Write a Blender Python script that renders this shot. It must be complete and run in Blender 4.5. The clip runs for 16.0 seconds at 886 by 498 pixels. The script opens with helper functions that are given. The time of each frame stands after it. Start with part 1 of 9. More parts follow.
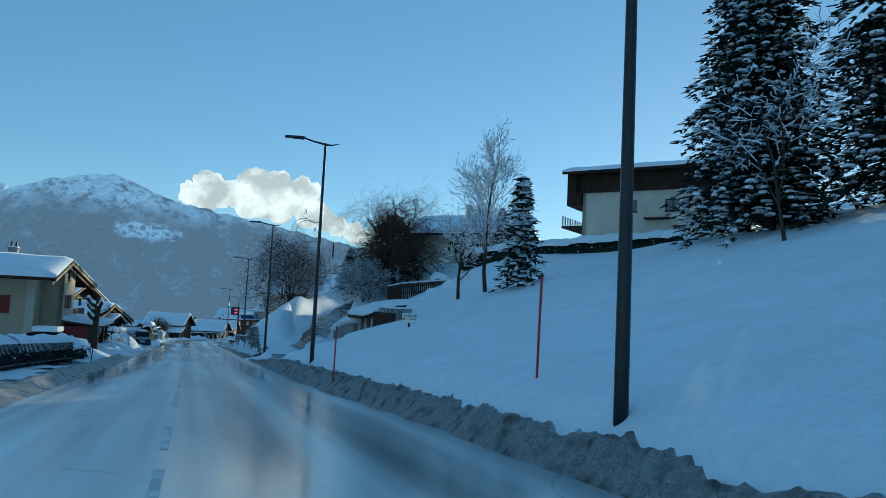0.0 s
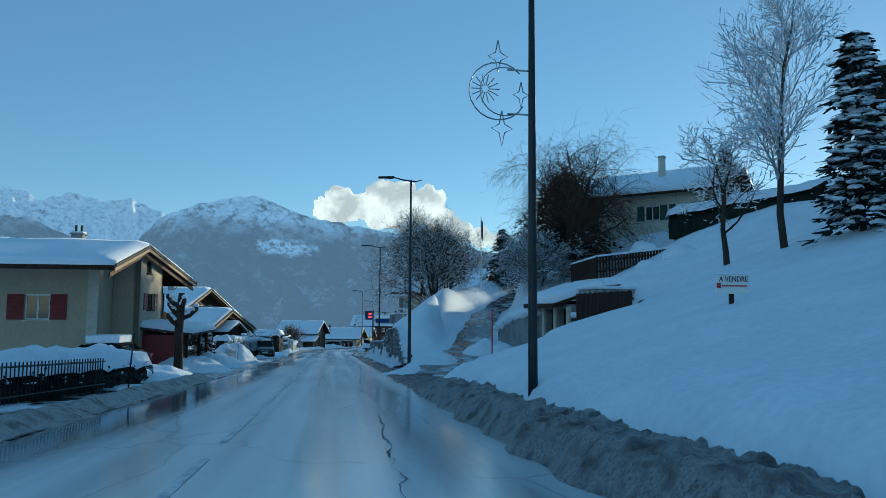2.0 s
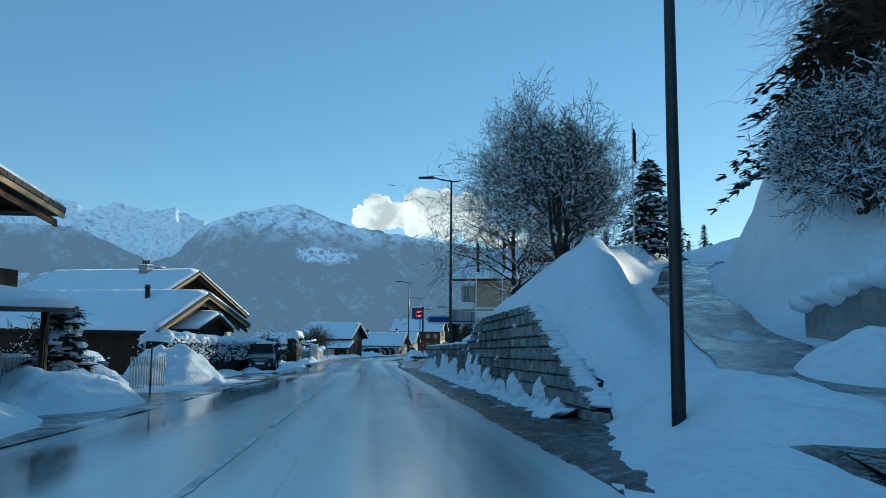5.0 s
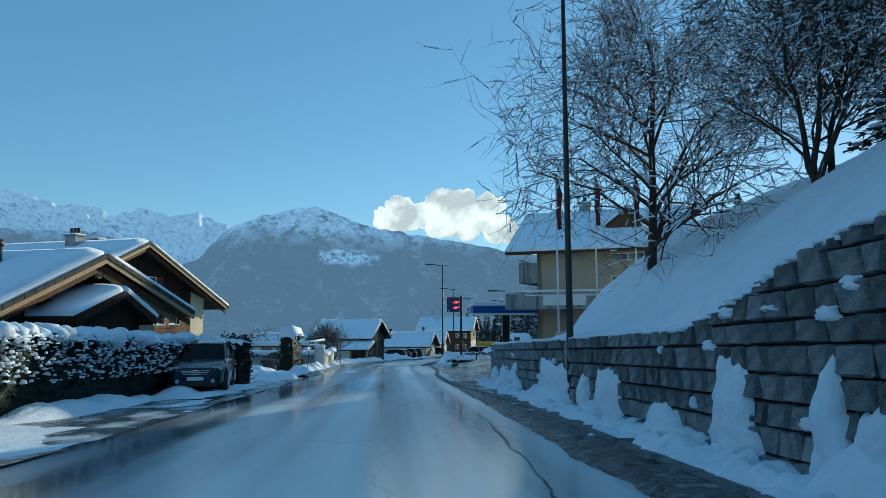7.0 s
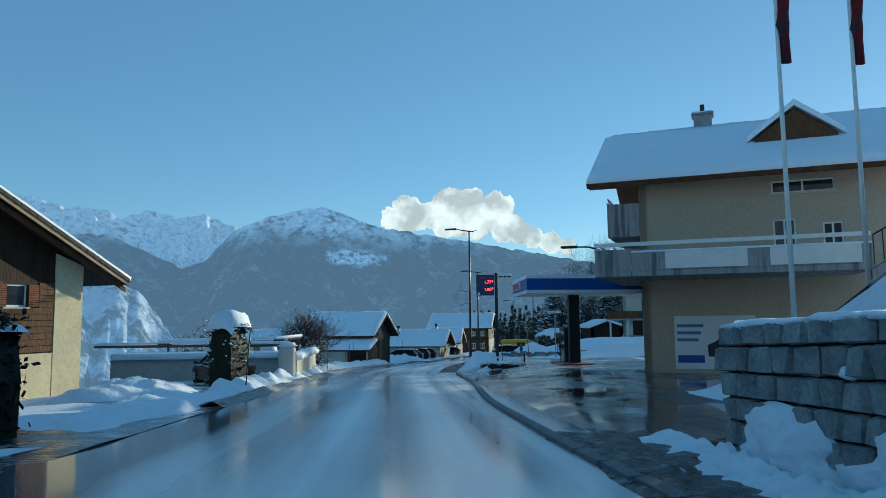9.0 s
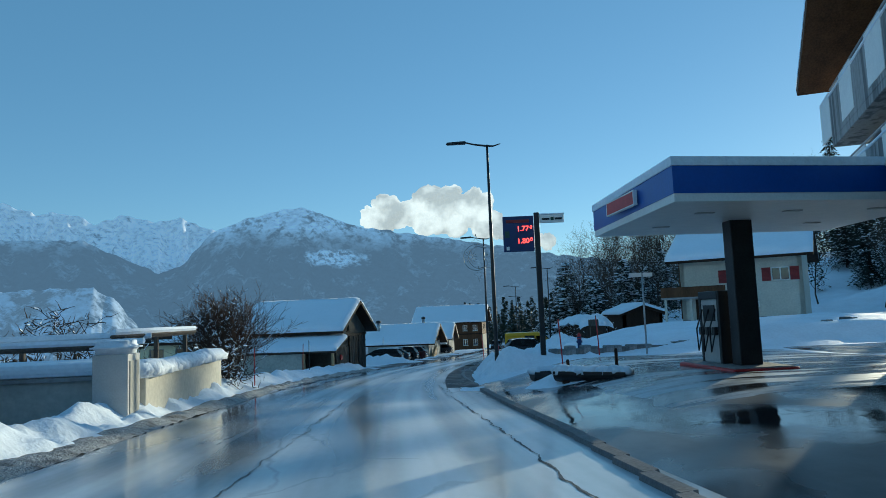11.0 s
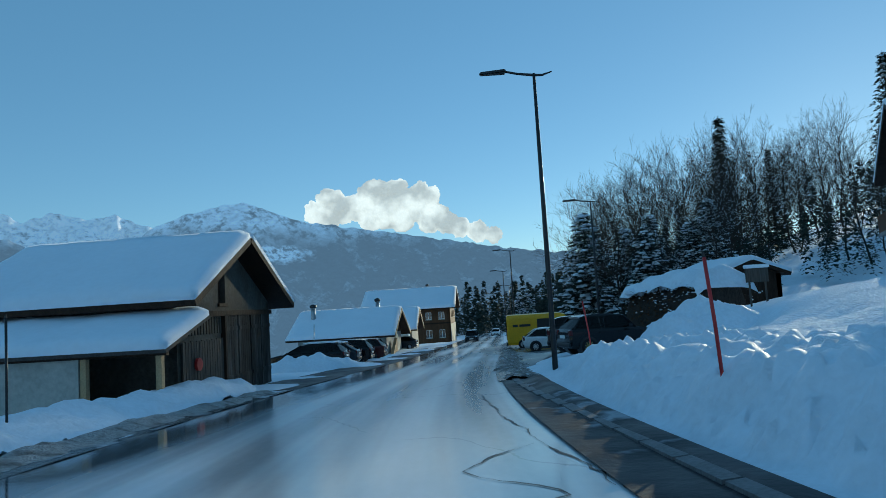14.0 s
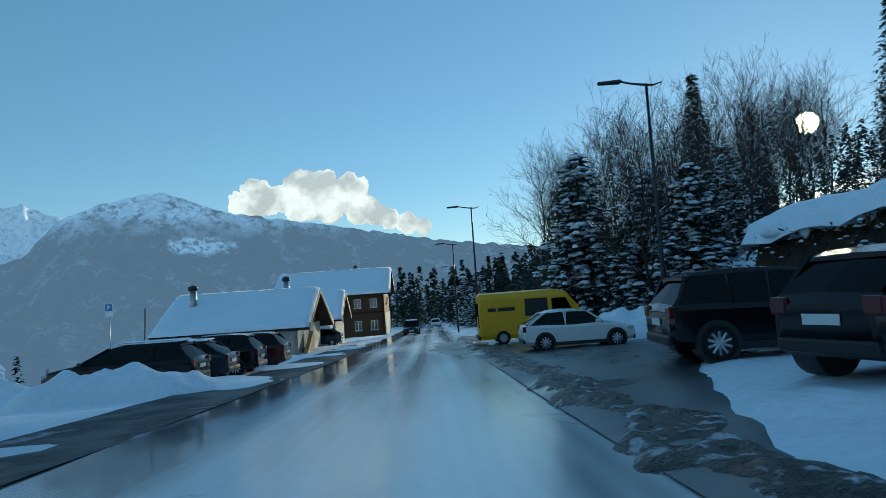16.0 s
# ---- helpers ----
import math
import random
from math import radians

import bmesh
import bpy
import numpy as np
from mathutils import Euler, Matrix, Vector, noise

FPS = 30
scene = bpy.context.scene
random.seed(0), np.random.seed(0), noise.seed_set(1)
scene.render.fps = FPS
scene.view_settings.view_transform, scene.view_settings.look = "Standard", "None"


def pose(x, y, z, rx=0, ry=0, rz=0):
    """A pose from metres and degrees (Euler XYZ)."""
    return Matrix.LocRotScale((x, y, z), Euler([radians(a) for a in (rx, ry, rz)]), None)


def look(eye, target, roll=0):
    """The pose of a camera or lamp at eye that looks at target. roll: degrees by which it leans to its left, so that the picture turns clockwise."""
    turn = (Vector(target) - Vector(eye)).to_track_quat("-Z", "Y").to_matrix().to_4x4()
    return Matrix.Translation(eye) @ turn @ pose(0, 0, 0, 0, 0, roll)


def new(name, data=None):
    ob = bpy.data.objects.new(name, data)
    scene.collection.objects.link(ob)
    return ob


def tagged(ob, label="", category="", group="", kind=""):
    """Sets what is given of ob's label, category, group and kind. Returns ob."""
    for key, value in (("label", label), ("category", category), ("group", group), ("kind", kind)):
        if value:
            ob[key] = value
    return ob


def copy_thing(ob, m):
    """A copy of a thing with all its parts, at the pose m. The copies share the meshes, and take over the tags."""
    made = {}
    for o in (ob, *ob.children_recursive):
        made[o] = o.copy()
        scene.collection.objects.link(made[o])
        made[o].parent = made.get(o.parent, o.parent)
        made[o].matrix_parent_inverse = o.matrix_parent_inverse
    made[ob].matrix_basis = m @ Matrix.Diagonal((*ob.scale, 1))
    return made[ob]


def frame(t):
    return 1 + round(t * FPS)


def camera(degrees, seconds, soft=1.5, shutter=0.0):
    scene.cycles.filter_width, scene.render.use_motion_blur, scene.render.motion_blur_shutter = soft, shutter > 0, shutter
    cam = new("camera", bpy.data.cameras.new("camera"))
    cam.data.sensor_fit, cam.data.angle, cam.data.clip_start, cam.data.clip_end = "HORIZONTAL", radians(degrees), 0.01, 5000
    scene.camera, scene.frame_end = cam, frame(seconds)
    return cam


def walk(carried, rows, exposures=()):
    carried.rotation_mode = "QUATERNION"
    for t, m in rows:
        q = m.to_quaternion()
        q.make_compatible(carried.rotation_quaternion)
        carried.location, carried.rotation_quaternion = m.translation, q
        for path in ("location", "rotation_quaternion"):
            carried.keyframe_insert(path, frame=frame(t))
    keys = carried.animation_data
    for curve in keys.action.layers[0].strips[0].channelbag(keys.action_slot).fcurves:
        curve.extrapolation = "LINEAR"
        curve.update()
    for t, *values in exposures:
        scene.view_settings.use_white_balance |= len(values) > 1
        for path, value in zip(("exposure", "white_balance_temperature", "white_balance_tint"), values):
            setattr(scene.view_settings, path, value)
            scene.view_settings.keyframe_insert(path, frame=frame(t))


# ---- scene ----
cam = camera(65.3, 16.0, soft=0.7)
PATH = [
    (0, (-0.615, -0.422, 5.43), (0.052, 1.456, 5.6), 2.8),
    (0.5, (-0.119, 3.192, 5.069), (0.42, 5.109, 5.256), 2.7),
    (1, (0.292, 7.624, 4.875), (0.728, 9.568, 5.055), 1.8),
    (1.5, (0.424, 11.756, 4.697), (0.789, 13.715, 4.868), 0.9),
    (2, (0.561, 15.942, 4.424), (0.874, 17.91, 4.593), 0.4),
    (2.5, (0.62, 20.178, 4.193), (0.892, 22.152, 4.366), 0.2),
    (3, (0.674, 24.469, 3.963), (0.913, 26.447, 4.143), 0.3),
    (3.5, (0.682, 28.881, 3.67), (0.901, 30.86, 3.859), 0.5),
    (4, (0.725, 33.343, 3.398), (0.933, 35.323, 3.591), 0.6),
    (6.5, (0.723, 55.876, 2.235), (0.902, 57.859, 2.425), -0.2),
    (7, (0.656, 60.68, 2.011), (0.797, 62.665, 2.206), -0.2),
    (7.5, (0.618, 65.457, 1.773), (0.73, 67.444, 1.971), -0.3),
    (8, (0.617, 70.249, 1.513), (0.72, 72.236, 1.715), -0.2),
    (10.5, (0.922, 94.623, 0.405), (1.087, 96.608, 0.588), -1.9),
    (11, (0.934, 99.405, 0.138), (1.109, 101.389, 0.327), -2.3),
    (11.5, (0.995, 104.305, -0.135), (1.181, 106.287, 0.059), -2.5),
    (12, (1.08, 109.153, -0.382), (1.278, 111.134, -0.188), -2.7),
    (12.5, (1.2, 114.122, -0.594), (1.415, 116.102, -0.404), -2.9),
    (13, (1.271, 118.92, -0.85), (1.512, 120.897, -0.667), -2.9),
    (13.5, (1.506, 123.848, -1.113), (1.782, 125.821, -0.938), -3.1),
    (14, (1.793, 128.787, -1.388), (2.121, 130.753, -1.221), -3.5),
    (14.5, (2.255, 133.452, -1.564), (2.637, 135.409, -1.41), -3.8),
    (15, (2.767, 138.238, -1.803), (3.207, 140.183, -1.657), -3.8),
    (15.5, (3.508, 142.951, -1.996), (3.995, 144.886, -1.858), -3.9),
    (16, (4.374, 147.573, -2.213), (4.901, 149.498, -2.082), -4.0),
]
EXPOSURES = [(0.0, 0.1, 5650, -6), (3.5, 0.13, 5650, -6), (6.0, 0.24, 5650, -6), (7.5, 0.14, 5650, -6), (10.3, 0.05, 5600, -6), (13.0, -0.02, 5600, -6), (14.5, 0.05, 5700, -6), (16.0, 0.11, 5900, -5)]
walk(cam, [(t, look(eye, target, roll)) for t, eye, target, roll in PATH], EXPOSURES)

# ---- world, sun, exposure ----
SUN_AZ, SUN_EL = radians(42.6), radians(11.1)
world = bpy.data.worlds.new("sky_world")
scene.world = world
world.use_nodes = True
wn = world.node_tree.nodes
sky = wn.new("ShaderNodeTexSky")
sky.sky_type = "NISHITA"
sky.sun_disc = False
sky.sun_elevation, sky.sun_rotation = SUN_EL, SUN_AZ
sky.altitude, sky.air_density, sky.dust_density, sky.ozone_density = 1500, 1.0, 0.15, 1.8
wn["Background"].inputs[1].default_value = 0.16
# clear mountain air: the sky's blue is deepened and evened towards the horizon
even = wn.new("ShaderNodeMix")
even.data_type = "RGBA"
even.inputs["Factor"].default_value = 0.5
even.inputs["B"].default_value = (0.72, 1.68, 2.75, 1)
world.node_tree.links.new(sky.outputs[0], even.inputs["A"])
world.node_tree.links.new(even.outputs["Result"], wn["Background"].inputs[0])
SUN_DIR = Vector((math.sin(SUN_AZ) * math.cos(SUN_EL), math.cos(SUN_AZ) * math.cos(SUN_EL), math.sin(SUN_EL)))
sun = new("sun", bpy.data.lights.new("sun", "SUN"))
sun.data.energy, sun.data.angle, sun.data.color = 4.2, radians(0.6), (1.0, 0.82, 0.58)
sun.matrix_world = look((0, 0, 60), Vector((0, 0, 60)) - SUN_DIR)

# ---- materials ----
def mat(name, color, rough=0.6, metal=0.0, vary=0.25, scale=6.0, bump=0.15, second=None, blend=0.0, stretch=(1, 1, 1), space="Object",
        spec=0.5, fine=8.0, emit=None, island=0.0, lo=0.42, hi=0.58, rvar=0.0):
    """A surface with two scales of variation: wide stains (scale) and grain (scale * fine), and a second colour in patches."""
    m = bpy.data.materials.new(name)
    m.use_nodes = True
    nt, nodes = m.node_tree, m.node_tree.nodes
    lk = nt.links.new
    b = nodes["Principled BSDF"]
    tc = nodes.new("ShaderNodeTexCoord")
    mp = nodes.new("ShaderNodeMapping")
    mp.inputs["Scale"].default_value = stretch
    lk(tc.outputs[space], mp.inputs["Vector"])
    n1, n2 = nodes.new("ShaderNodeTexNoise"), nodes.new("ShaderNodeTexNoise")
    n1.inputs["Scale"].default_value, n2.inputs["Scale"].default_value = scale, scale * fine
    n1.inputs["Detail"].default_value, n2.inputs["Detail"].default_value = 5, 4
    lk(mp.outputs[0], n1.inputs["Vector"])
    lk(mp.outputs[0], n2.inputs["Vector"])
    add = nodes.new("ShaderNodeMath")
    add.operation = "ADD"
    lk(n1.outputs["Fac"], add.inputs[0])
    lk(n2.outputs["Fac"], add.inputs[1])
    ramp = nodes.new("ShaderNodeMapRange")
    ramp.inputs["From Min"].default_value, ramp.inputs["From Max"].default_value = 0.7, 1.3
    ramp.inputs["To Min"].default_value, ramp.inputs["To Max"].default_value = 1 - vary, 1 + vary
    lk(add.outputs[0], ramp.inputs["Value"])
    base = nodes.new("ShaderNodeMix")
    base.data_type = "RGBA"
    base.inputs["A"].default_value = (*color, 1)
    base.inputs["B"].default_value = (*(second or color), 1)
    if second:
        r2 = nodes.new("ShaderNodeMapRange")
        r2.inputs["From Min"].default_value, r2.inputs["From Max"].default_value = lo - blend, hi - blend
        lk(n1.outputs["Fac"], r2.inputs["Value"])
        lk(r2.outputs[0], base.inputs["Factor"])
    else:
        base.inputs["Factor"].default_value = 0
    mul = nodes.new("ShaderNodeVectorMath")
    mul.operation = "SCALE"
    lk(base.outputs["Result"], mul.inputs[0])
    lk(ramp.outputs[0], mul.inputs["Scale"])
    out = mul.outputs[0]
    if island:
        info = nodes.new("ShaderNodeObjectInfo")
        r3 = nodes.new("ShaderNodeMapRange")
        r3.inputs["To Min"].default_value, r3.inputs["To Max"].default_value = 1 - island, 1 + island
        lk(info.outputs["Random"], r3.inputs["Value"])
        m2 = nodes.new("ShaderNodeVectorMath")
        m2.operation = "SCALE"
        lk(out, m2.inputs[0])
        lk(r3.outputs[0], m2.inputs["Scale"])
        out = m2.outputs[0]
    lk(out, b.inputs["Base Color"])
    b.inputs["Roughness"].default_value, b.inputs["Metallic"].default_value = rough, metal
    if rvar:
        rv = nodes.new("ShaderNodeMapRange")
        rv.inputs["From Min"].default_value, rv.inputs["From Max"].default_value = 0.40, 0.60
        rv.inputs["To Min"].default_value, rv.inputs["To Max"].default_value = max(0.04, rough - rvar), rough + rvar
        lk(n1.outputs["Fac"], rv.inputs["Value"])
        lk(rv.outputs[0], b.inputs["Roughness"])
    b.inputs["Specular IOR Level"].default_value = spec if rough < 0.6 else min(spec, 0.15)
    if bump:
        bp = nodes.new("ShaderNodeBump")
        bp.inputs["Strength"].default_value, bp.inputs["Distance"].default_value = bump, 0.05
        lk(add.outputs[0], bp.inputs["Height"])
        lk(bp.outputs[0], b.inputs["Normal"])
    if emit:
        b.inputs["Emission Color"].default_value, b.inputs["Emission Strength"].default_value = (*emit[:3], 1), emit[3]
    return m


# the blue of shaded snow is put into the base colour
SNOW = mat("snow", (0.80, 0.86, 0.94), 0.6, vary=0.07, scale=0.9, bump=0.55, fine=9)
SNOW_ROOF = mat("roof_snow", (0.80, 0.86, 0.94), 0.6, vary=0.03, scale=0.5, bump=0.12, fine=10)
SLUSH = mat("dirty_snow", (0.46, 0.46, 0.46), 0.5, vary=0.5, scale=3.2, bump=1.4, second=(0.10, 0.09, 0.08), blend=0.0, lo=0.44, hi=0.66)
PARKSLUSH = mat("car_park_asphalt", (0.075, 0.080, 0.088), 0.34, vary=0.25, scale=0.35, bump=0.18, second=(0.14, 0.148, 0.158), lo=0.46, hi=0.66, rvar=0.12)
EDGEGRIT = mat("gritty_slush", (0.040, 0.038, 0.036), 0.4, vary=0.5, scale=3.4, bump=1.3, second=(0.42, 0.44, 0.47), lo=0.56, hi=0.64, rvar=0.15)
WETSLUSH = mat("slush_on_asphalt", (0.05, 0.052, 0.056), 0.26, vary=0.4, scale=1.0, bump=0.5, second=(0.50, 0.52, 0.56), blend=-0.03, stretch=(1.0, 0.8, 1), lo=0.47, hi=0.60, rvar=0.18)
ASPHALT = mat("wet_asphalt", (0.018, 0.021, 0.026), 0.2, vary=0.35, scale=0.5, bump=0.06, second=(0.075, 0.08, 0.085), blend=0.02, stretch=(1, 0.6, 1), spec=0.5, rvar=0.15)
GUTTER = mat("gutter_slush", (0.05, 0.052, 0.056), 0.35, vary=0.5, scale=4.6, bump=1.2, second=(0.30, 0.31, 0.33), lo=0.52, hi=0.70, rvar=0.2)
WETPATH = mat("wet_path_asphalt", (0.020, 0.022, 0.026), 0.55, vary=0.35, scale=0.8, bump=0.3, second=(0.26, 0.28, 0.31), lo=0.60, hi=0.70, spec=0.2, rvar=0.1)
ICEPATCH = mat("streaky_ice", (0.035, 0.038, 0.043), 0.28, vary=0.3, scale=1.0, bump=0.15, second=(0.42, 0.45, 0.48), lo=0.46, hi=0.58, stretch=(0.3, 1.5, 1), rvar=0.14)
KERB = mat("kerb_stone", (0.17, 0.17, 0.175), 0.6, vary=0.25, scale=3)
PLASTER = mat("ochre_plaster", (0.54, 0.45, 0.33), 0.85, vary=0.14, scale=1.2, bump=0.2, second=(0.45, 0.385, 0.285))
PLASTER_W = mat("cream_plaster", (0.58, 0.55, 0.47), 0.85, vary=0.12, scale=1.0, bump=0.2)
PLASTER_G = mat("grey_plaster", (0.42, 0.41, 0.37), 0.85, vary=0.15, scale=1.0, bump=0.2)
PLASTER_Y = mat("yellow_plaster", (0.68, 0.59, 0.39), 0.85, vary=0.12, scale=1.0, bump=0.2)
CONCRETE = mat("concrete", (0.33, 0.33, 0.33), 0.8, vary=0.22, scale=1.4, bump=0.3, second=(0.22, 0.22, 0.22))
STREAKED = mat("streaked_concrete", (0.36, 0.36, 0.36), 0.8, vary=0.25, scale=2.2, bump=0.25, second=(0.15, 0.155, 0.16), stretch=(1.6, 1.6, 0.12), lo=0.5, hi=0.62)
BARNWALL = mat("smoky_plaster", (0.135, 0.128, 0.112), 0.9, vary=0.3, scale=1.1, bump=0.35, second=(0.09, 0.08, 0.066))
WOOD_D = mat("dark_wood", (0.038, 0.022, 0.014), 0.7, vary=0.4, scale=2.5, bump=0.4, stretch=(1, 1, 0.12))
WOOD_M = mat("brown_wood", (0.105, 0.052, 0.026), 0.65, vary=0.35, scale=2.5, bump=0.35, stretch=(1, 1, 0.15))
WOOD_G = mat("grey_weathered_wood", (0.10, 0.085, 0.072), 0.8, vary=0.4, scale=2.2, bump=0.5, stretch=(1, 1, 0.1), second=(0.08, 0.07, 0.06))
WOOD_L = mat("light_wood", (0.42, 0.30, 0.17), 0.6, vary=0.2, scale=2.5, bump=0.2)
WOOD_O = mat("orange_wood", (0.34, 0.13, 0.045), 0.55, vary=0.25, scale=2.0, bump=0.2, stretch=(1, 0.15, 1))
DOORW = mat("black_weathered_planks", (0.036, 0.032, 0.029), 0.75, vary=0.5, scale=2.2, bump=0.5, stretch=(1, 1, 0.12), second=(0.075, 0.07, 0.064), lo=0.5, hi=0.64)
SHUTTER_R = mat("red_shutter", (0.22, 0.025, 0.025), 0.55, vary=0.2, scale=4)
SHUTTER_O = mat("faded_brown_shutter", (0.16, 0.058, 0.032), 0.6, vary=0.25, scale=4)
SHUTTER_G = mat("green_shutter", (0.03, 0.07, 0.05), 0.55, vary=0.2, scale=4)
WHITE = mat("white_paint", (0.78, 0.78, 0.76), 0.45, vary=0.06, scale=3, bump=0.05)
METAL_D = mat("dark_steel", (0.035, 0.037, 0.04), 0.42, 0.6, vary=0.2, scale=3, bump=0.05)
METAL_G = mat("galvanised_steel", (0.36, 0.37, 0.38), 0.42, 0.85, vary=0.2, scale=5, bump=0.05)
STONE = mat("wall_stone", (0.185, 0.195, 0.20), 0.85, vary=0.22, scale=2.2, bump=0.7, second=(0.235, 0.243, 0.245), island=0.34)
MORTAR = mat("wall_joint", (0.03, 0.031, 0.034), 0.9, vary=0.3, scale=3, bump=0.5)
ROOFTILE = mat("dark_roof_cladding", (0.07, 0.06, 0.055), 0.7, vary=0.3, scale=3)
BARK = mat("bark", (0.055, 0.045, 0.038), 0.9, vary=0.4, scale=4, bump=0.7, stretch=(1, 1, 0.3))
TWIG = mat("bare_twig", (0.06, 0.046, 0.037), 0.9, vary=0.35, scale=3, bump=0.2)
TWIG_R = mat("reddish_twig", (0.085, 0.052, 0.037), 0.9, vary=0.35, scale=3, bump=0.2)
TWIG_F = mat("frosted_twig", (0.30, 0.31, 0.33), 0.8, vary=0.4, scale=3, bump=0.2)
NEEDLE = mat("conifer_needles", (0.022, 0.036, 0.028), 0.7, vary=0.5, scale=2, bump=0.3)
HEDGE = mat("hedge_leaves", (0.014, 0.022, 0.016), 0.6, vary=0.5, scale=3, bump=0.3)
HEDGE_B = mat("beech_hedge_leaves", (0.085, 0.05, 0.026), 0.7, vary=0.5, scale=3, bump=0.3)
FLAG = mat("flag_cloth", (0.16, 0.02, 0.03), 0.8, vary=0.3, scale=5, bump=0.2, second=(0.05, 0.03, 0.04))
RED = mat("red_paint", (0.45, 0.03, 0.03), 0.45, vary=0.15, scale=6, bump=0.05)
SIGN_P = mat("faded_sign_blue", (0.10, 0.20, 0.42), 0.5, vary=0.1, bump=0.02)
BLUE = mat("blue_fascia", (0.012, 0.075, 0.36), 0.35, vary=0.08, scale=2, bump=0.03)
CABINET = mat("cabinet_grey", (0.50, 0.50, 0.49), 0.5, vary=0.1, scale=3, bump=0.05)
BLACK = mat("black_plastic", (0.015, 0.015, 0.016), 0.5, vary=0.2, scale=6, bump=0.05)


def glass_mat(name, color, rough):
    m = mat(name, color, rough, vary=0.15, scale=2.0, bump=0.0, spec=0.9)
    return m


SLUSH_BANK = mat("ploughed_snow", (0.40, 0.40, 0.41), 0.5, vary=0.5, scale=3.2, bump=1.6, second=(0.07, 0.065, 0.06), lo=0.44, hi=0.66)


def clean_top(m):
    """Ploughed snow is dirty where the wheels throw slush at it and clean above: mixes clean snow in away from the road."""
    nodes, lk = m.node_tree.nodes, m.node_tree.links.new
    b = nodes["Principled BSDF"]
    dirty = b.inputs["Base Color"].links[0].from_socket
    uv, sep, n = nodes.new("ShaderNodeUVMap"), nodes.new("ShaderNodeSeparateXYZ"), nodes.new("ShaderNodeTexNoise")
    n.inputs["Scale"].default_value, n.inputs["Detail"].default_value = 1.8, 6
    lk(uv.outputs[0], sep.inputs[0])
    lk(uv.outputs[0], n.inputs["Vector"])
    add = nodes.new("ShaderNodeMath")
    add.operation = "MULTIPLY_ADD"
    lk(n.outputs["Fac"], add.inputs[0])
    add.inputs[1].default_value = 2.2
    lk(sep.outputs["X"], add.inputs[2])
    edge = nodes.new("ShaderNodeMapRange")
    edge.inputs["From Min"].default_value, edge.inputs["From Max"].default_value = 5.45, 6.15
    lk(add.outputs[0], edge.inputs["Value"])
    mix = nodes.new("ShaderNodeMix")
    mix.data_type = "RGBA"
    lk(edge.outputs[0], mix.inputs["Factor"])
    lk(dirty, mix.inputs["A"])
    mix.inputs["B"].default_value = (0.76, 0.81, 0.88, 1)
    lk(mix.outputs["Result"], b.inputs["Base Color"])


clean_top(SLUSH_BANK)
PANE = glass_mat("window_glass", (0.03, 0.035, 0.04), 0.06)


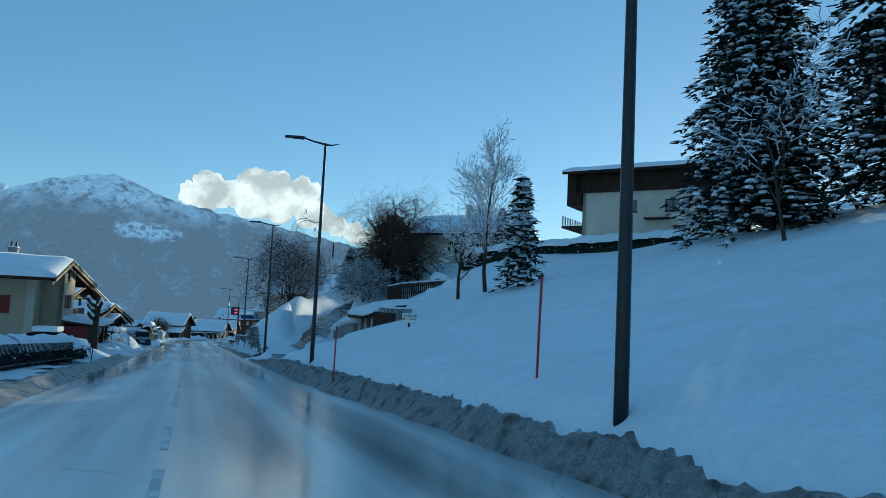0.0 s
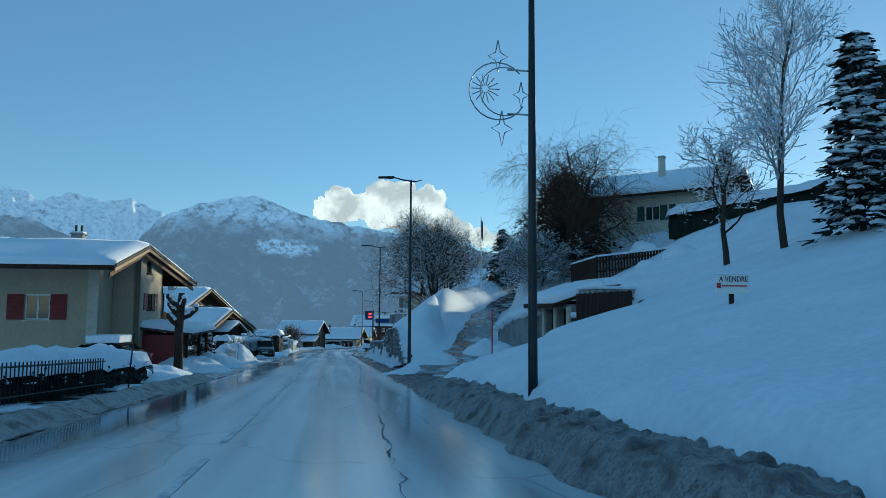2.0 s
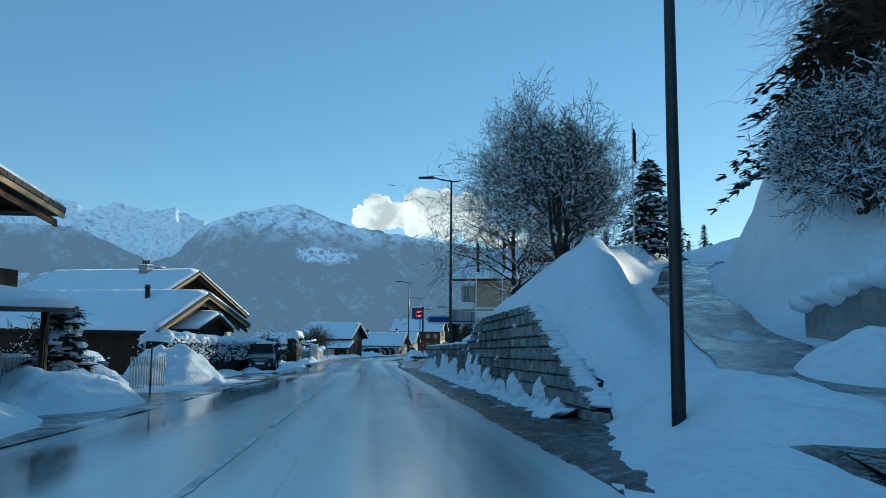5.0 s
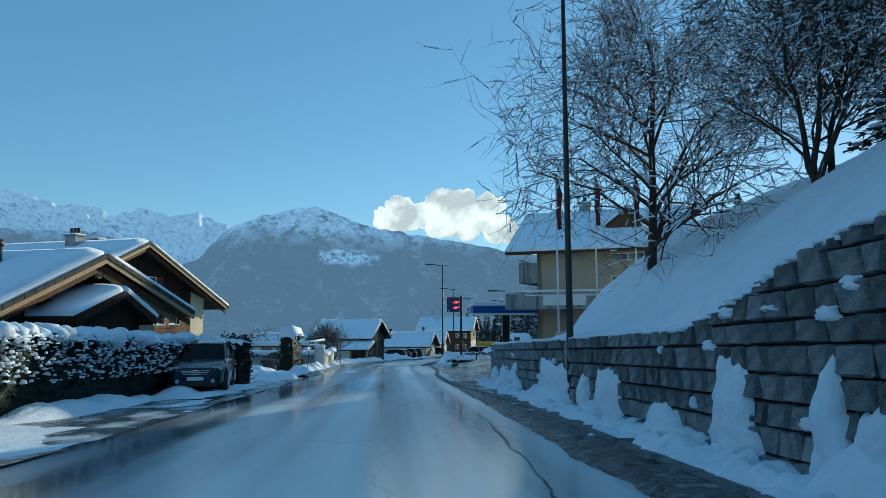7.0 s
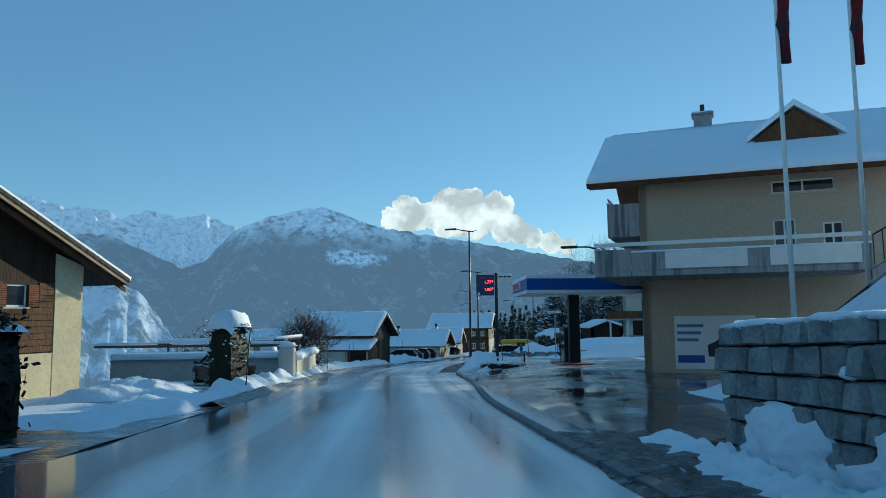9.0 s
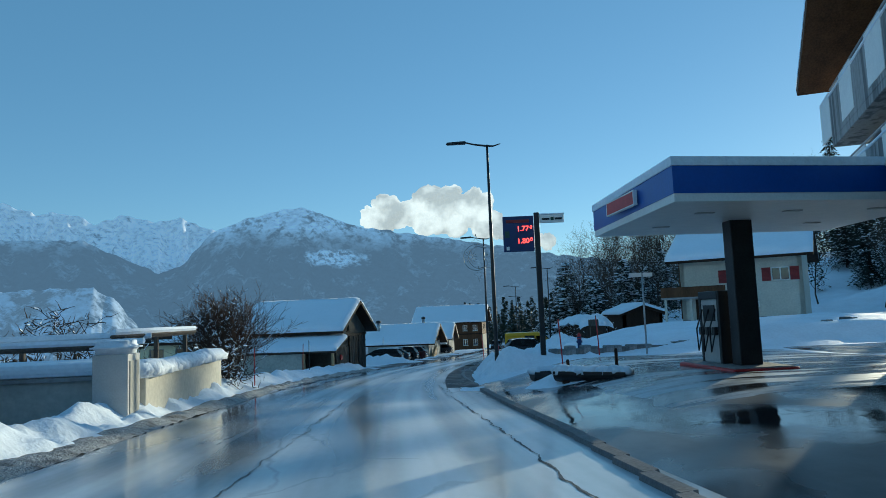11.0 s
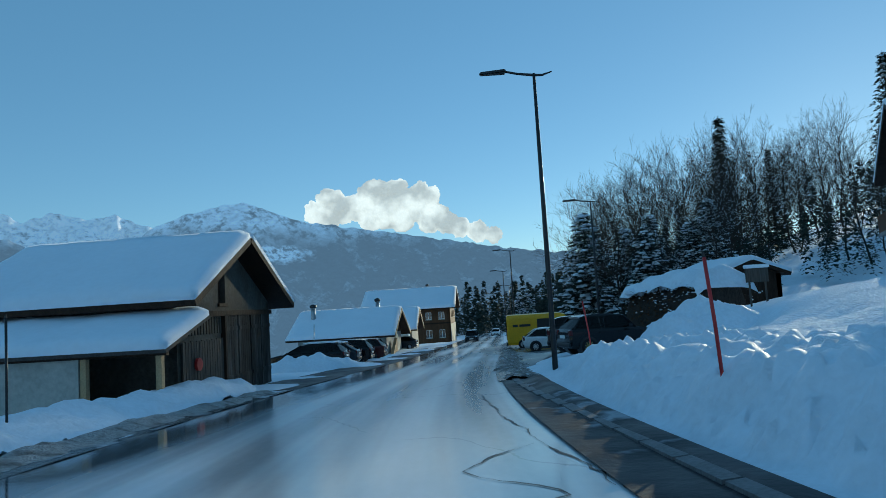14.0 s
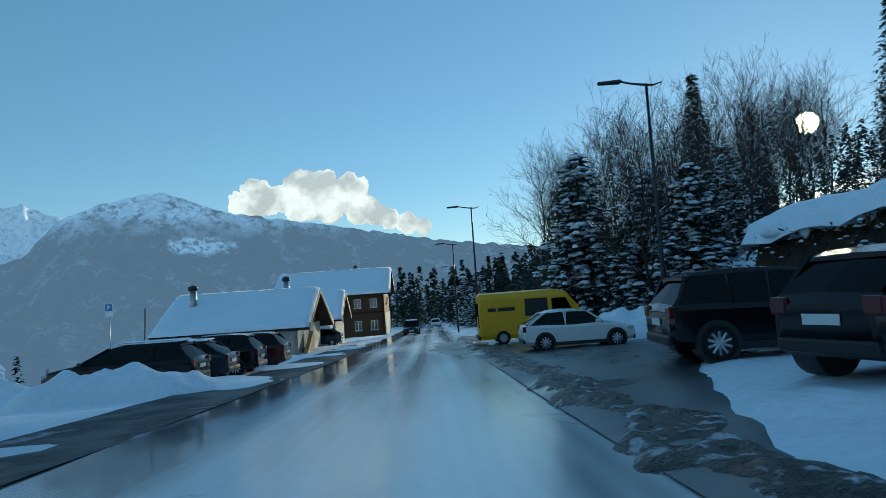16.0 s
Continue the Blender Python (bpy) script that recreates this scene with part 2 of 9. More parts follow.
def ice_road():
    """Snow-glazed asphalt: pale polished ice with darker wet wheel tracks along the way, cracks and stains."""
    m = bpy.data.materials.new("icy_road")
    m.use_nodes = True
    nt, nodes = m.node_tree, m.node_tree.nodes
    lk = nt.links.new
    b = nodes["Principled BSDF"]
    b.inputs["Specular IOR Level"].default_value = 0.9
    uv = nodes.new("ShaderNodeUVMap")
    sep = nodes.new("ShaderNodeSeparateXYZ")
    lk(uv.outputs[0], sep.inputs[0])

    def noise_at(sx, sy, detail, rough=0.6):
        mp = nodes.new("ShaderNodeMapping")
        mp.inputs["Scale"].default_value = (sx, sy, 1)
        lk(uv.outputs[0], mp.inputs[0])
        n = nodes.new("ShaderNodeTexNoise")
        n.inputs["Scale"].default_value, n.inputs["Detail"].default_value, n.inputs["Roughness"].default_value = 1, detail, rough
        lk(mp.outputs[0], n.inputs["Vector"])
        return n.outputs["Fac"]

    def math_node(op, a, c, clamp=False):
        n = nodes.new("ShaderNodeMath")
        n.operation, n.use_clamp = op, clamp
        for k, v in enumerate((a, c)):
            if isinstance(v, (int, float)):
                n.inputs[k].default_value = v
            else:
                lk(v, n.inputs[k])
        return n.outputs[0]

    streak = noise_at(1.1, 0.016, 3, 0.45)
    patch = noise_at(0.3, 0.05, 3, 0.5)
    grain = noise_at(9, 3, 4)
    # wheel tracks: a wave across the lane, 1.55 m apart
    wave = nodes.new("ShaderNodeMath")
    wave.operation = "COSINE"
    lk(math_node("MULTIPLY", sep.outputs["X"], 2 * math.pi / 1.62), wave.inputs[0])
    s = math_node("ADD", math_node("MULTIPLY", wave.outputs[0], 0.06), math_node("ADD", math_node("MULTIPLY", streak, 0.9), math_node("MULTIPLY", patch, 0.75)))
    s = math_node("ADD", s, math_node("MULTIPLY", grain, 0.07))
    # the valley lane is thawed wet in stretches
    side = nodes.new("ShaderNodeMapRange")
    side.inputs["From Min"].default_value, side.inputs["From Max"].default_value = -0.9, -2.6
    lk(math_node("ADD", sep.outputs["X"], math_node("MULTIPLY", patch, 0.8)), side.inputs["Value"])
    thaw = nodes.new("ShaderNodeMapRange")
    thaw.inputs["From Min"].default_value, thaw.inputs["From Max"].default_value = 0.35, 0.52
    lk(noise_at(0.2, 0.03, 3), thaw.inputs["Value"])
    # before and past the barn the whole valley lane lies bare and wet
    bare = nodes.new("ShaderNodeMapRange")
    bare.inputs["From Min"].default_value, bare.inputs["From Max"].default_value = 126, 136
    lk(sep.outputs["Y"], bare.inputs["Value"])
    shut = nodes.new("ShaderNodeMapRange")
    shut.inputs["From Min"].default_value, shut.inputs["From Max"].default_value = 160, 150
    lk(sep.outputs["Y"], shut.inputs["Value"])
    lane = math_node("MAXIMUM", thaw.outputs[0], math_node("MULTIPLY", bare.outputs[0], shut.outputs[0]))
    early = nodes.new("ShaderNodeMapRange")
    early.inputs["From Min"].default_value, early.inputs["From Max"].default_value = 20, 30
    lk(sep.outputs["Y"], early.inputs["Value"])
    lane = math_node("MULTIPLY", lane, early.outputs[0])
    s = math_node("SUBTRACT", s, math_node("MULTIPLY", math_node("MULTIPLY", side.outputs[0], lane), 0.62))
    ramp = nodes.new("ShaderNodeMapRange")
    ramp.inputs["From Min"].default_value, ramp.inputs["From Max"].default_value = 0.52, 1.12
    lk(s, ramp.inputs["Value"])
    mix = nodes.new("ShaderNodeMix")
    mix.data_type = "RGBA"
    mix.inputs["A"].default_value, mix.inputs["B"].default_value = (0.13, 0.145, 0.16, 1), (0.84, 0.88, 0.92, 1)
    lk(ramp.outputs[0], mix.inputs["Factor"])
    # thin dark cracks and tar seams
    mpc = nodes.new("ShaderNodeMapping")
    mpc.inputs["Scale"].default_value = (0.22, 0.11, 1)
    lk(uv.outputs[0], mpc.inputs[0])
    warp = nodes.new("ShaderNodeTexNoise")
    warp.inputs["Scale"].default_value, warp.inputs["Detail"].default_value = 3.0, 6
    lk(mpc.outputs[0], warp.inputs["Vector"])
    bend = nodes.new("ShaderNodeVectorMath")
    bend.operation = "MULTIPLY_ADD"
    lk(warp.outputs["Color"], bend.inputs[0])
    bend.inputs[1].default_value = (0.35, 0.35, 0)
    lk(mpc.outputs[0], bend.inputs[2])
    vor = nodes.new("ShaderNodeTexVoronoi")
    vor.feature = "DISTANCE_TO_EDGE"
    vor.inputs["Scale"].default_value = 1.0
    lk(bend.outputs[0], vor.inputs["Vector"])
    crack = nodes.new("ShaderNodeMapRange")
    crack.inputs["From Min"].default_value, crack.inputs["From Max"].default_value = 0.001, 0.006
    crack.inputs["To Min"].default_value, crack.inputs["To Max"].default_value = 0.75, 1.0
    lk(vor.outputs["Distance"], crack.inputs["Value"])
    gate = nodes.new("ShaderNodeMapRange")
    gate.inputs["From Min"].default_value, gate.inputs["From Max"].default_value = 0.46, 0.54
    lk(patch, gate.inputs["Value"])
    keep = math_node("MAXIMUM", crack.outputs[0], gate.outputs[0])
    dark = nodes.new("ShaderNodeVectorMath")
    dark.operation = "SCALE"
    lk(mix.outputs["Result"], dark.inputs[0])
    lk(keep, dark.inputs["Scale"])
    lk(dark.outputs[0], b.inputs["Base Color"])
    rr = nodes.new("ShaderNodeMapRange")
    rr.inputs["To Min"].default_value, rr.inputs["To Max"].default_value = 0.09, 0.27
    lk(ramp.outputs[0], rr.inputs["Value"])
    lk(rr.outputs[0], b.inputs["Roughness"])
    bp = nodes.new("ShaderNodeBump")
    bp.inputs["Strength"].default_value, bp.inputs["Distance"].default_value = 0.08, 0.03
    lk(s, bp.inputs["Height"])
    lk(bp.outputs[0], b.inputs["Normal"])
    return m


ICE = ice_road()

# ---- ground, road ----
def step(a, b, v):
    t = min(1.0, max(0.0, (v - a) / (b - a)))
    return t * t * (3 - 2 * t)


def zr(y):
    """Height of the road's surface at y."""
    if y <= 0:
        return 4.007 - 0.0561 * y
    q = min(y, 180.0)
    z = 3.557e-5 * q * q - 0.05614 * q + 4.007
    return z - 0.033 * (y - 180) if y > 180 else z


def cx(y):
    """The road's middle line: straight, then a bend to the right."""
    t = min(1.0, max(0.0, (y - 107) / 53))
    x = -0.43 + 13.25 * (t ** 3 - t ** 4 / 2)
    return x + 0.25 * (y - 160) if y > 160 else x


def walltop(y):
    """Height of the stone wall above the road."""
    return min(1.6 + 0.80 * (1 - step(65.6, 70.2, y)), 0.05 + 0.40 * max(0.0, y - 53.2))


LANE = [(5.0, 45.0, 0.0), (7.3, 52.0, 0.75), (9.5, 59.0, 1.9), (11.8, 66.0, 3.45), (16.2, 75.0, 5.4), (22.0, 84.0, 7.0)]


def lane_at(x, y):
    """Distance from the side lane, and the lane's height above the road there."""
    best = (1e9, 0)
    for (x0, y0, h0), (x1, y1, h1) in zip(LANE, LANE[1:]):
        dx, dy = x1 - x0, y1 - y0
        t = max(0.0, min(1.0, ((x - x0) * dx + (y - y0) * dy) / (dx * dx + dy * dy)))
        d = math.hypot(x - x0 - t * dx, y - y0 - t * dy)
        if d < best[0]:
            best = (d, h0 + t * (h1 - h0) + zr(y0 + t * dy) - zr(y))
    return best


def rise(x, y):
    """Height of the ground above the road, without roughness."""
    u = x - cx(y)
    if u < -3.4:
        d = 0.0
        v = -u
        if v > 9:
            d -= 0.05 * (min(v, 40) - 9) * (1 + 1.6 * step(105, 140, y))
        if v > 40:
            d -= 0.28 * (min(v, 500) - 40)
        return d
    if u < 3.2:
        return 0.0
    # meadow slope before the side lane
    a = 0.72 * step(3.6, 4.75, u) + 0.32 * max(0, min(u, 27) - 4.5)
    if u > 27:
        a += 0.24 * (min(u, 160) - 27)
    # apron of the side lane and the terrace behind the garage
    b = 1.25 * step(5, 10.3, u)
    b += 3.0 * step(12.2, 13.6, u) + 0.45 * max(0, min(u, 24) - 14)
    if u > 24:
        b += 0.22 * (min(u, 160) - 24)
    # bank above the stone wall
    c = 0.0
    if u > 5.2:
        d, hollow = min(u, 9.3) - 4.95, step(69, 79.5, y)
        c = walltop(y) - 0.08 + 0.80 * d * (1 - hollow) + (0.03 * d * d + 0.021 * d ** 3) * hollow + (0.4 + 0.35 * hollow) * max(0, min(u, 12) - 9.3) + 0.4 * max(0, min(u, 15) - 12) + 0.16 * max(0, min(u, 160) - 15)
    # forecourt
    zf = -1.0 - 0.023 * (min(max(y, 95), 121) - 95)
    e = (zf - zr(y)) * step(3.6, 8.5, u) + 0.26 * max(0, min(u, 160) - 30)
    # mound with the price sign, and the bank after it
    f = 0.85 * step(4.4, 5.7, u) + 1.05 * step(6, 18, u) + 0.22 * max(0, min(u, 160) - 36)
    g = 0.75 * step(4.4, 5.4, u) + 1.5 * step(6, 17, u) + 0.22 * max(0, min(u, 160) - 34)
    # car park and the wooded hill behind
    h = 0.06 + 0.28 * step(4.0, 6.5, u) * (1 - step(159, 167, y)) + 1.3 * step(11, 13.5, u) * (1 - step(164, 170, y)) + 1.3 * step(16, 20, u) * step(164, 170, y) + (0.10 + 0.17 * step(166, 186, y)) * max(0, min(u, 160) - 14) + 0.12 * max(0, min(u, 160) - 34) * (1 - step(160, 178, y))
    z = a
    z += (b - z) * (step(35.6, 38.2, y) if u < 7.5 else step(36.6, 39.6, y) if u < 11.2 else step(37.5, 43, y) if u < 14 else step(38, 52, y))
    wc = step(51.5, 57.5, y) if u < 8 else step(55, 67, y)
    z += (c - z) * wc
    ld, lh = lane_at(x, y)
    if 40 < y < 90:
        z += (lh - z) * (1 - step(1.45, 3.3, ld))
    z += (e - z) * (step(86.5, 89.5, y) if u < 9 else step(86, 100, y))
    z += (f - z) * (step(124.6, 125.9, y) if u < 9 else step(125.8, 128.5, y) if u < 34 else step(118, 135, y))
    z += (g - z) * step(129, 136, y)
    far = step(9.0, 13.0, u)
    z += (h - z) * (step(144.0, 148.5, y) * (1 - far) + step(151, 158, y) * far)
    return z


def far_drop(y):
    return -0.07 * (min(y, 1800) - 330) if y > 330 else 0.0


def H(x, y):
    return zr(min(y, 900)) + rise(x, y) + far_drop(y)


def rough(x, y, u):
    """Drifts, lumps and footprints in the snow."""
    k = step(3.6, 5.2, abs(u))
    n = noise.noise(Vector((x * 0.22, y * 0.22, 3.1))) * 0.26 + noise.noise(Vector((x * 0.9, y * 0.9, 7.7))) * 0.075
    late = step(123, 126, y)
    near = (1 - step(5.5 + 4 * late, 9 + 5 * late, u)) * step(3.3 + 1.0 * late, 4.2 + 1.0 * late, u)
    lump = near * (noise.noise(Vector((x * 2.1, y * 2.1, 1.7))) * 0.16 + noise.noise(Vector((x * 5.3, y * 5.3, 4.0))) * 0.06)
    if y < 36.6:
        lump *= 0.25
        n *= 0.15 + 0.85 * step(4.5, 8.5, abs(u))
    lump *= 1 + 0.1 * late
    flat = (88 < y < 125.4 and 3 < u < 26) or (145.5 < y < 192 and 3 < u < 16) or (36.5 < y < 54 and 3 < u < 12)
    return (n * k + lump) * (0.12 if flat else 1.0)


def mesh_of(name, verts, faces, material, uvs=None, smooth=False):
    me = bpy.data.meshes.new(name)
    me.from_pydata(verts, [], faces)
    me.materials.append(material)
    if smooth:
        me.polygons.foreach_set("use_smooth", [True] * len(me.polygons))
    if uvs:
        lay = me.uv_layers.new(name="UVMap")
        for k, lp in enumerate(me.loops):
            lay.data[k].uv = uvs[lp.vertex_index]
    me.update()
    return me


def spaced(a, b, d):
    n = max(1, round((b - a) / d))
    return [a + (b - a) * k / n for k in range(n)]


def grid_ground():
    us = [-2600, -1500, -900, -500, -300, -200, -140, -100, -75, -58, -48] + spaced(-40, -16, 2.0) + spaced(-16, -8, 0.8) + spaced(-8, -2.8, 0.35)
    us += spaced(-2.8, 2.8, 1.4) + spaced(2.8, 4.4, 0.2) + spaced(4.4, 5.4, 0.1) + spaced(5.4, 9, 0.22) + spaced(9, 30, 0.6) + spaced(30, 60, 2) + [60, 70, 85, 105, 130, 160, 220, 330, 520, 900, 1500, 2600]
    ys = [-900, -500, -300, -180, -110, -70, -45] + spaced(-30, -4, 1.5) + spaced(-4, 200, 0.5) + spaced(200, 270, 2) + [270, 280, 295, 315, 340, 380, 440, 520, 640, 800, 1050, 1400, 1900, 2600, 3600]
    verts, faces = [], []
    for y in ys:
        c = cx(min(y, 400))
        for u in us:
            x = c + u
            z = H(x, y)
            if abs(u) < 3.3:
                z -= 0.06
            elif 3.2 < u < 5.2 and 91 < y < 121.5:
                z -= 0.08
            elif 3.2 < u < 4.35 and -8 < y < 34:
                z -= 0.3
            elif abs(u) < 60 and -30 < y < 270:
                z += rough(x, y, u)
            verts.append((x, y, z))
    w = len(us)
    for j in range(len(ys) - 1):
        for i in range(w - 1):
            k = j * w + i
            faces.append((k, k + 1, k + w + 1, k + w))
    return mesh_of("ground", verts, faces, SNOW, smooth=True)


ground = tagged(new("ground", grid_ground()), "snow-covered valley slope beside the road", "ground", kind="structure")


def strip(name, us, y0, y1, dy, material, lift, bumpy=None):
    """A band along the road; lift(u, y) is its height above the road."""
    ys = spaced(y0, y1, dy) + [y1]
    verts, uvs, faces = [], [], []
    for y in ys:
        for u in us:
            x = cx(y) + u
            verts.append((x, y, zr(y) + lift(u, y)))
            uvs.append((u, y))
    w = len(us)
    for j in range(len(ys) - 1):
        for i in range(w - 1):
            k = j * w + i
            faces.append((k, k + 1, k + w + 1, k + w))
    return mesh_of(name, verts, faces, material, uvs, smooth=True)


def road_lift(u, y):
    return 0.035 * (1 - (u / 3.5) ** 2) + 0.008 * noise.noise(Vector((u * 0.8, y * 0.4, 0)))


road = tagged(new("road", strip("road", spaced(-3.75, 4.25, 0.25) + [4.25], -60, 330, 1.0, ICE, road_lift)),
              "icy village road with pale polished snow and wet wheel tracks", "road", kind="structure")

# ---- shape tools ----
def thing(name, x, y, z=None, yaw=0.0, label="", category="", group="", kind=""):
    ob = new(name)
    ob.matrix_world = pose(x, y, H(x, y) if z is None else z, 0, 0, yaw)
    return tagged(ob, label, category, group, kind)


def part(name, bm, material, parent, label="", smooth=False):
    me = bpy.data.meshes.new(name)
    bm.to_mesh(me)
    bm.free()
    me.materials.append(material)
    if smooth:
        me.polygons.foreach_set("use_smooth", [True] * len(me.polygons))
    ob = new(name, me)
    ob.parent = parent
    return tagged(ob, label)


def part_data(name, verts, faces, material, parent, label="", smooth=False):
    ob = new(name, mesh_of(name, verts, faces, material, smooth=smooth))
    ob.parent = parent
    return tagged(ob, label)


def box(x0, y0, z0, x1, y1, z1, bevel=0.0, bm=None):
    bm = bm or bmesh.new()
    r = bmesh.ops.create_cube(bm, size=1)
    for v in r["verts"]:
        v.co = Vector(((x0 + x1) / 2 + v.co.x * (x1 - x0), (y0 + y1) / 2 + v.co.y * (y1 - y0), (z0 + z1) / 2 + v.co.z * (z1 - z0)))
    if bevel:
        edges = list({e for v in r["verts"] for e in v.link_edges})
        bmesh.ops.bevel(bm, geom=edges, offset=bevel, segments=2, affect="EDGES", profile=0.5)
    return bm


def rod(points, radii, sides=6, bm=None, cap=True):
    """A tapered tube along points."""
    bm = bm or bmesh.new()
    rings = []
    pts = [Vector(p) for p in points]
    for k, p in enumerate(pts):
        d = (pts[min(k + 1, len(pts) - 1)] - pts[max(k - 1, 0)]).normalized()
        a = d.orthogonal().normalized() if abs(d.z) > 0.9 else d.cross(Vector((0, 0, 1))).normalized()
        if abs(d.z) > 0.9:
            a = Vector((1, 0, 0)) - d * d.x
            a.normalize()
        c = d.cross(a)
        r = radii[k] if hasattr(radii, "__len__") else radii
        rings.append([bm.verts.new(p + r * (math.cos(2 * math.pi * s / sides) * a + math.sin(2 * math.pi * s / sides) * c)) for s in range(sides)])
    for ra, rb in zip(rings, rings[1:]):
        for s in range(sides):
            bm.faces.new((ra[s], ra[(s + 1) % sides], rb[(s + 1) % sides], rb[s]))
    if cap:
        bm.faces.new(list(reversed(rings[0])))
        bm.faces.new(rings[-1])
    return bm


def prism(profile, axis, a, b, bm=None):
    """Extrudes a polygon of (p, q) along x ('x': p=y q=z), y ('y': p=x q=z) or z ('z': p=x q=y) from a to b."""
    bm = bm or bmesh.new()
    put = {"x": lambda t, p, q: (t, p, q), "y": lambda t, p, q: (p, t, q), "z": lambda t, p, q: (p, q, t)}[axis]
    ra = [bm.verts.new(put(a, p, q)) for p, q in profile]
    rb = [bm.verts.new(put(b, p, q)) for p, q in profile]
    n = len(profile)
    bm.faces.new(ra)
    bm.faces.new(list(reversed(rb)))
    for k in range(n):
        bm.faces.new((ra[k], rb[k], rb[(k + 1) % n], ra[(k + 1) % n]))
    bmesh.ops.recalc_face_normals(bm, faces=bm.faces)
    return bm


def wall_mesh(origin, along, length, top, holes=(), thick=0.3, base=0.0, cuts=()):
    """A wall with real openings. along: the wall's direction on the ground; its outer face lies on the right of it. top(u): height; holes: (u0, v0, u1, v1)."""
    bm = bmesh.new()
    o, d = Vector(origin), Vector(along).normalized()
    n = Vector((d.y, -d.x, 0))
    us = sorted({0.0, length, *cuts, *(h[0] for h in holes), *(h[2] for h in holes)})

    def at(u, v, depth):
        return bm.verts.new(o + d * u + Vector((0, 0, v)) - n * depth)

    def quad(pts):
        bm.faces.new([at(*p) for p in pts])

    for u0, u1 in zip(us, us[1:]):
        mid = (u0 + u1) / 2
        inside = sorted((h[1], h[3]) for h in holes if h[0] < mid < h[2])
        spans, v = [], base
        for a, b in inside:
            if a > v:
                spans.append((v, v, a, a))
            v = b
        spans.append((v, v, top(u1), top(u0)))
        for dep, flip in ((0, False), (thick, True)):
            for va, vb, vc, vd in spans:
                q = [(u0, va, dep), (u1, vb, dep), (u1, vc, dep), (u0, vd, dep)]
                quad(q[::-1] if flip else q)
        quad([(u0, top(u0), 0), (u1, top(u1), 0), (u1, top(u1), thick), (u0, top(u0), thick)])
    for u in (0, length):
        quad([(u, base, 0), (u, top(u), 0), (u, top(u), thick), (u, base, thick)])
    for u0, v0, u1, v1 in holes:
        quad([(u0, v0, 0), (u1, v0, 0), (u1, v0, thick), (u0, v0, thick)])
        quad([(u0, v1, 0), (u0, v1, thick), (u1, v1, thick), (u1, v1, 0)])
        quad([(u0, v0, 0), (u0, v0, thick), (u0, v1, thick), (u0, v1, 0)])
        quad([(u1, v0, 0), (u1, v1, 0), (u1, v1, thick), (u1, v0, thick)])
    return bm


def window(parent, origin, along, hole, mullions=1, shutter=None, frame_mat=None, sill=True, shutters=2, open_w=None):
    """A framed window in a hole of a wall (same origin and direction), with glass, sill and shutters."""
    frame_mat = frame_mat or WHITE
    u0, v0, u1, v1 = hole
    yaw = math.degrees(math.atan2(along[1], along[0]))
    w = new("window")
    w.parent = parent
    w.matrix_local = pose(*origin, 0, 0, yaw)
    # local: x along the wall, -y outwards
    bm = bmesh.new()
    t = 0.07
    for a in ((u0, v0, u1, v0 + t), (u0, v1 - t, u1, v1), (u0, v0 + t, u0 + t, v1 - t), (u1 - t, v0 + t, u1, v1 - t)):
        box(a[0], 0.08, a[1], a[2], 0.15, a[3], bm=bm)
    for k in range(mullions):
        m = u0 + (u1 - u0) * (k + 1) / (mullions + 1)
        box(m - t / 2, 0.075, v0 + t, m + t / 2, 0.145, v1 - t, bm=bm)
    part("frame", bm, frame_mat, w)
    part("pane", box(u0 + 0.02, 0.10, v0 + 0.02, u1 - 0.02, 0.115, v1 - 0.02), PANE, w)
    # a black sheet behind the pane stands for the room's shade
    part("room_shade", box(u0 - 0.02, 0.27, v0 - 0.02, u1 + 0.02, 0.31, v1 + 0.02), BLACK, w, "black sheet standing for the shade of the room")
    if sill:
        part("sill", box(u0 - 0.08, -0.07, v0 - 0.07, u1 + 0.08, 0.08, v0, 0.012), PLASTER_W if frame_mat is WHITE else frame_mat, w)
    if shutter:
        sw = open_w or (u1 - u0) / 2 * 0.95
        sides = [(u0 - sw - 0.02, u0 - 0.02), (u1 + 0.02, u1 + sw + 0.02)][:shutters]
        for a, b in sides:
            n = 10
            saw = [(-0.012, v0)]
            for k in range(n):
                z0 = v0 + (v1 - v0) * k / n
                saw += [(-0.06, z0 + 0.012), (-0.035, z0 + (v1 - v0) / n - 0.004)]
            saw.append((-0.012, v1))
            part("shutter", prism(saw, "x", a, b), shutter, w)
    return w


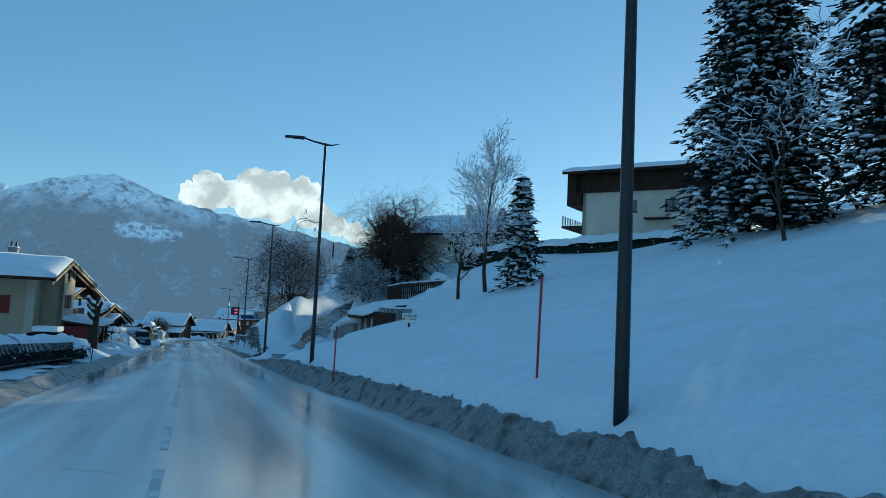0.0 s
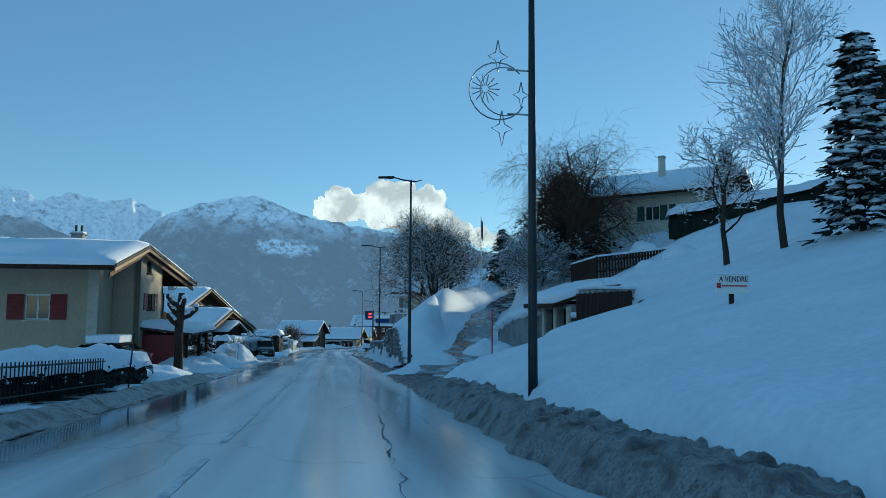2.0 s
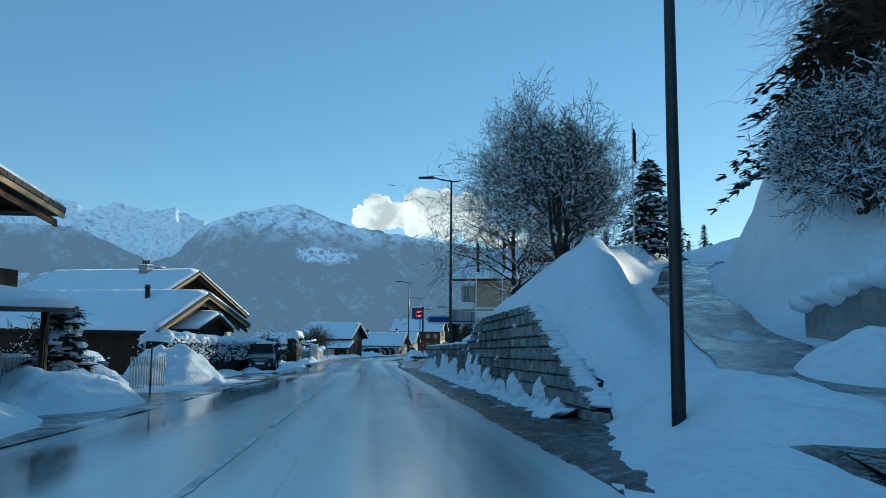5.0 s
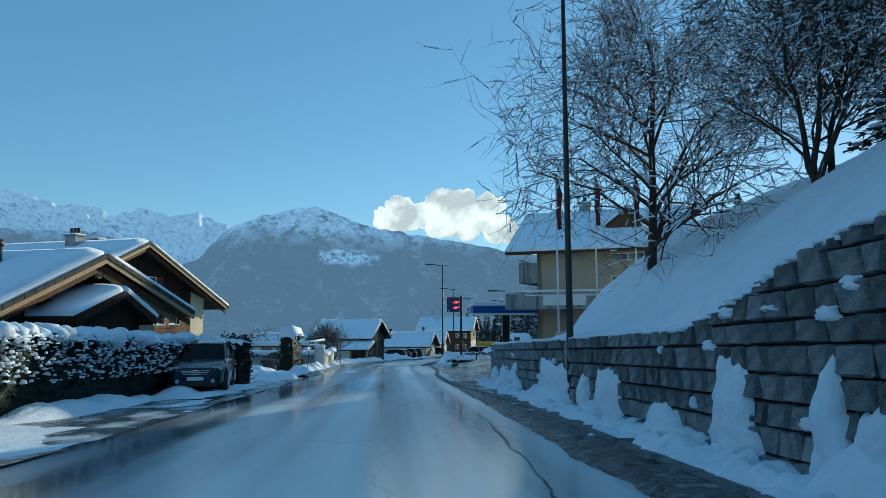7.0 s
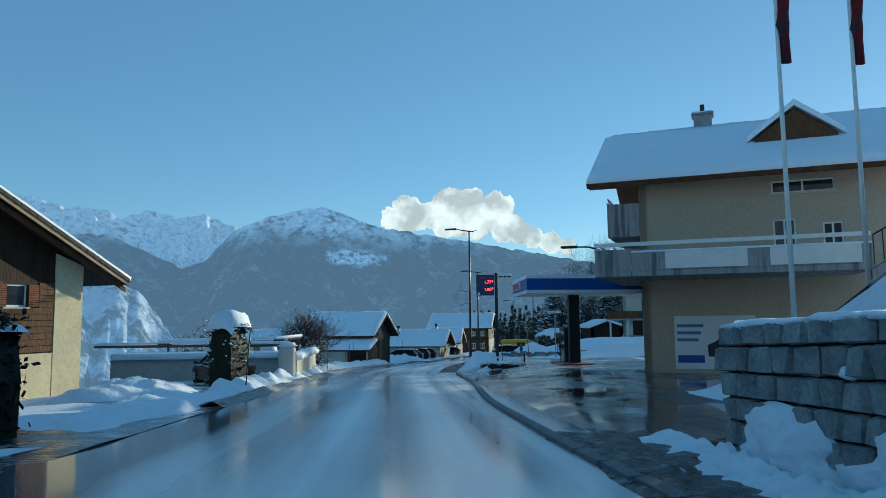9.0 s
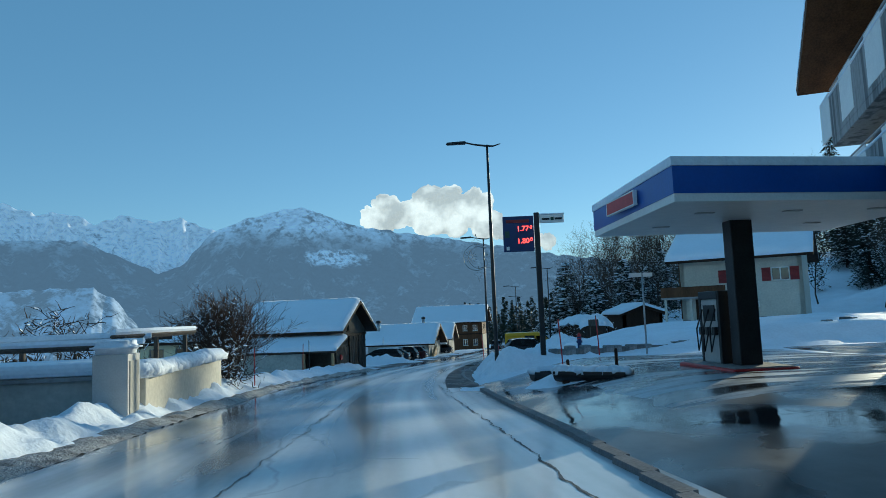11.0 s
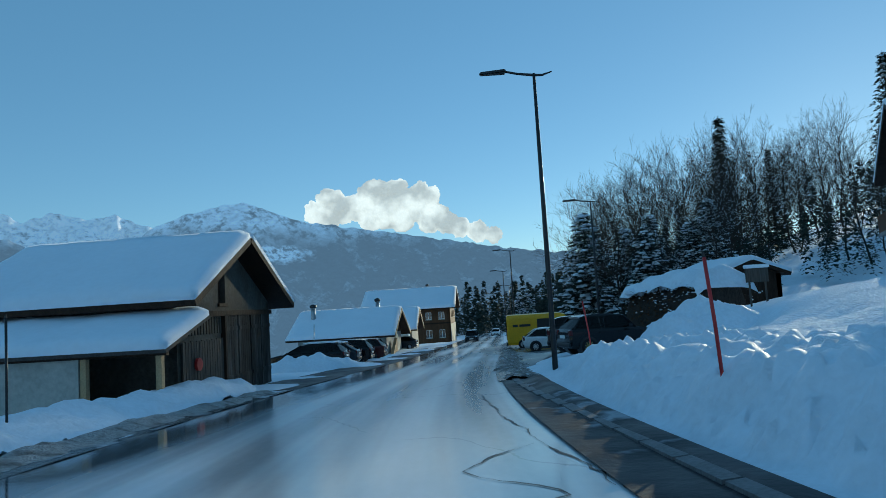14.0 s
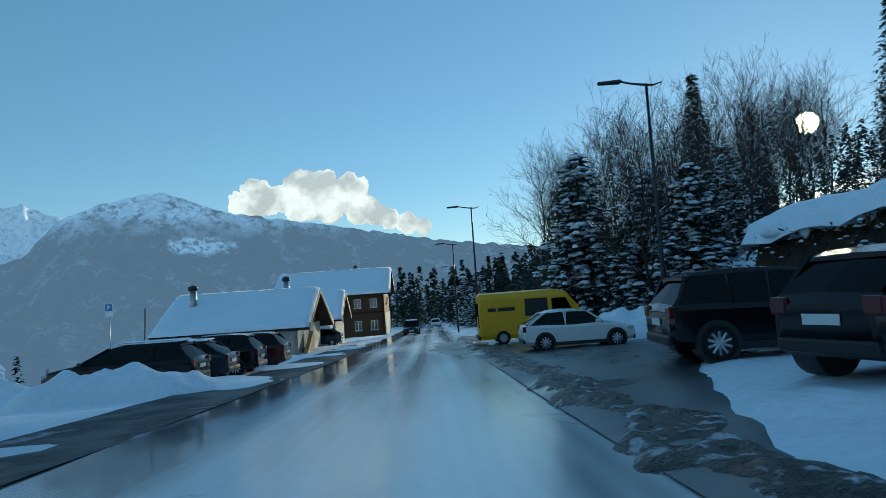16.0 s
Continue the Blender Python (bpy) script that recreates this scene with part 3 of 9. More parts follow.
def roof_plane(name, parent, e0, r0, e1, r1, thick, material, snow=0.0, inset=0.06, seed=0):
    """A roof slab between the eave line e0-e1 and the ridge line r0-r1, and its blanket of snow."""
    pts = [Vector(p) for p in (e0, e1, r1, r0)]
    n = (pts[1] - pts[0]).cross(pts[3] - pts[0]).normalized()
    if n.z < 0:
        n = -n
    bm = bmesh.new()
    lo = [bm.verts.new(p) for p in pts]
    hi = [bm.verts.new(p + n * thick) for p in pts]
    bm.faces.new(lo[::-1])
    bm.faces.new(hi)
    for k in range(4):
        bm.faces.new((lo[k], lo[(k + 1) % 4], hi[(k + 1) % 4], hi[k]))
    bmesh.ops.recalc_face_normals(bm, faces=bm.faces)
    slab = part(name, bm, material, parent)
    if snow:
        nu, nv = 28, 14
        verts, faces = [], []
        rnd = seed * 7.3
        for j in range(nv + 1):
            for i in range(nu + 1):
                s, t = i / nu, j / nv
                s2, t2 = s + 0.01 * math.sin(9 * t + rnd), t
                p = (pts[0] * (1 - s) + pts[1] * s) * (1 - t2) + (pts[3] * (1 - s) + pts[2] * s) * t2
                du = min(s, 1 - s) * (pts[1] - pts[0]).length
                dv = t * (pts[3] - pts[0]).length
                edge = min(du, dv)
                h = snow * (1 - math.exp(-max(edge, 0) * 9)) * 0.5 + snow * 0.5
                h *= 1 + 0.16 * noise.noise(Vector((p.x * 0.5 + rnd, p.y * 0.5, 2))) + 0.10 * noise.noise(Vector((p.x * 1.7, p.y * 1.7, rnd)))
                over = 0.07 * noise.noise(Vector((p.x * 1.3, p.y * 1.3, rnd + 5))) if dv < 0.01 else 0
                verts.append(p + n * (thick + h) + (pts[0] - pts[3]).normalized() * over)
        m = len(verts)
        for j in range(nv):
            for i in range(nu):
                k = j * (nu + 1) + i
                faces.append((k, k + 1, k + nu + 2, k + nu + 1))
        rim = [*range(0, nu + 1), *[(j + 1) * (nu + 1) - 1 for j in range(1, nv + 1)], *reversed(range(nv * (nu + 1), m - 1)), *[j * (nu + 1) for j in range(nv - 1, 0, -1)]]
        for k in rim:
            s, t = (k % (nu + 1)) / nu, (k // (nu + 1)) / nv
            verts.append((pts[0] * (1 - s) + pts[1] * s) * (1 - t) + (pts[3] * (1 - s) + pts[2] * s) * t + n * (thick + 0.004))
        for a in range(len(rim)):
            b = (a + 1) % len(rim)
            faces.append((rim[a], m + a, m + b, rim[b]))
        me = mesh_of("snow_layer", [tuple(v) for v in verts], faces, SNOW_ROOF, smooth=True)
        ob = new("snow_layer", me)
        ob.parent = slab
        tagged(ob, "thick snow lying on the roof")
    return slab


def gable_house(name, x, y, z, yaw, y0, y1, yr, depth, eave0, eave1, ridge, label, walls=None, roof_mat=None, over=0.9, over_side=0.6, over_first=None,
                front_holes=(), side_holes=(), snow=0.32, thick=0.2, upper=None, upper_from=None, fascia=None, seed=0, verge=False):
    """A house whose gable looks along local +x: it spans y0..y1, its ridge stands at yr, and it reaches back to x = -depth.
    eave0, eave1, ridge: heights of the roof's underside above the walls."""
    walls = walls or PLASTER
    roof_mat = roof_mat or WOOD_D
    ob = thing(name, x, y, z, yaw, label, "house")

    def top(v):
        return eave0 + (ridge - eave0) * (v - y0) / (yr - y0) if v < yr else ridge + (eave1 - ridge) * (v - yr) / (y1 - yr)

    front = wall_mesh((0, y0, 0), (0, 1, 0), y1 - y0, lambda u: top(y0 + u), [(h[0] - y0, h[1], h[2] - y0, h[3]) for h in front_holes], cuts=(yr - y0,), base=-2.0)
    part("front_wall", front, walls, ob)
    part("side_wall", wall_mesh((-depth, y0, 0), (1, 0, 0), depth, lambda u: eave0, side_holes, base=-2.0), walls, ob)
    part("side_wall", wall_mesh((0, y1, 0), (-1, 0, 0), depth, lambda u: eave1, base=-2.0), walls, ob)
    part("back_wall", wall_mesh((-depth, y1, 0), (0, -1, 0), y1 - y0, lambda u: top(y1 - u), cuts=(y1 - yr,), base=-2.0), walls, ob)
    s0, s1 = (ridge - eave0) / (yr - y0), (ridge - eave1) / (y1 - yr)
    xa, xb = over, -depth - over
    of = over_side if over_first is None else over_first
    roof_plane("roof", ob, (xa, y0 - of, eave0 - s0 * of), (xa, yr, ridge), (xb, y0 - of, eave0 - s0 * of), (xb, yr, ridge), thick, roof_mat, snow, seed=seed)
    roof_plane("roof", ob, (xa, y1 + over_side, eave1 - s1 * over_side), (xa, yr, ridge), (xb, y1 + over_side, eave1 - s1 * over_side), (xb, yr, ridge), thick, roof_mat, snow, seed=seed + 1)
    if fascia:
        for ya, za, yb, zb in ((y0 - of, eave0 - s0 * of, yr, ridge), (yr, ridge, y1 + over_side, eave1 - s1 * over_side)):
            part("bargeboard", prism([(ya, za - 0.06), (yb, zb - 0.06), (yb, zb + 0.2), (ya, za + 0.2)], "x", xa - 0.02, xa + 0.035), fascia, ob)
            if verge:
                part("lower_board", prism([(ya, za - 0.3), (yb, zb - 0.3), (yb, zb - 0.1), (ya, za - 0.1)], "x", xa - 0.22, xa - 0.16), WOOD_M, ob)
                n = int(math.hypot(yb - ya, zb - za) / 0.36)
                for k in range(n):
                    f0, f1 = k / n, (k + 0.93) / n
                    q = [(ya + (yb - ya) * f, za + (zb - za) * f) for f in (f0, f1)]
                    part("verge_tile", prism([(q[0][0], q[0][1] + 0.1), (q[1][0], q[1][1] + 0.1), (q[1][0], q[1][1] + 0.25), (q[0][0], q[0][1] + 0.25)], "x", xa - 0.1, xa + 0.075), ROOFTILE, ob)
    return ob


def place_windows(ob, depth, y0, front_holes=(), side_holes=(), **kw):
    for h in front_holes:
        window(ob, (0, 0, 0), (0, 1, 0), h, **kw)
    for h in side_holes:
        window(ob, (-depth, y0, 0), (1, 0, 0), h, **kw)

# ---- houses beside the road ----
def chimney(parent, x, y, z0, z1, w, material, label="", pots=0):
    c = part("chimney", box(x - w / 2, y - w / 2, z0, x + w / 2, y + w / 2, z1, 0.02), material, parent, label)
    part("cap", box(x - w * 0.62, y - w * 0.62, z1, x + w * 0.62, y + w * 0.62, z1 + 0.08, 0.015), CONCRETE, c)
    for k in range(pots):
        px = x - w / 2 + w * (k + 0.5) / pots
        part("pot", rod([(px, y, z1 + 0.06), (px, y, z1 + 0.5)], w * 0.13, 8), METAL_D, c)
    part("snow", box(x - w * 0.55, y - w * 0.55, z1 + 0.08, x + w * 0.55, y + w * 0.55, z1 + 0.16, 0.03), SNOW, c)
    return c


def flue(parent, x, y, z0, z1, r=0.16):
    f = part("flue", rod([(x, y, z0), (x, y, z1)], r, 12), METAL_G, parent, "shiny metal flue", smooth=True)
    part("cowl", rod([(x, y, z1 + 0.02), (x, y, z1 + 0.1), (x, y, z1 + 0.3), (x, y, z1 + 0.42)], [r * 1.1, r * 1.5, r * 1.5, r * 0.3], 12), METAL_D, f, smooth=True)


# house with red shutters: a long body, and a gable bay standing forward under the roof
h1 = gable_house("house", -10.3, 50.5, 1.3, -1, 0.0, 11.8, 1.6, 13.0, 5.47, 4.53, 5.86, "ochre plaster house with red shutters and a snowy roof",
                 PLASTER, WOOD_D, over=1.8, over_side=1.0, over_first=3.5, side_holes=[(9.85, 2.44, 10.95, 3.62)], fascia=WOOD_L, seed=1, verge=True)
window(h1, (-13.0, 0, 0), (1, 0, 0), (9.85, 2.44, 10.95, 3.62), mullions=1, shutter=SHUTTER_R, open_w=0.72)


def bay_top(y):
    return 5.84 - 0.241 * (1.6 - y) if y < 1.6 else 5.84 - 0.130 * (y - 1.6)


BAY = [(1.1, 4.8, 1.95, 5.42), (1.3, 2.9, 2.6, 3.75)]
part("bay_wall", wall_mesh((1.3, 2.1, 0), (0, 1, 0), 4.2, lambda u: bay_top(2.1 + u), BAY, base=-2.0), PLASTER, h1)
part("bay_wall", wall_mesh((0.02, 2.1, 0), (1, 0, 0), 1.28, lambda u: bay_top(2.1), base=-2.0, thick=0.25), PLASTER, h1)
part("bay_wall", wall_mesh((1.3, 6.3, 0), (-1, 0, 0), 1.28, lambda u: bay_top(6.3), base=-2.0, thick=0.25), PLASTER, h1)
window(h1, (1.3, 2.1, 0), (0, 1, 0), BAY[0], mullions=1, frame_mat=WOOD_D)
window(h1, (1.3, 2.1, 0), (0, 1, 0), BAY[1], mullions=1, shutter=SHUTTER_R, open_w=0.6, frame_mat=WOOD_D)
chimney(h1, -2.25, 3.6, 5.5, 6.75, 0.55, CONCRETE, pots=2)
for k in range(6):
    ry = 6.5 + k * 1.0
    part("purlin", box(0.02, ry, bay_top(ry) - 0.2, 1.5, ry + 0.12, bay_top(ry) - 0.02), WOOD_D, h1)
part("downpipe", rod([(0.12, 11.5, 0), (0.12, 11.5, 3.9)], 0.045, 8), METAL_D, h1, smooth=True)
balcony = part("balcony", box(0.02, 6.32, 1.7, 1.25, 11.6, 1.85), WOOD_D, h1)
part("railing", box(1.2, 6.32, 1.85, 1.25, 11.6, 2.75), WOOD_D, balcony)

part("corner_pier", box(-0.42, -0.06, -2.0, 0.06, -0.003, 5.3, 0.01), PLASTER_W, h1, "pale corner pier")

annex = thing("shed", -9.0, 53.3, 1.2, 0, "low dark red lean-to shed with a snow-covered roof", "shed")
part("wall", box(0, 0, -0.4, 1.6, 0.16, 1.75), SHUTTER_R, annex)
part("wall", box(0, 3.0, -0.4, 1.55, 3.15, 1.75), WOOD_D, annex)
part("front", box(1.45, 0.16, -0.4, 1.6, 3.0, 1.7), WOOD_M, annex)
for py in (0.2, 3.6, 5.9):
    part("post", box(2.1, py, -0.4, 2.24, py + 0.14, 1.8), WOOD_D, annex)
roof_plane("roof", annex, (2.6, -0.4, 1.72), (-0.05, -0.4, 2.05), (2.6, 6.5, 1.72), (-0.05, 6.5, 2.05), 0.1, ROOFTILE, 0.32, seed=41)

# low chalet with a projecting gable, and the higher house behind it
h2 = gable_house("house", -9.74, 84.36, -0.55, -22.4, -3.4, 3.5, 0.0, 12.0, 2.80, 2.95, 4.4, "low ochre chalet with a wide timber gable under snow",
                 WOOD_D, WOOD_D, over=1.1, over_side=0.93, fascia=WOOD_L, seed=3, verge=True)
part("plaster_base", wall_mesh((0.06, -3.4, 0), (0, 1, 0), 6.9, lambda u: 2.3, base=-1.5, thick=0.05), PLASTER_Y, h2, "ochre plaster ground floor")
part("beam", box(0.1, -3.3, 2.72, 0.75, -3.1, 2.92), WOOD_L, h2)
part("tie_beam", box(0.2, -2.9, 2.95, 0.4, 2.9, 3.12), WOOD_D, h2)
part("king_post", box(0.72, -0.07, 3.85, 0.86, 0.07, 4.34), WOOD_L, h2)
for s in (-1, 1):
    part("soffit_board", prism([(s * 3.9, 4.4 - 0.44 * 3.9 - 0.34), (s * 0.05, 4.04), (s * 0.05, 4.26), (s * 3.9, 4.4 - 0.44 * 3.9 - 0.12)], "x", 0.66, 0.72), WOOD_L, h2)
fl = part("flue", rod([(-2.2, -1.22, 3.7), (-2.2, -1.22, 4.95)], 0.15, 10), METAL_D, h2, "dark metal flue", smooth=True)
part("cowl", rod([(-2.2, -1.22, 4.9), (-2.2, -1.22, 5.12)], [0.19, 0.17], 10), METAL_D, fl, smooth=True)
porch = gable_house("porch", -8.45, 84.0, -0.5, -20, -1.65, 1.2, 0.0, 1.3, 2.52, 2.52, 3.18, "small timber porch gable with a snowy roof",
                    WOOD_D, WOOD_D, over=0.4, over_side=0.35, snow=0.26, fascia=WOOD_D, seed=23)
H3F = [(-0.9, 5.1, 0.5, 5.82), (1.02, 5.04, 2.0, 5.84), (1.7, 2.9, 2.68, 3.72), (3.08, 2.9, 4.06, 3.74)]
h3 = gable_house("house", -14.72, 103.02, -1.3, -20.6, -6.6, 6.6, 0.0, 13.0, 4.58, 4.58, 7.57, "brown timber chalet with a steep snowy roof",
                 WOOD_D, WOOD_D, over=0.95, over_side=1.57, front_holes=H3F, fascia=WOOD_L, seed=5, verge=True)
for hole in H3F:
    window(h3, (0, 0, 0), (0, 1, 0), hole, mullions=1 if hole[0] < 0 else 0, shutter=SHUTTER_O if hole[0] > -0.5 else None, open_w=0.44)
for k in range(11):
    for ya, yb in ((-6.5, 1.22), (2.74, 3.0), (4.54, 5.2)) if 2.75 < 1.2 + 0.24 * k < 3.75 else ((-6.5, 5.2),):
        part("plank", box(0.004, ya, 1.2 + 0.24 * k, 0.045, yb, 1.425 + 0.24 * k, 0.006), WOOD_M, h3)
part("corner_plaster", wall_mesh((0.06, 5.25, 0), (0, 1, 0), 1.35, lambda u: 5.0 - 0.3 * u, base=-1.5, thick=0.055), PLASTER_Y, h3, "pale plaster corner")
part("plaster_base", box(0.006, -6.5, -1.5, 0.06, 5.2, 1.15), PLASTER_Y, h3, "pale plaster ground floor")
chimney(h3, -3.65, -0.95, 6.9, 8.2, 0.75, CONCRETE, "broad chimney with metal pots", pots=3)
chimney(h3, -3.52, 0.71, 6.9, 8.12, 0.6, WOOD_D)

# weathered barn with a lean-to
BF = [(-0.95, 3.15, -0.35, 4.5)]
barn = gable_house("barn", -1.75, 154.35, -3.95, -14.6, -4.0, 4.0, 0.0, 6.8, 3.3, 3.2, 5.25, "weathered grey barn with plank doors and a snowy roof",
                   BARNWALL, WOOD_D, over=0.9, over_side=0.55, front_holes=BF, seed=7)
part("hatch", box(-0.25, -0.98, 3.1, -0.2, -0.32, 4.55), WOOD_D, barn, "dark hay hatch")
part("hatch_frame", box(0.0, -1.02, 3.05, 0.07, -0.28, 3.15), WOOD_D, barn)
for d0, d1 in ((-0.7, 0.45), (0.55, 1.65), (1.75, 2.75), (2.85, 3.8)):
    leafd = part("door_leaf", box(0.03, d0, -0.2, 0.05, d1, 2.74), DOORW, barn, "dark plank barn door")
    for k in range(6):
        w = (d1 - d0) / 6
        part("plank", box(0.05, d0 + k * w + 0.008, -0.2, 0.085, d0 + (k + 1) * w - 0.008, 2.75 + 0.02 * (k % 3)), DOORW, leafd)
    for hz in (0.5, 2.2):
        part("ledge", box(0.088, d0 + 0.05, hz, 0.12, d1 - 0.05, hz + 0.14), DOORW, leafd)
gate = part("gate", box(0.025, -3.8, -0.2, 0.04, -0.78, 1.95), WOOD_G, barn, "grey plank gate with a slatted top")
for k in range(16):
    part("plank", box(0.042, -3.8 + k * 0.19 + 0.01, -0.2, 0.075, -3.8 + (k + 1) * 0.19 - 0.012, 1.95 + 0.03 * (k % 2)), WOOD_G, gate)
for k in range(14):
    part("slat", box(0.035, -3.75 + k * 0.21, 2.15, 0.07, -3.66 + k * 0.21, 2.7), WOOD_G, gate)
part("lintel", box(0.02, -3.95, 2.72, 0.16, 3.9, 2.9), WOOD_D, barn)
part("corner_post", box(-0.02, -0.82, -0.5, 0.17, -0.7, 2.72), WOOD_D, barn)
life = part("hose_reel", rod([(0.1, -2.9, 1.25), (0.19, -2.9, 1.25)], 0.2, 16), RED, barn, "round red box on the gate")
lean = thing("lean_to", -1.75, 154.35, -3.95, -14.6, "grey lean-to shed with a snowy pent roof beside the barn", "shed")
part("wall", wall_mesh((-6.4, -6.3, 0), (1, 0, 0), 4.8, lambda u: 1.75, base=-1.0, thick=0.15), PLASTER_G, lean)
part("end_wall", box(-6.4, -6.25, -1.0, -6.25, -4.05, 1.8), PLASTER_G, lean)
for px in (-1.55, 0.55):
    part("post", box(px, -6.3, -1.0, px + 0.16, -6.14, 1.8), WOOD_L, lean)
part("beam", box(-6.7, -6.32, 1.75, 0.85, -6.15, 1.9), WOOD_D, lean)
roof_plane("roof", lean, (1.0, -6.6, 1.82), (1.0, -3.9, 2.65), (-6.8, -6.6, 1.82), (-6.8, -3.9, 2.65), 0.1, ROOFTILE, 0.3, seed=43)

# yellow house below the road
YS = [(1.1, 1.9, 2.3, 3.05), (3.2, 1.9, 4.4, 3.05)]
hy = gable_house("house", -11.2, 151.4, -4.6, -14.6, 0.0, 6.5, 2.2, 6.6, 3.5, 3.3, 4.2, "yellow plaster house with grey windows beside the barn",
                 PLASTER_Y, WOOD_D, over=0.5, over_side=0.6, side_holes=YS, snow=0.24, seed=25)
place_windows(hy, 6.6, 0.0, side_holes=YS, mullions=1, frame_mat=CONCRETE)
part("canopy", box(-6.6, -0.5, 1.55, 0.1, -0.02, 1.7), CONCRETE, hy)
part("canopy_snow", box(-6.6, -0.5, 1.7, 0.1, -0.02, 1.84, 0.05), SNOW, hy)

# long low farmhouse after the barn, and the tall brown chalet
h4 = gable_house("house", 8.0, 200.0, -5.75, -14.0, -4.6, 5.2, 0.0, 8.6, 2.2, 2.0, 4.35, "long low farmhouse with a snowy roof and metal chimneys",
                 PLASTER_G, WOOD_D, over=1.0, over_side=0.8, fascia=WOOD_L, seed=9)
part("gable_boards", wall_mesh((0.06, -4.6, 0), (0, 1, 0), 9.8, lambda u: 2.2 + 2.0 * (1 - abs(u - 4.7) / 4.9), base=2.1, thick=0.05, cuts=(4.7,)), WOOD_D, h4)
part("stair_wall", prism([(-4.6, 0.0), (-1.5, 0.0), (-1.5, 1.6)], "x", 0.3, 0.6), WOOD_L, h4)
flue(h4, -7.7, -2.0, 3.3, 5.0, 0.24)
flue(h4, -1.6, 0.6, 4.0, 5.3, 0.2)
h4b = gable_house("house", 11.6, 211.5, -6.1, -14.0, -3.0, 3.0, 0.0, 6.0, 2.6, 2.6, 4.6, "small house gable with a snowy roof", PLASTER_G, WOOD_D, over=0.7, over_side=0.6, fascia=WOOD_L, seed=27)
H5S = [(9.2, 4.0, 10.1, 5.1), (11.2, 4.0, 12.1, 5.1), (6.6, 4.0, 7.5, 5.1), (9.2, 1.2, 10.1, 2.4), (11.2, 1.2, 12.1, 2.4)]
H5F = [(-3.2, 4.2, -2.2, 5.2), (-0.5, 4.2, 0.5, 5.2), (2.2, 4.2, 3.2, 5.2)]
h5 = gable_house("house", 21.0, 238.5, -7.2, -14.0, -5.2, 5.2, 0.0, 13.0, 6.0, 6.0, 8.7, "tall old chalet of brown timber on a plastered base",
                 WOOD_M, WOOD_D, over=0.9, over_side=0.9, front_holes=H5F, side_holes=H5S, seed=11)
place_windows(h5, 13.0, -5.2, H5F, H5S)
part("timber_band", box(-13.0, -5.3, 3.3, 0.0, -5.22, 3.5), WOOD_D, h5)
part("plaster_base", wall_mesh((0.06, -5.2, 0), (0, 1, 0), 10.4, lambda u: 3.2, base=-1.5, thick=0.05), PLASTER_W, h5, "white plastered ground floor")
flue(h5, -4.0, 1.5, 7.5, 9.3, 0.18)

# houses on the slope
S6 = [(6.4, 3.0, 7.5, 3.9), (3.2, 3.0, 4.3, 3.9), (7.0, 0.9, 7.9, 1.9)]
h6 = gable_house("house", 33.6, 39.6, 10.4, -51.3, 0.0, 9.0, 4.5, 9.4, 6.2, 6.2, 7.1, "cream house with a brown timber top above the meadow",
                 PLASTER_W, WOOD_D, over=1.3, over_side=1.2, side_holes=S6, seed=13)
place_windows(h6, 9.4, 0.0, side_holes=S6, frame_mat=WOOD_D)
part("timber_band", box(-9.9, -0.3, 4.6, 0.4, -0.02, 6.25), WOOD_D, h6, "dark timber upper wall")
part("timber_band", box(-10.6, -0.3, 3.6, -9.42, 8.5, 6.2), WOOD_D, h6, "dark timber balcony under the eave")
bal = part("balcony", box(-11.2, 0.2, 1.9, -9.42, 5.0, 2.05), WOOD_D, h6)
for k in range(9):
    part("baluster", box(-11.2, 0.25 + k * 0.55, 2.05, -11.14, 0.45 + k * 0.55, 2.9), WHITE, bal)
part("awning", box(-4.4, -0.7, 2.35, -2.5, -0.02, 2.45), WOOD_D, h6)

S7 = [(4.6, 2.6, 5.7, 3.7), (6.9, 2.6, 7.9, 3.7), (4.7, 0.6, 5.4, 1.5)]
h7 = gable_house("house", 26.2, 59.8, 8.2, -45, 0.0, 9.0, 4.5, 9.2, 4.7, 4.7, 6.5, "cream house with green shutters and a tall chimney",
                 PLASTER_W, WOOD_D, over=1.3, over_side=0.9, side_holes=S7, snow=0.4, seed=15)
place_windows(h7, 9.2, 0.0, side_holes=S7, shutter=SHUTTER_G)
part("timber_gable", prism([(-9.2, -0.8), (-11.6, -0.8), (-10.3, 4.7), (-7.6, 4.7)], "y", -0.4, -0.1), WOOD_D, h7, "slanting brown timber screen")
chimney(h7, -4.0, 2.2, 5.0, 7.6, 0.42, PLASTER_W, "tall pale chimney")

S8 = [(3.3, 3.1, 4.5, 4.05), (6.2, 3.1, 7.4, 4.05), (4.6, 1.3, 5.3, 1.7)]
h8 = gable_house("house", 29.9, 145.0, -1.5, -35, 0.0, 9.0, 4.5, 8.2, 5.2, 5.2, 7.3, "cream chalet with a wooden balcony and red shutters",
                 PLASTER_W, WOOD_D, over=0.8, over_side=1.1, side_holes=S8, snow=0.4, seed=17)
for hole in S8[:2]:
    window(h8, (-8.2, 0, 0), (1, 0, 0), hole, shutter=SHUTTER_R)
window(h8, (-8.2, 0, 0), (1, 0, 0), S8[2], mullions=0)
part("timber_gable", wall_mesh((-8.28, 9.0, 0), (0, -1, 0), 9.0, lambda u: 5.2 + 2.1 * (1 - abs(u - 4.5) / 4.5), base=0.6, thick=0.05, cuts=(4.5,)), WOOD_M, h8)
bal8 = part("balcony", box(-9.4, -1.4, 2.05, -4.9, -0.02, 2.2), CONCRETE, h8)
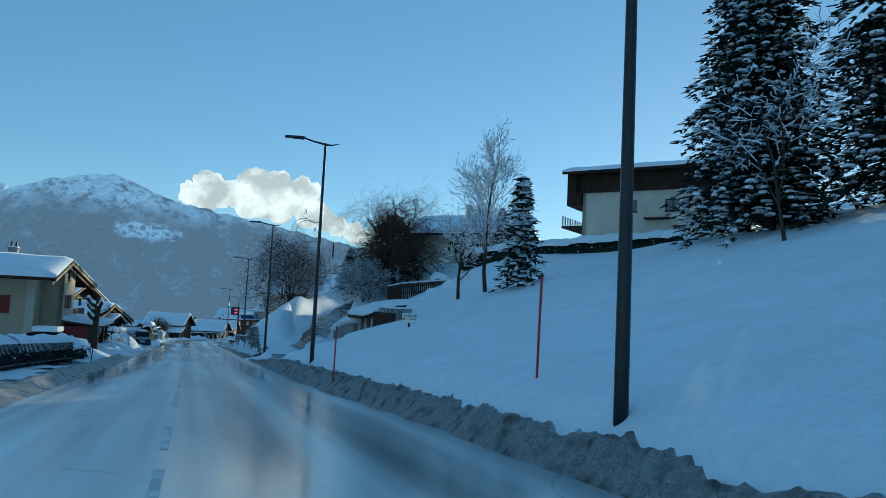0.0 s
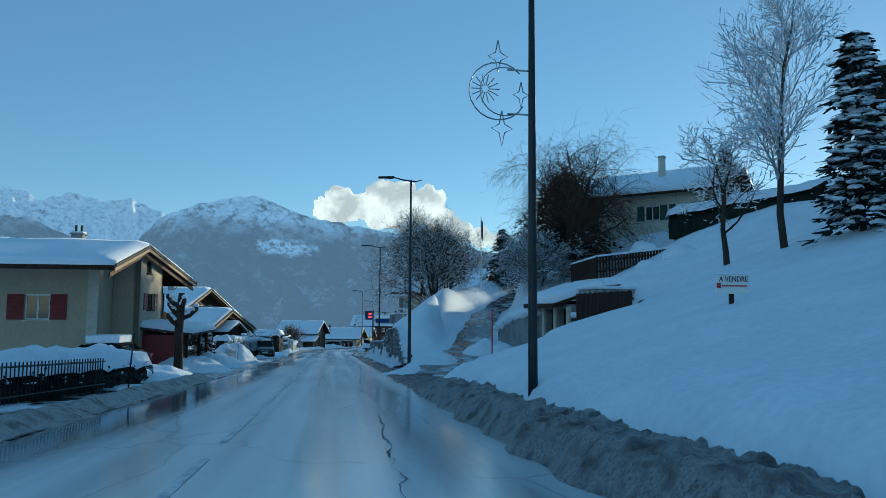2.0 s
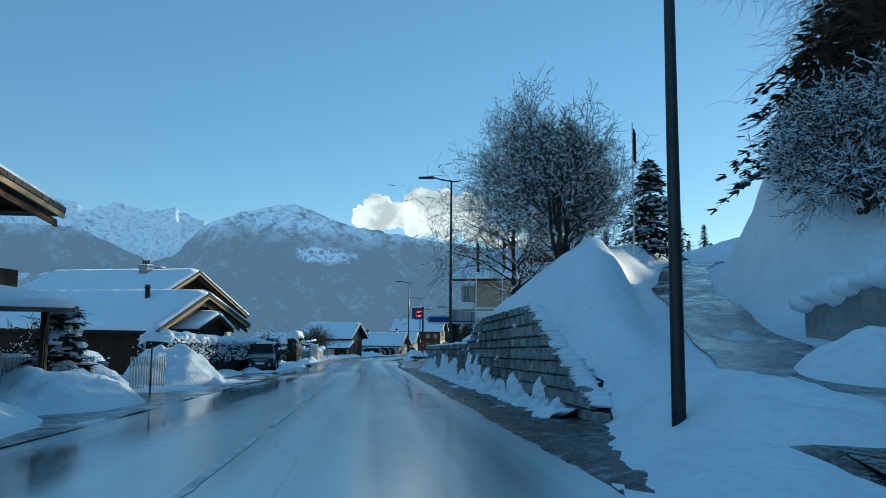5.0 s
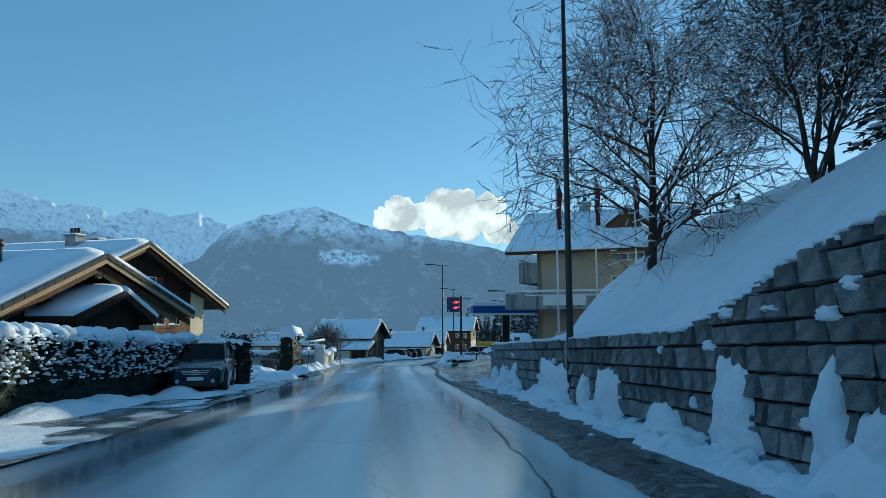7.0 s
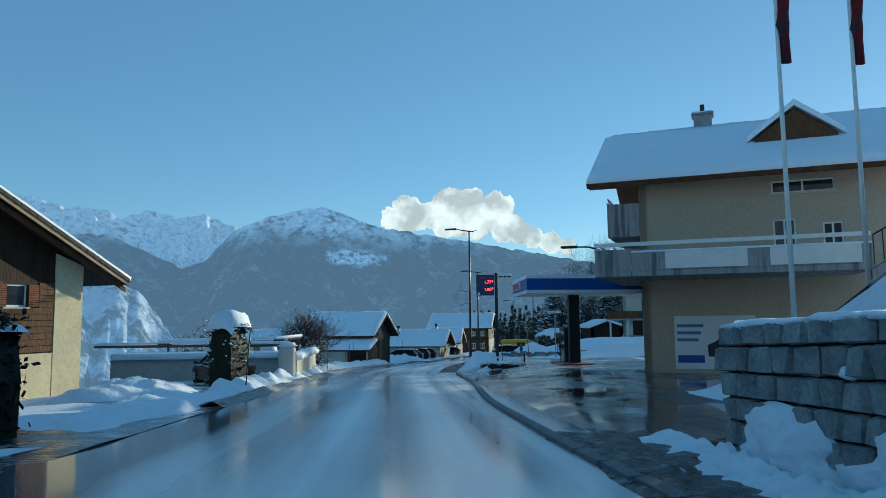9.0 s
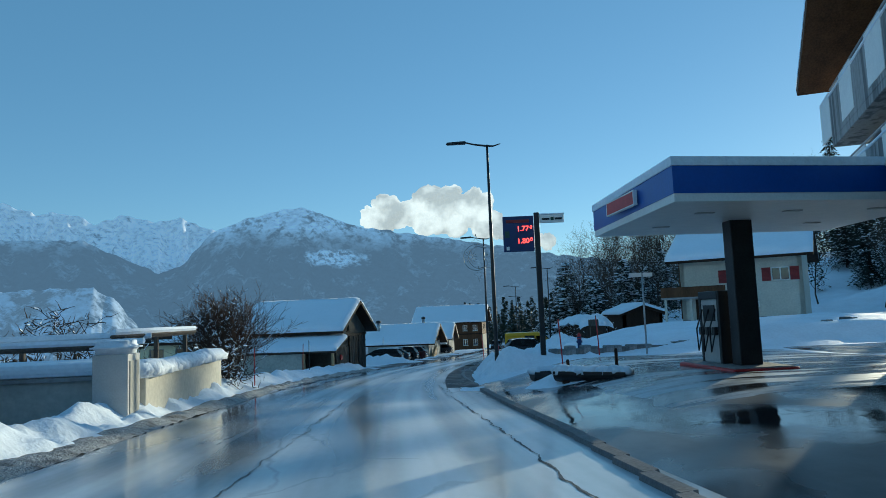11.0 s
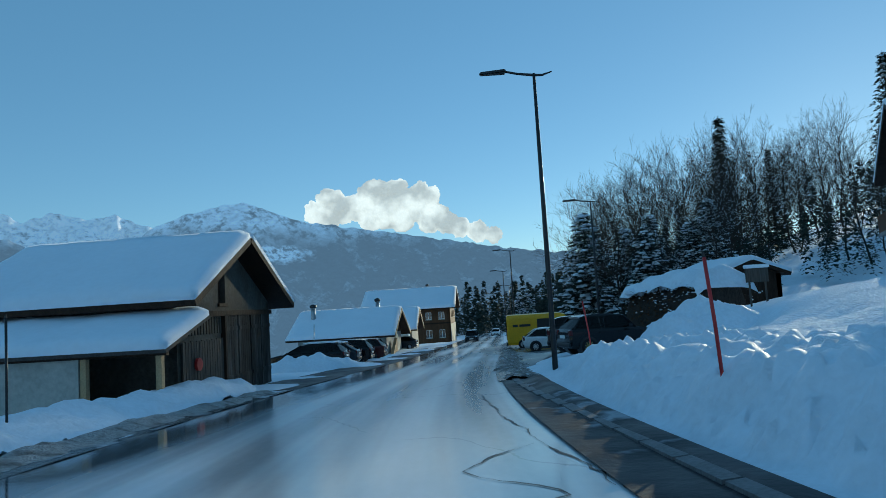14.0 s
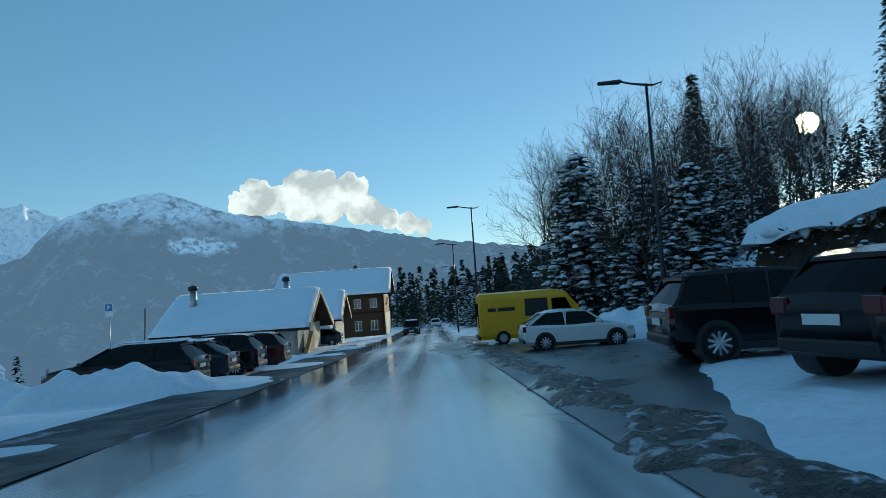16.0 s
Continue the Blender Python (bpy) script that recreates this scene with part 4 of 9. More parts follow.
part("railing", box(-9.4, -1.4, 2.2, -4.9, -1.33, 2.95), WOOD_M, bal8)
part("railing", box(-9.4, -1.33, 2.2, -9.33, 7.0, 2.95), WOOD_M, bal8)
part("balcony_floor", box(-9.4, -0.02, 2.05, -8.3, 7.0, 2.2), CONCRETE, bal8)
part("door", box(-7.2, -0.05, 0, -6.2, -0.005, 2.0), WOOD_D, h8)
for py in (-9.2, -7.4, -5.1):
    part("porch_post", box(py, -1.3, -1.0, py + 0.16, -1.14, 2.05), PLASTER_W, h8)
part("stone_base", wall_mesh((-8.2, -0.06, 0), (1, 0, 0), 8.0, lambda u: 0.5 + u * 0.02, base=-1.5, thick=0.05), CONCRETE, h8)
shed8 = gable_house("shed", 24.5, 166.5, -2.6, -90, 0.0, 4.0, 2.0, 5.0, 2.0, 2.0, 2.7, "low brown garden shed roofed with snow", WOOD_D, WOOD_D, over=0.4, over_side=0.4, seed=29)

# ---- street lamps ----
def lamp_mesh(parent, h, arm=1.5, yaw=0):
    """Tapered steel post with a slightly bowed arm, a flat lamp head on one end and a tip on the other."""
    part("post", rod([(0, 0, -0.6), (0, 0, 0.4), (0, 0, h * 0.55), (0, 0, h)], [0.088, 0.085, 0.068, 0.045], 10), METAL_D, parent, smooth=True)
    part("arm", rod([(0.55, 0, h + 0.03), (0.25, 0, h - 0.06), (0, 0, h - 0.05), (-0.5, 0, h + 0.02), (-arm + 0.6, 0, h + 0.12)], [0.018, 0.035, 0.045, 0.035, 0.035], 6), METAL_D, parent, smooth=True)
    bm = box(-arm - 0.15, -0.16, h + 0.06, -arm + 0.65, 0.16, h + 0.17)
    for v in bm.verts:
        if v.co.x < -arm:
            v.co.y *= 0.45
            v.co.z -= 0.03
        if v.co.z > h + 0.13:
            v.co.y *= 0.8
    bmesh.ops.bevel(bm, geom=bm.edges, offset=0.03, segments=2, affect="EDGES")
    part("lamp_head", bm, METAL_D, parent)


LAMPS = [(4.05, 6.4, 12.9, 0), (4.0, 27.6, 11.93, 0), (4.35, 50.15, 10.8, 0), (4.6, 76.07, 9.65, 0), (5.28, 126.57, 6.9, -4), (8.2, 148.5, 5.5, -10),
         (17.4, 167.8, 4.4, -14), (18.77, 192.2, 3.56, -14), (23.0, 212.0, 2.6, -14), (31.0, 240.0, 1.5, -14)]
for lx, ly, top, lyaw in LAMPS:
    base = H(lx, ly)
    lamp = thing("street_lamp", lx, ly, base, lyaw, "tall dark steel street lamp with a flat head", "street lamp", "street lamps along the road")
    lamp_mesh(lamp, top - base)

# ---- mountains and clouds in the distance ----
def ridge_mat(name, forest, snow, haze, lo, hi, clearing=None, grain=0.012, rocky=0.5):
    """A far mountainside: forest or rock below, snow above a ragged line; the blue haze is a glow of the surface."""
    m = bpy.data.materials.new(name)
    m.use_nodes = True
    nt, nodes = m.node_tree, m.node_tree.nodes
    lk = nt.links.new
    b = nodes["Principled BSDF"]
    b.inputs["Roughness"].default_value, b.inputs["Specular IOR Level"].default_value = 0.95, 0.0
    tc = nodes.new("ShaderNodeTexCoord")
    sep = nodes.new("ShaderNodeSeparateXYZ")
    lk(tc.outputs["Object"], sep.inputs[0])

    def tex(scale, detail, stretch=(1, 1, 1)):
        mp = nodes.new("ShaderNodeMapping")
        mp.inputs["Scale"].default_value = stretch
        lk(tc.outputs["Object"], mp.inputs[0])
        n = nodes.new("ShaderNodeTexNoise")
        n.inputs["Scale"].default_value, n.inputs["Detail"].default_value, n.inputs["Roughness"].default_value = scale, detail, 0.65
        lk(mp.outputs[0], n.inputs["Vector"])
        return n.outputs["Fac"]

    def op(kind, a, c, clamp=False):
        n = nodes.new("ShaderNodeMath")
        n.operation, n.use_clamp = kind, clamp
        for k, v in enumerate((a, c)):
            if isinstance(v, (int, float)):
                n.inputs[k].default_value = v
            else:
                lk(v, n.inputs[k])
        return n.outputs[0]

    def ramp(v, a, c):
        n = nodes.new("ShaderNodeMapRange")
        n.inputs["From Min"].default_value, n.inputs["From Max"].default_value = a, c
        lk(v, n.inputs["Value"])
        return n.outputs[0]

    broad, fine, streak = tex(0.004, 5), tex(grain * 3, 6), tex(0.011, 4, (1, 1, 0.25))
    height = op("ADD", sep.outputs["Z"], op("MULTIPLY", op("ADD", broad, op("MULTIPLY", streak, 0.8)), 170))
    ledge = op("ADD", op("MULTIPLY", streak, 0.65), op("MULTIPLY", fine, 0.35))
    white = op("MULTIPLY", ramp(height, lo + 150, hi + 150), ramp(ledge, 0.52 - rocky * 0.22, 0.56 - rocky * 0.1), True)
    gullies = op("MULTIPLY", ramp(streak, 0.53, 0.64), ramp(fine, 0.40, 0.58))
    white = op("MAXIMUM", white, op("MULTIPLY", gullies, 0.22))
    if clearing:
        off = nodes.new("ShaderNodeVectorMath")
        off.operation = "SUBTRACT"
        lk(tc.outputs["Object"], off.inputs[0])
        off.inputs[1].default_value = clearing[0]
        sc = nodes.new("ShaderNodeVectorMath")
        sc.operation = "MULTIPLY"
        lk(off.outputs[0], sc.inputs[0])
        sc.inputs[1].default_value = clearing[1]
        ln = nodes.new("ShaderNodeVectorMath")
        ln.operation = "LENGTH"
        lk(sc.outputs[0], ln.inputs[0])
        edge = op("ADD", ln.outputs["Value"], op("MULTIPLY", tex(0.02, 6), 1.6))
        white = op("MAXIMUM", white, op("MULTIPLY", ramp(op("MULTIPLY", edge, -1), -1.85, -1.45), ramp(fine, 0.38, 0.52)))
    mix = nodes.new("ShaderNodeMix")
    mix.data_type = "RGBA"
    mix.inputs["A"].default_value, mix.inputs["B"].default_value = (*forest, 1), (*snow, 1)
    lk(white, mix.inputs["Factor"])
    vary = nodes.new("ShaderNodeVectorMath")
    vary.operation = "SCALE"
    lk(mix.outputs["Result"], vary.inputs[0])
    lk(op("ADD", op("MULTIPLY", fine, 1.8), 0.1), vary.inputs["Scale"])
    lk(vary.outputs[0], b.inputs["Base Color"])
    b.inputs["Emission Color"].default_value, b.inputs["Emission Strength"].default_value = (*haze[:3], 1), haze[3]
    return m


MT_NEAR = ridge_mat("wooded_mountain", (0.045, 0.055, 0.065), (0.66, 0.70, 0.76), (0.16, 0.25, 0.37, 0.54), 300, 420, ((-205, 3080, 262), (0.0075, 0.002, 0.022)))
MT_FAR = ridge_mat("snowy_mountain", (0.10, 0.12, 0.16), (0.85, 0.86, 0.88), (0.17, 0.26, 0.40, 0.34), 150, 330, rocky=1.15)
# sunlight through the cloud is put in as its own uneven glow
CLOUD = mat("cloud_glow", (0.36, 0.36, 0.36), 1.0, vary=0.0, scale=0.01, bump=0.0, spec=0.0, emit=(1.0, 0.94, 0.85, 0.5))
cn = CLOUD.node_tree.nodes
drift, glow = cn.new("ShaderNodeTexNoise"), cn.new("ShaderNodeMapRange")
drift.inputs["Scale"].default_value, drift.inputs["Detail"].default_value = 0.006, 3
glow.inputs["From Min"].default_value, glow.inputs["From Max"].default_value = 0.4, 0.6
glow.inputs["To Min"].default_value, glow.inputs["To Max"].default_value = 0.45, 0.85
CLOUD.node_tree.links.new(cn["Texture Coordinate"].outputs["Object"], drift.inputs["Vector"])
CLOUD.node_tree.links.new(drift.outputs["Fac"], glow.inputs["Value"])
CLOUD.node_tree.links.new(glow.outputs[0], cn["Principled BSDF"].inputs["Emission Strength"])


def mountain(name, peaks, dist, a0, a1, base, material, label, rug, seed, depth=900, sharp=1.0):
    """A range at a distance: crest heights (azimuth, elevation in degrees) joined and broken up by ridges and gullies."""
    n, m = 460, 44
    verts, faces = [], []
    for i in range(n + 1):
        az = a0 + (a1 - a0) * i / n
        for (p, e), (q, f) in zip(peaks, peaks[1:]):
            if p <= az <= q:
                el = e + (f - e) * (az - p) / (q - p)
        crest = dist * math.tan(radians(el)) + rug * 0.7 * (noise.fractal(Vector((az * 1.1, seed, 0)), 0.9, 2.1, 5))
        for j in range(m + 1):
            t = j / m
            d = dist - depth * (1 - t)
            ridges = 1 - 2 * abs(noise.fractal(Vector((az * 0.5 + 0.4 * t, t * 0.9, seed + 4)), 1.0, 2.0, 4))
            gully = rug * 2.4 * sharp * (ridges - 0.4) * (math.sin(math.pi * t) ** 0.6 if t < 0.9 else math.sin(math.pi * 0.9) ** 0.6 * (1 - t) / 0.1)
            z = base + (crest - base) * (t ** 1.15) + gully * 0.45
            d += gully * 1.5
            verts.append((d * math.sin(radians(az)), d * math.cos(radians(az)), z))
    for i in range(n):
        for j in range(m):
            k = i * (m + 1) + j
            faces.append((k, k + m + 1, k + m + 2, k + 1))
    ob = new(name, mesh_of(name, verts, faces, material, smooth=True))
    return tagged(ob, label, "mountain", kind="structure")


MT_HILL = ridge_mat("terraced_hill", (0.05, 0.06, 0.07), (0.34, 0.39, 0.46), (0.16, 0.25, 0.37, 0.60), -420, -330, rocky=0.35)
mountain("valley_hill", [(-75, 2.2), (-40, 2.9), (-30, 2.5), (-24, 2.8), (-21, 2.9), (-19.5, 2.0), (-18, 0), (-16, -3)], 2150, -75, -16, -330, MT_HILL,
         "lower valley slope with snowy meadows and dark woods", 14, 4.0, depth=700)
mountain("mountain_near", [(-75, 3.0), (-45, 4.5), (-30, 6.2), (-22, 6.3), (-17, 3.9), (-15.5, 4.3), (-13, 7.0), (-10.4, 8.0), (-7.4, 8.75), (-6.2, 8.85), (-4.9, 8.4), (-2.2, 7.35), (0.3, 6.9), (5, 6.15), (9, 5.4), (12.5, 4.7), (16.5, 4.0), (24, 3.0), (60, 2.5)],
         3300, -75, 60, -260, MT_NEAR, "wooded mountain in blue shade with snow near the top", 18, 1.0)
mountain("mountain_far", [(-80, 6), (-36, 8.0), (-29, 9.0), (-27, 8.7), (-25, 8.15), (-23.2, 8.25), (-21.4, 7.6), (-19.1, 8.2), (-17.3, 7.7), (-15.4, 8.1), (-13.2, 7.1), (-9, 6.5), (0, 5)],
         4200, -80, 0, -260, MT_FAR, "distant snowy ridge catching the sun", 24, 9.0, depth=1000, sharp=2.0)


def cloud():
    """A cumulus: many round puffs melted into one lumpy body."""
    rng = random.Random(5)
    puffs = [(-0.6, 7.9, 1.0), (0.4, 8.9, 0.95), (1.3, 8.2, 1.1), (2.6, 8.3, 1.1), (4.0, 9.3, 1.15), (5.4, 9.2, 1.2), (6.6, 8.6, 1.1), (7.6, 9.2, 0.85), (8.4, 8.9, 0.8), (3.6, 7.4, 1.0), (6.0, 7.3, 1.1), (8.2, 6.9, 0.9), (9.6, 6.7, 0.9), (10.8, 6.3, 0.8), (12.2, 5.8, 0.8), (13.4, 5.5, 0.6), (0.0, 7.2, 0.8), (4.6, 7.8, 1.25), (7.3, 7.9, 1.0), (9.0, 7.5, 0.8)]
    small = []
    for a, e, r in puffs:
        small += [(a + r * 0.8 * math.cos(q), e + r * 0.75 * math.sin(q), r * rng.uniform(0.25, 0.45)) for q in [rng.uniform(-0.4, 3.6) for k in range(9)]]
    pa = np.array(puffs + small)
    d0, n, m = 4550.0, 380, 150
    az, el = np.linspace(-2.4, 14.8, n + 1), np.linspace(4.6, 11.0, m + 1)
    A, E = np.meshgrid(az, el, indexing="ij")
    warp = np.array([[noise.fractal(Vector((a * 1.6, e * 1.6, 3)), 0.9, 2.1, 5) for e in el] for a in az])
    warp2 = np.array([[noise.fractal(Vector((a * 1.6, e * 1.6, 33)), 0.9, 2.1, 5) for e in el] for a in az])
    A2, E2 = A + 0.16 * warp, E + 0.16 * warp2
    depth = np.zeros_like(A)
    for a, e, r in pa:
        q = r * r - (A2 - a) ** 2 - (E2 - e) ** 2
        depth = np.maximum(depth, np.sqrt(np.clip(q, 0, None)) + (0.9 * r if r < 0.5 else 0.0) * (q > 0) * np.sqrt(np.clip(q, 0, None)) / r)
    for k in range(7):
        pad = np.pad(depth, 1)
        soft = (pad[:-2, 1:-1] + pad[2:, 1:-1] + pad[1:-1, :-2] + pad[1:-1, 2:] + depth) / 5
        depth = np.where(depth > 0, soft, 0)
    depth = depth * (1 + 0.2 * warp)
    verts, faces, index = [], [], {}
    for side in (1, -1):
        for i in range(n + 1):
            for j in range(m + 1):
                if depth[i, j] > 0 or depth[max(0, i - 1):i + 2, max(0, j - 1):j + 2].max() > 0:
                    d = d0 - side * 0.8 * d0 * radians(depth[i, j])
                    index[side, i, j] = len(verts)
                    verts.append((d * math.sin(radians(az[i])), d * math.cos(radians(az[i])), d * math.tan(radians(el[j]))))
        for i in range(n):
            for j in range(m):
                if depth[i:i + 2, j:j + 2].max() > 0:
                    f = (index[side, i, j], index[side, i + 1, j], index[side, i + 1, j + 1], index[side, i, j + 1])
                    faces.append(f if side > 0 else f[::-1])
    return tagged(new("cloud", mesh_of("cloud", verts, faces, CLOUD, smooth=True)), "white cumulus cloud over the mountain crest", "cloud", kind="structure")


cloud()
# the low winter sun seen through the trees, enlarged to include its glare
SUN_GLOW = mat("sun_glow", (1, 0.9, 0.7), 1.0, vary=0.0, bump=0, emit=(1.0, 0.86, 0.6, 60.0))
bm = bmesh.new()
bmesh.ops.create_icosphere(bm, subdivisions=3, radius=62)
for v in bm.verts:
    v.co += Vector((math.sin(SUN_AZ), math.cos(SUN_AZ), 0)) * (4600 * math.cos(radians(10.3))) + Vector((0, 0, 4600 * math.sin(radians(10.3))))
me = bpy.data.meshes.new("sun_disc")
bm.to_mesh(me)
bm.free()
me.materials.append(SUN_GLOW)
tagged(new("sun_disc", me), "bright low winter sun above the wooded hill", "sun", kind="structure")

# ---- trees, hedges ----
def tube(verts, faces, p, q, r0, r1, sides):
    d = (q - p)
    if d.length < 1e-5:
        return
    d = d.normalized()
    a = d.orthogonal().normalized()
    c = d.cross(a)
    k = len(verts)
    for pt, r in ((p, r0), (q, r1)):
        for s in range(sides):
            t = 2 * math.pi * s / sides
            verts.append(pt + (a * math.cos(t) + c * math.sin(t)) * r)
    for s in range(sides):
        faces.append((k + s, k + (s + 1) % sides, k + sides + (s + 1) % sides, k + sides + s))


def chain(verts, faces, pts, radii, sides):
    """One unbroken tapering tube through pts."""
    k = len(verts)
    for i, (p, r) in enumerate(zip(pts, radii)):
        d = (pts[min(i + 1, len(pts) - 1)] - pts[max(i - 1, 0)]).normalized()
        a = (Vector((1, 0, 0)) - d * d.x).normalized()
        c = d.cross(a)
        for s in range(sides):
            t = 2 * math.pi * s / sides
            verts.append(p + (a * math.cos(t) + c * math.sin(t)) * r)
    for i in range(len(pts) - 1):
        for s in range(sides):
            m, n = k + i * sides + s, k + i * sides + (s + 1) % sides
            faces.append((m, n, n + sides, m + sides))


def blob(verts, faces, c, rx, ry, rz, rng, n=6):
    """A lumpy flattened snow clump: a low dome with a flat underside."""
    k = len(verts)
    turn = rng.uniform(0, 6.28)
    for ring, (h, w) in enumerate(((-0.25, 0.9), (0.3, 1.0), (0.8, 0.6))):
        for s in range(n):
            t = 2 * math.pi * s / n + turn
            j = rng.uniform(0.75, 1.25)
            verts.append(c + Vector((math.cos(t) * rx * w * j, math.sin(t) * ry * w * j, rz * h * rng.uniform(0.8, 1.2))))
    verts.append(c + Vector((0, 0, rz)))
    for ring in range(2):
        for s in range(n):
            a, b = k + ring * n + s, k + ring * n + (s + 1) % n
            faces.append((a, b, b + n, a + n))
    for s in range(n):
        faces.append((k + 2 * n + s, k + 2 * n + (s + 1) % n, k + 3 * n))
    faces.append(tuple(k + s for s in reversed(range(n))))


def bare_tree(name, seed, height, trunk_r, spread, levels, label, bark=None, twig=None, snow=0.3, weep=0.0, first=0.25, kids=(5, 4, 4, 3), stems=1, up=0.35, crook=0.16, ratio=1.0, thin=0.006):
    """A leafless tree: trunk and limbs, a crown of fine twigs, and snow lying along the branches."""
    rng = random.Random(seed)
    bark, twig = bark or BARK, twig or TWIG
    trunks, fine, white = [], ([], []), ([], [])

    def grow(p, d, length, r, level):
        steps = 5 if level == 0 else (4 if level < 3 else 3)
        pts = [p]
        rad = [r]
        for k in range(steps):
            droop = Vector((0, 0, up * (0.35 if level else 0.5))) if weep == 0 or level < 2 else Vector((0, 0, -weep))
            d = (d + Vector((rng.gauss(0, crook), rng.gauss(0, crook), rng.gauss(0, crook * 0.7))) + droop * 0.35).normalized()
            p = p + d * (length / steps)
            pts.append(p)
            rad.append(r * (1 - 0.72 * (k + 1) / steps))
        sides = 7 if level == 0 else (5 if level == 1 else (4 if level == 2 else 3))
        if level == 0:
            trunks.append(([], []))
            chain(trunks[-1][0], trunks[-1][1], pts, rad, 9)
        for a, b, ra, rb in zip(pts, pts[1:], rad, rad[1:]):
            if level:
                tube(fine[0], fine[1], a, b, ra, rb, sides)
            flat = Vector((b.x - a.x, b.y - a.y, 0)).length / max(1e-4, (b - a).length)
            if rng.random() < snow * flat * (1.2 if level < 4 else 0.7):
                m, e = (a + b) / 2, (b - a)
                w = max(0.022, ra * 0.9)
                kk = len(white[0])
                side = Vector((-e.y, e.x, 0)).normalized() * w
                lift = Vector((0, 0, w * 1.3 + ra))
                for pt in (a, b):
                    for off in (-side, lift, side):
                        white[0].append(pt + off + Vector((0, 0, ra * 0.3)))
                white[1].extend([(kk, kk + 1, kk + 4, kk + 3), (kk + 1, kk + 2, kk + 5, kk + 4), (kk, kk + 3, kk + 5, kk + 2), (kk, kk + 2, kk + 1), (kk + 3, kk + 4, kk + 5)])
        if level >= levels:
            return
        n = kids[min(level, len(kids) - 1)]
        for k in range(n):
            t = first + (1 - first) * (k + rng.random() * 0.8) / n if level == 0 else 0.2 + 0.8 * (k + rng.random()) / n
            i = min(int(t * steps), steps - 1)
            q = pts[i] + (pts[i + 1] - pts[i]) * (t * steps - i)
            ax = (pts[i + 1] - pts[i]).normalized()
            ang = rng.uniform(0, 6.283)
            o = ax.orthogonal().normalized()
            o = o * math.cos(ang) + ax.cross(o) * math.sin(ang)
            out = (ax * rng.uniform(0.45, 0.9) + o * spread * rng.uniform(0.7, 1.15)).normalized()
            grow(q, out, length * rng.uniform(0.48, 0.72) * (1.0 if level else 0.95 * ratio * (1.25 - 0.55 * t)), max(thin, rad[i] * rng.uniform(0.4, 0.6)), level + 1)

    for s in range(stems):
        lean = Vector((rng.gauss(0, 0.16), rng.gauss(0, 0.16), 1)) if stems > 1 else Vector((rng.gauss(0, 0.04), rng.gauss(0, 0.04), 1))
        grow(Vector((rng.gauss(0, 0.15) * (stems > 1), rng.gauss(0, 0.15) * (stems > 1), -0.3)), lean.normalized(), height * (0.72 if levels > 2 else 0.8), trunk_r, 0)
    ob = new(name)
    tagged(ob, label, "tree")
    for tv, tf in trunks:
        part_data("trunk", tv, tf, bark, ob, smooth=True)
    tagged(part_data("crown", fine[0], fine[1], twig, ob), kind="stuff")
    if white[0]:
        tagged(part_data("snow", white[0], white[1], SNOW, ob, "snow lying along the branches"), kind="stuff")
    return ob


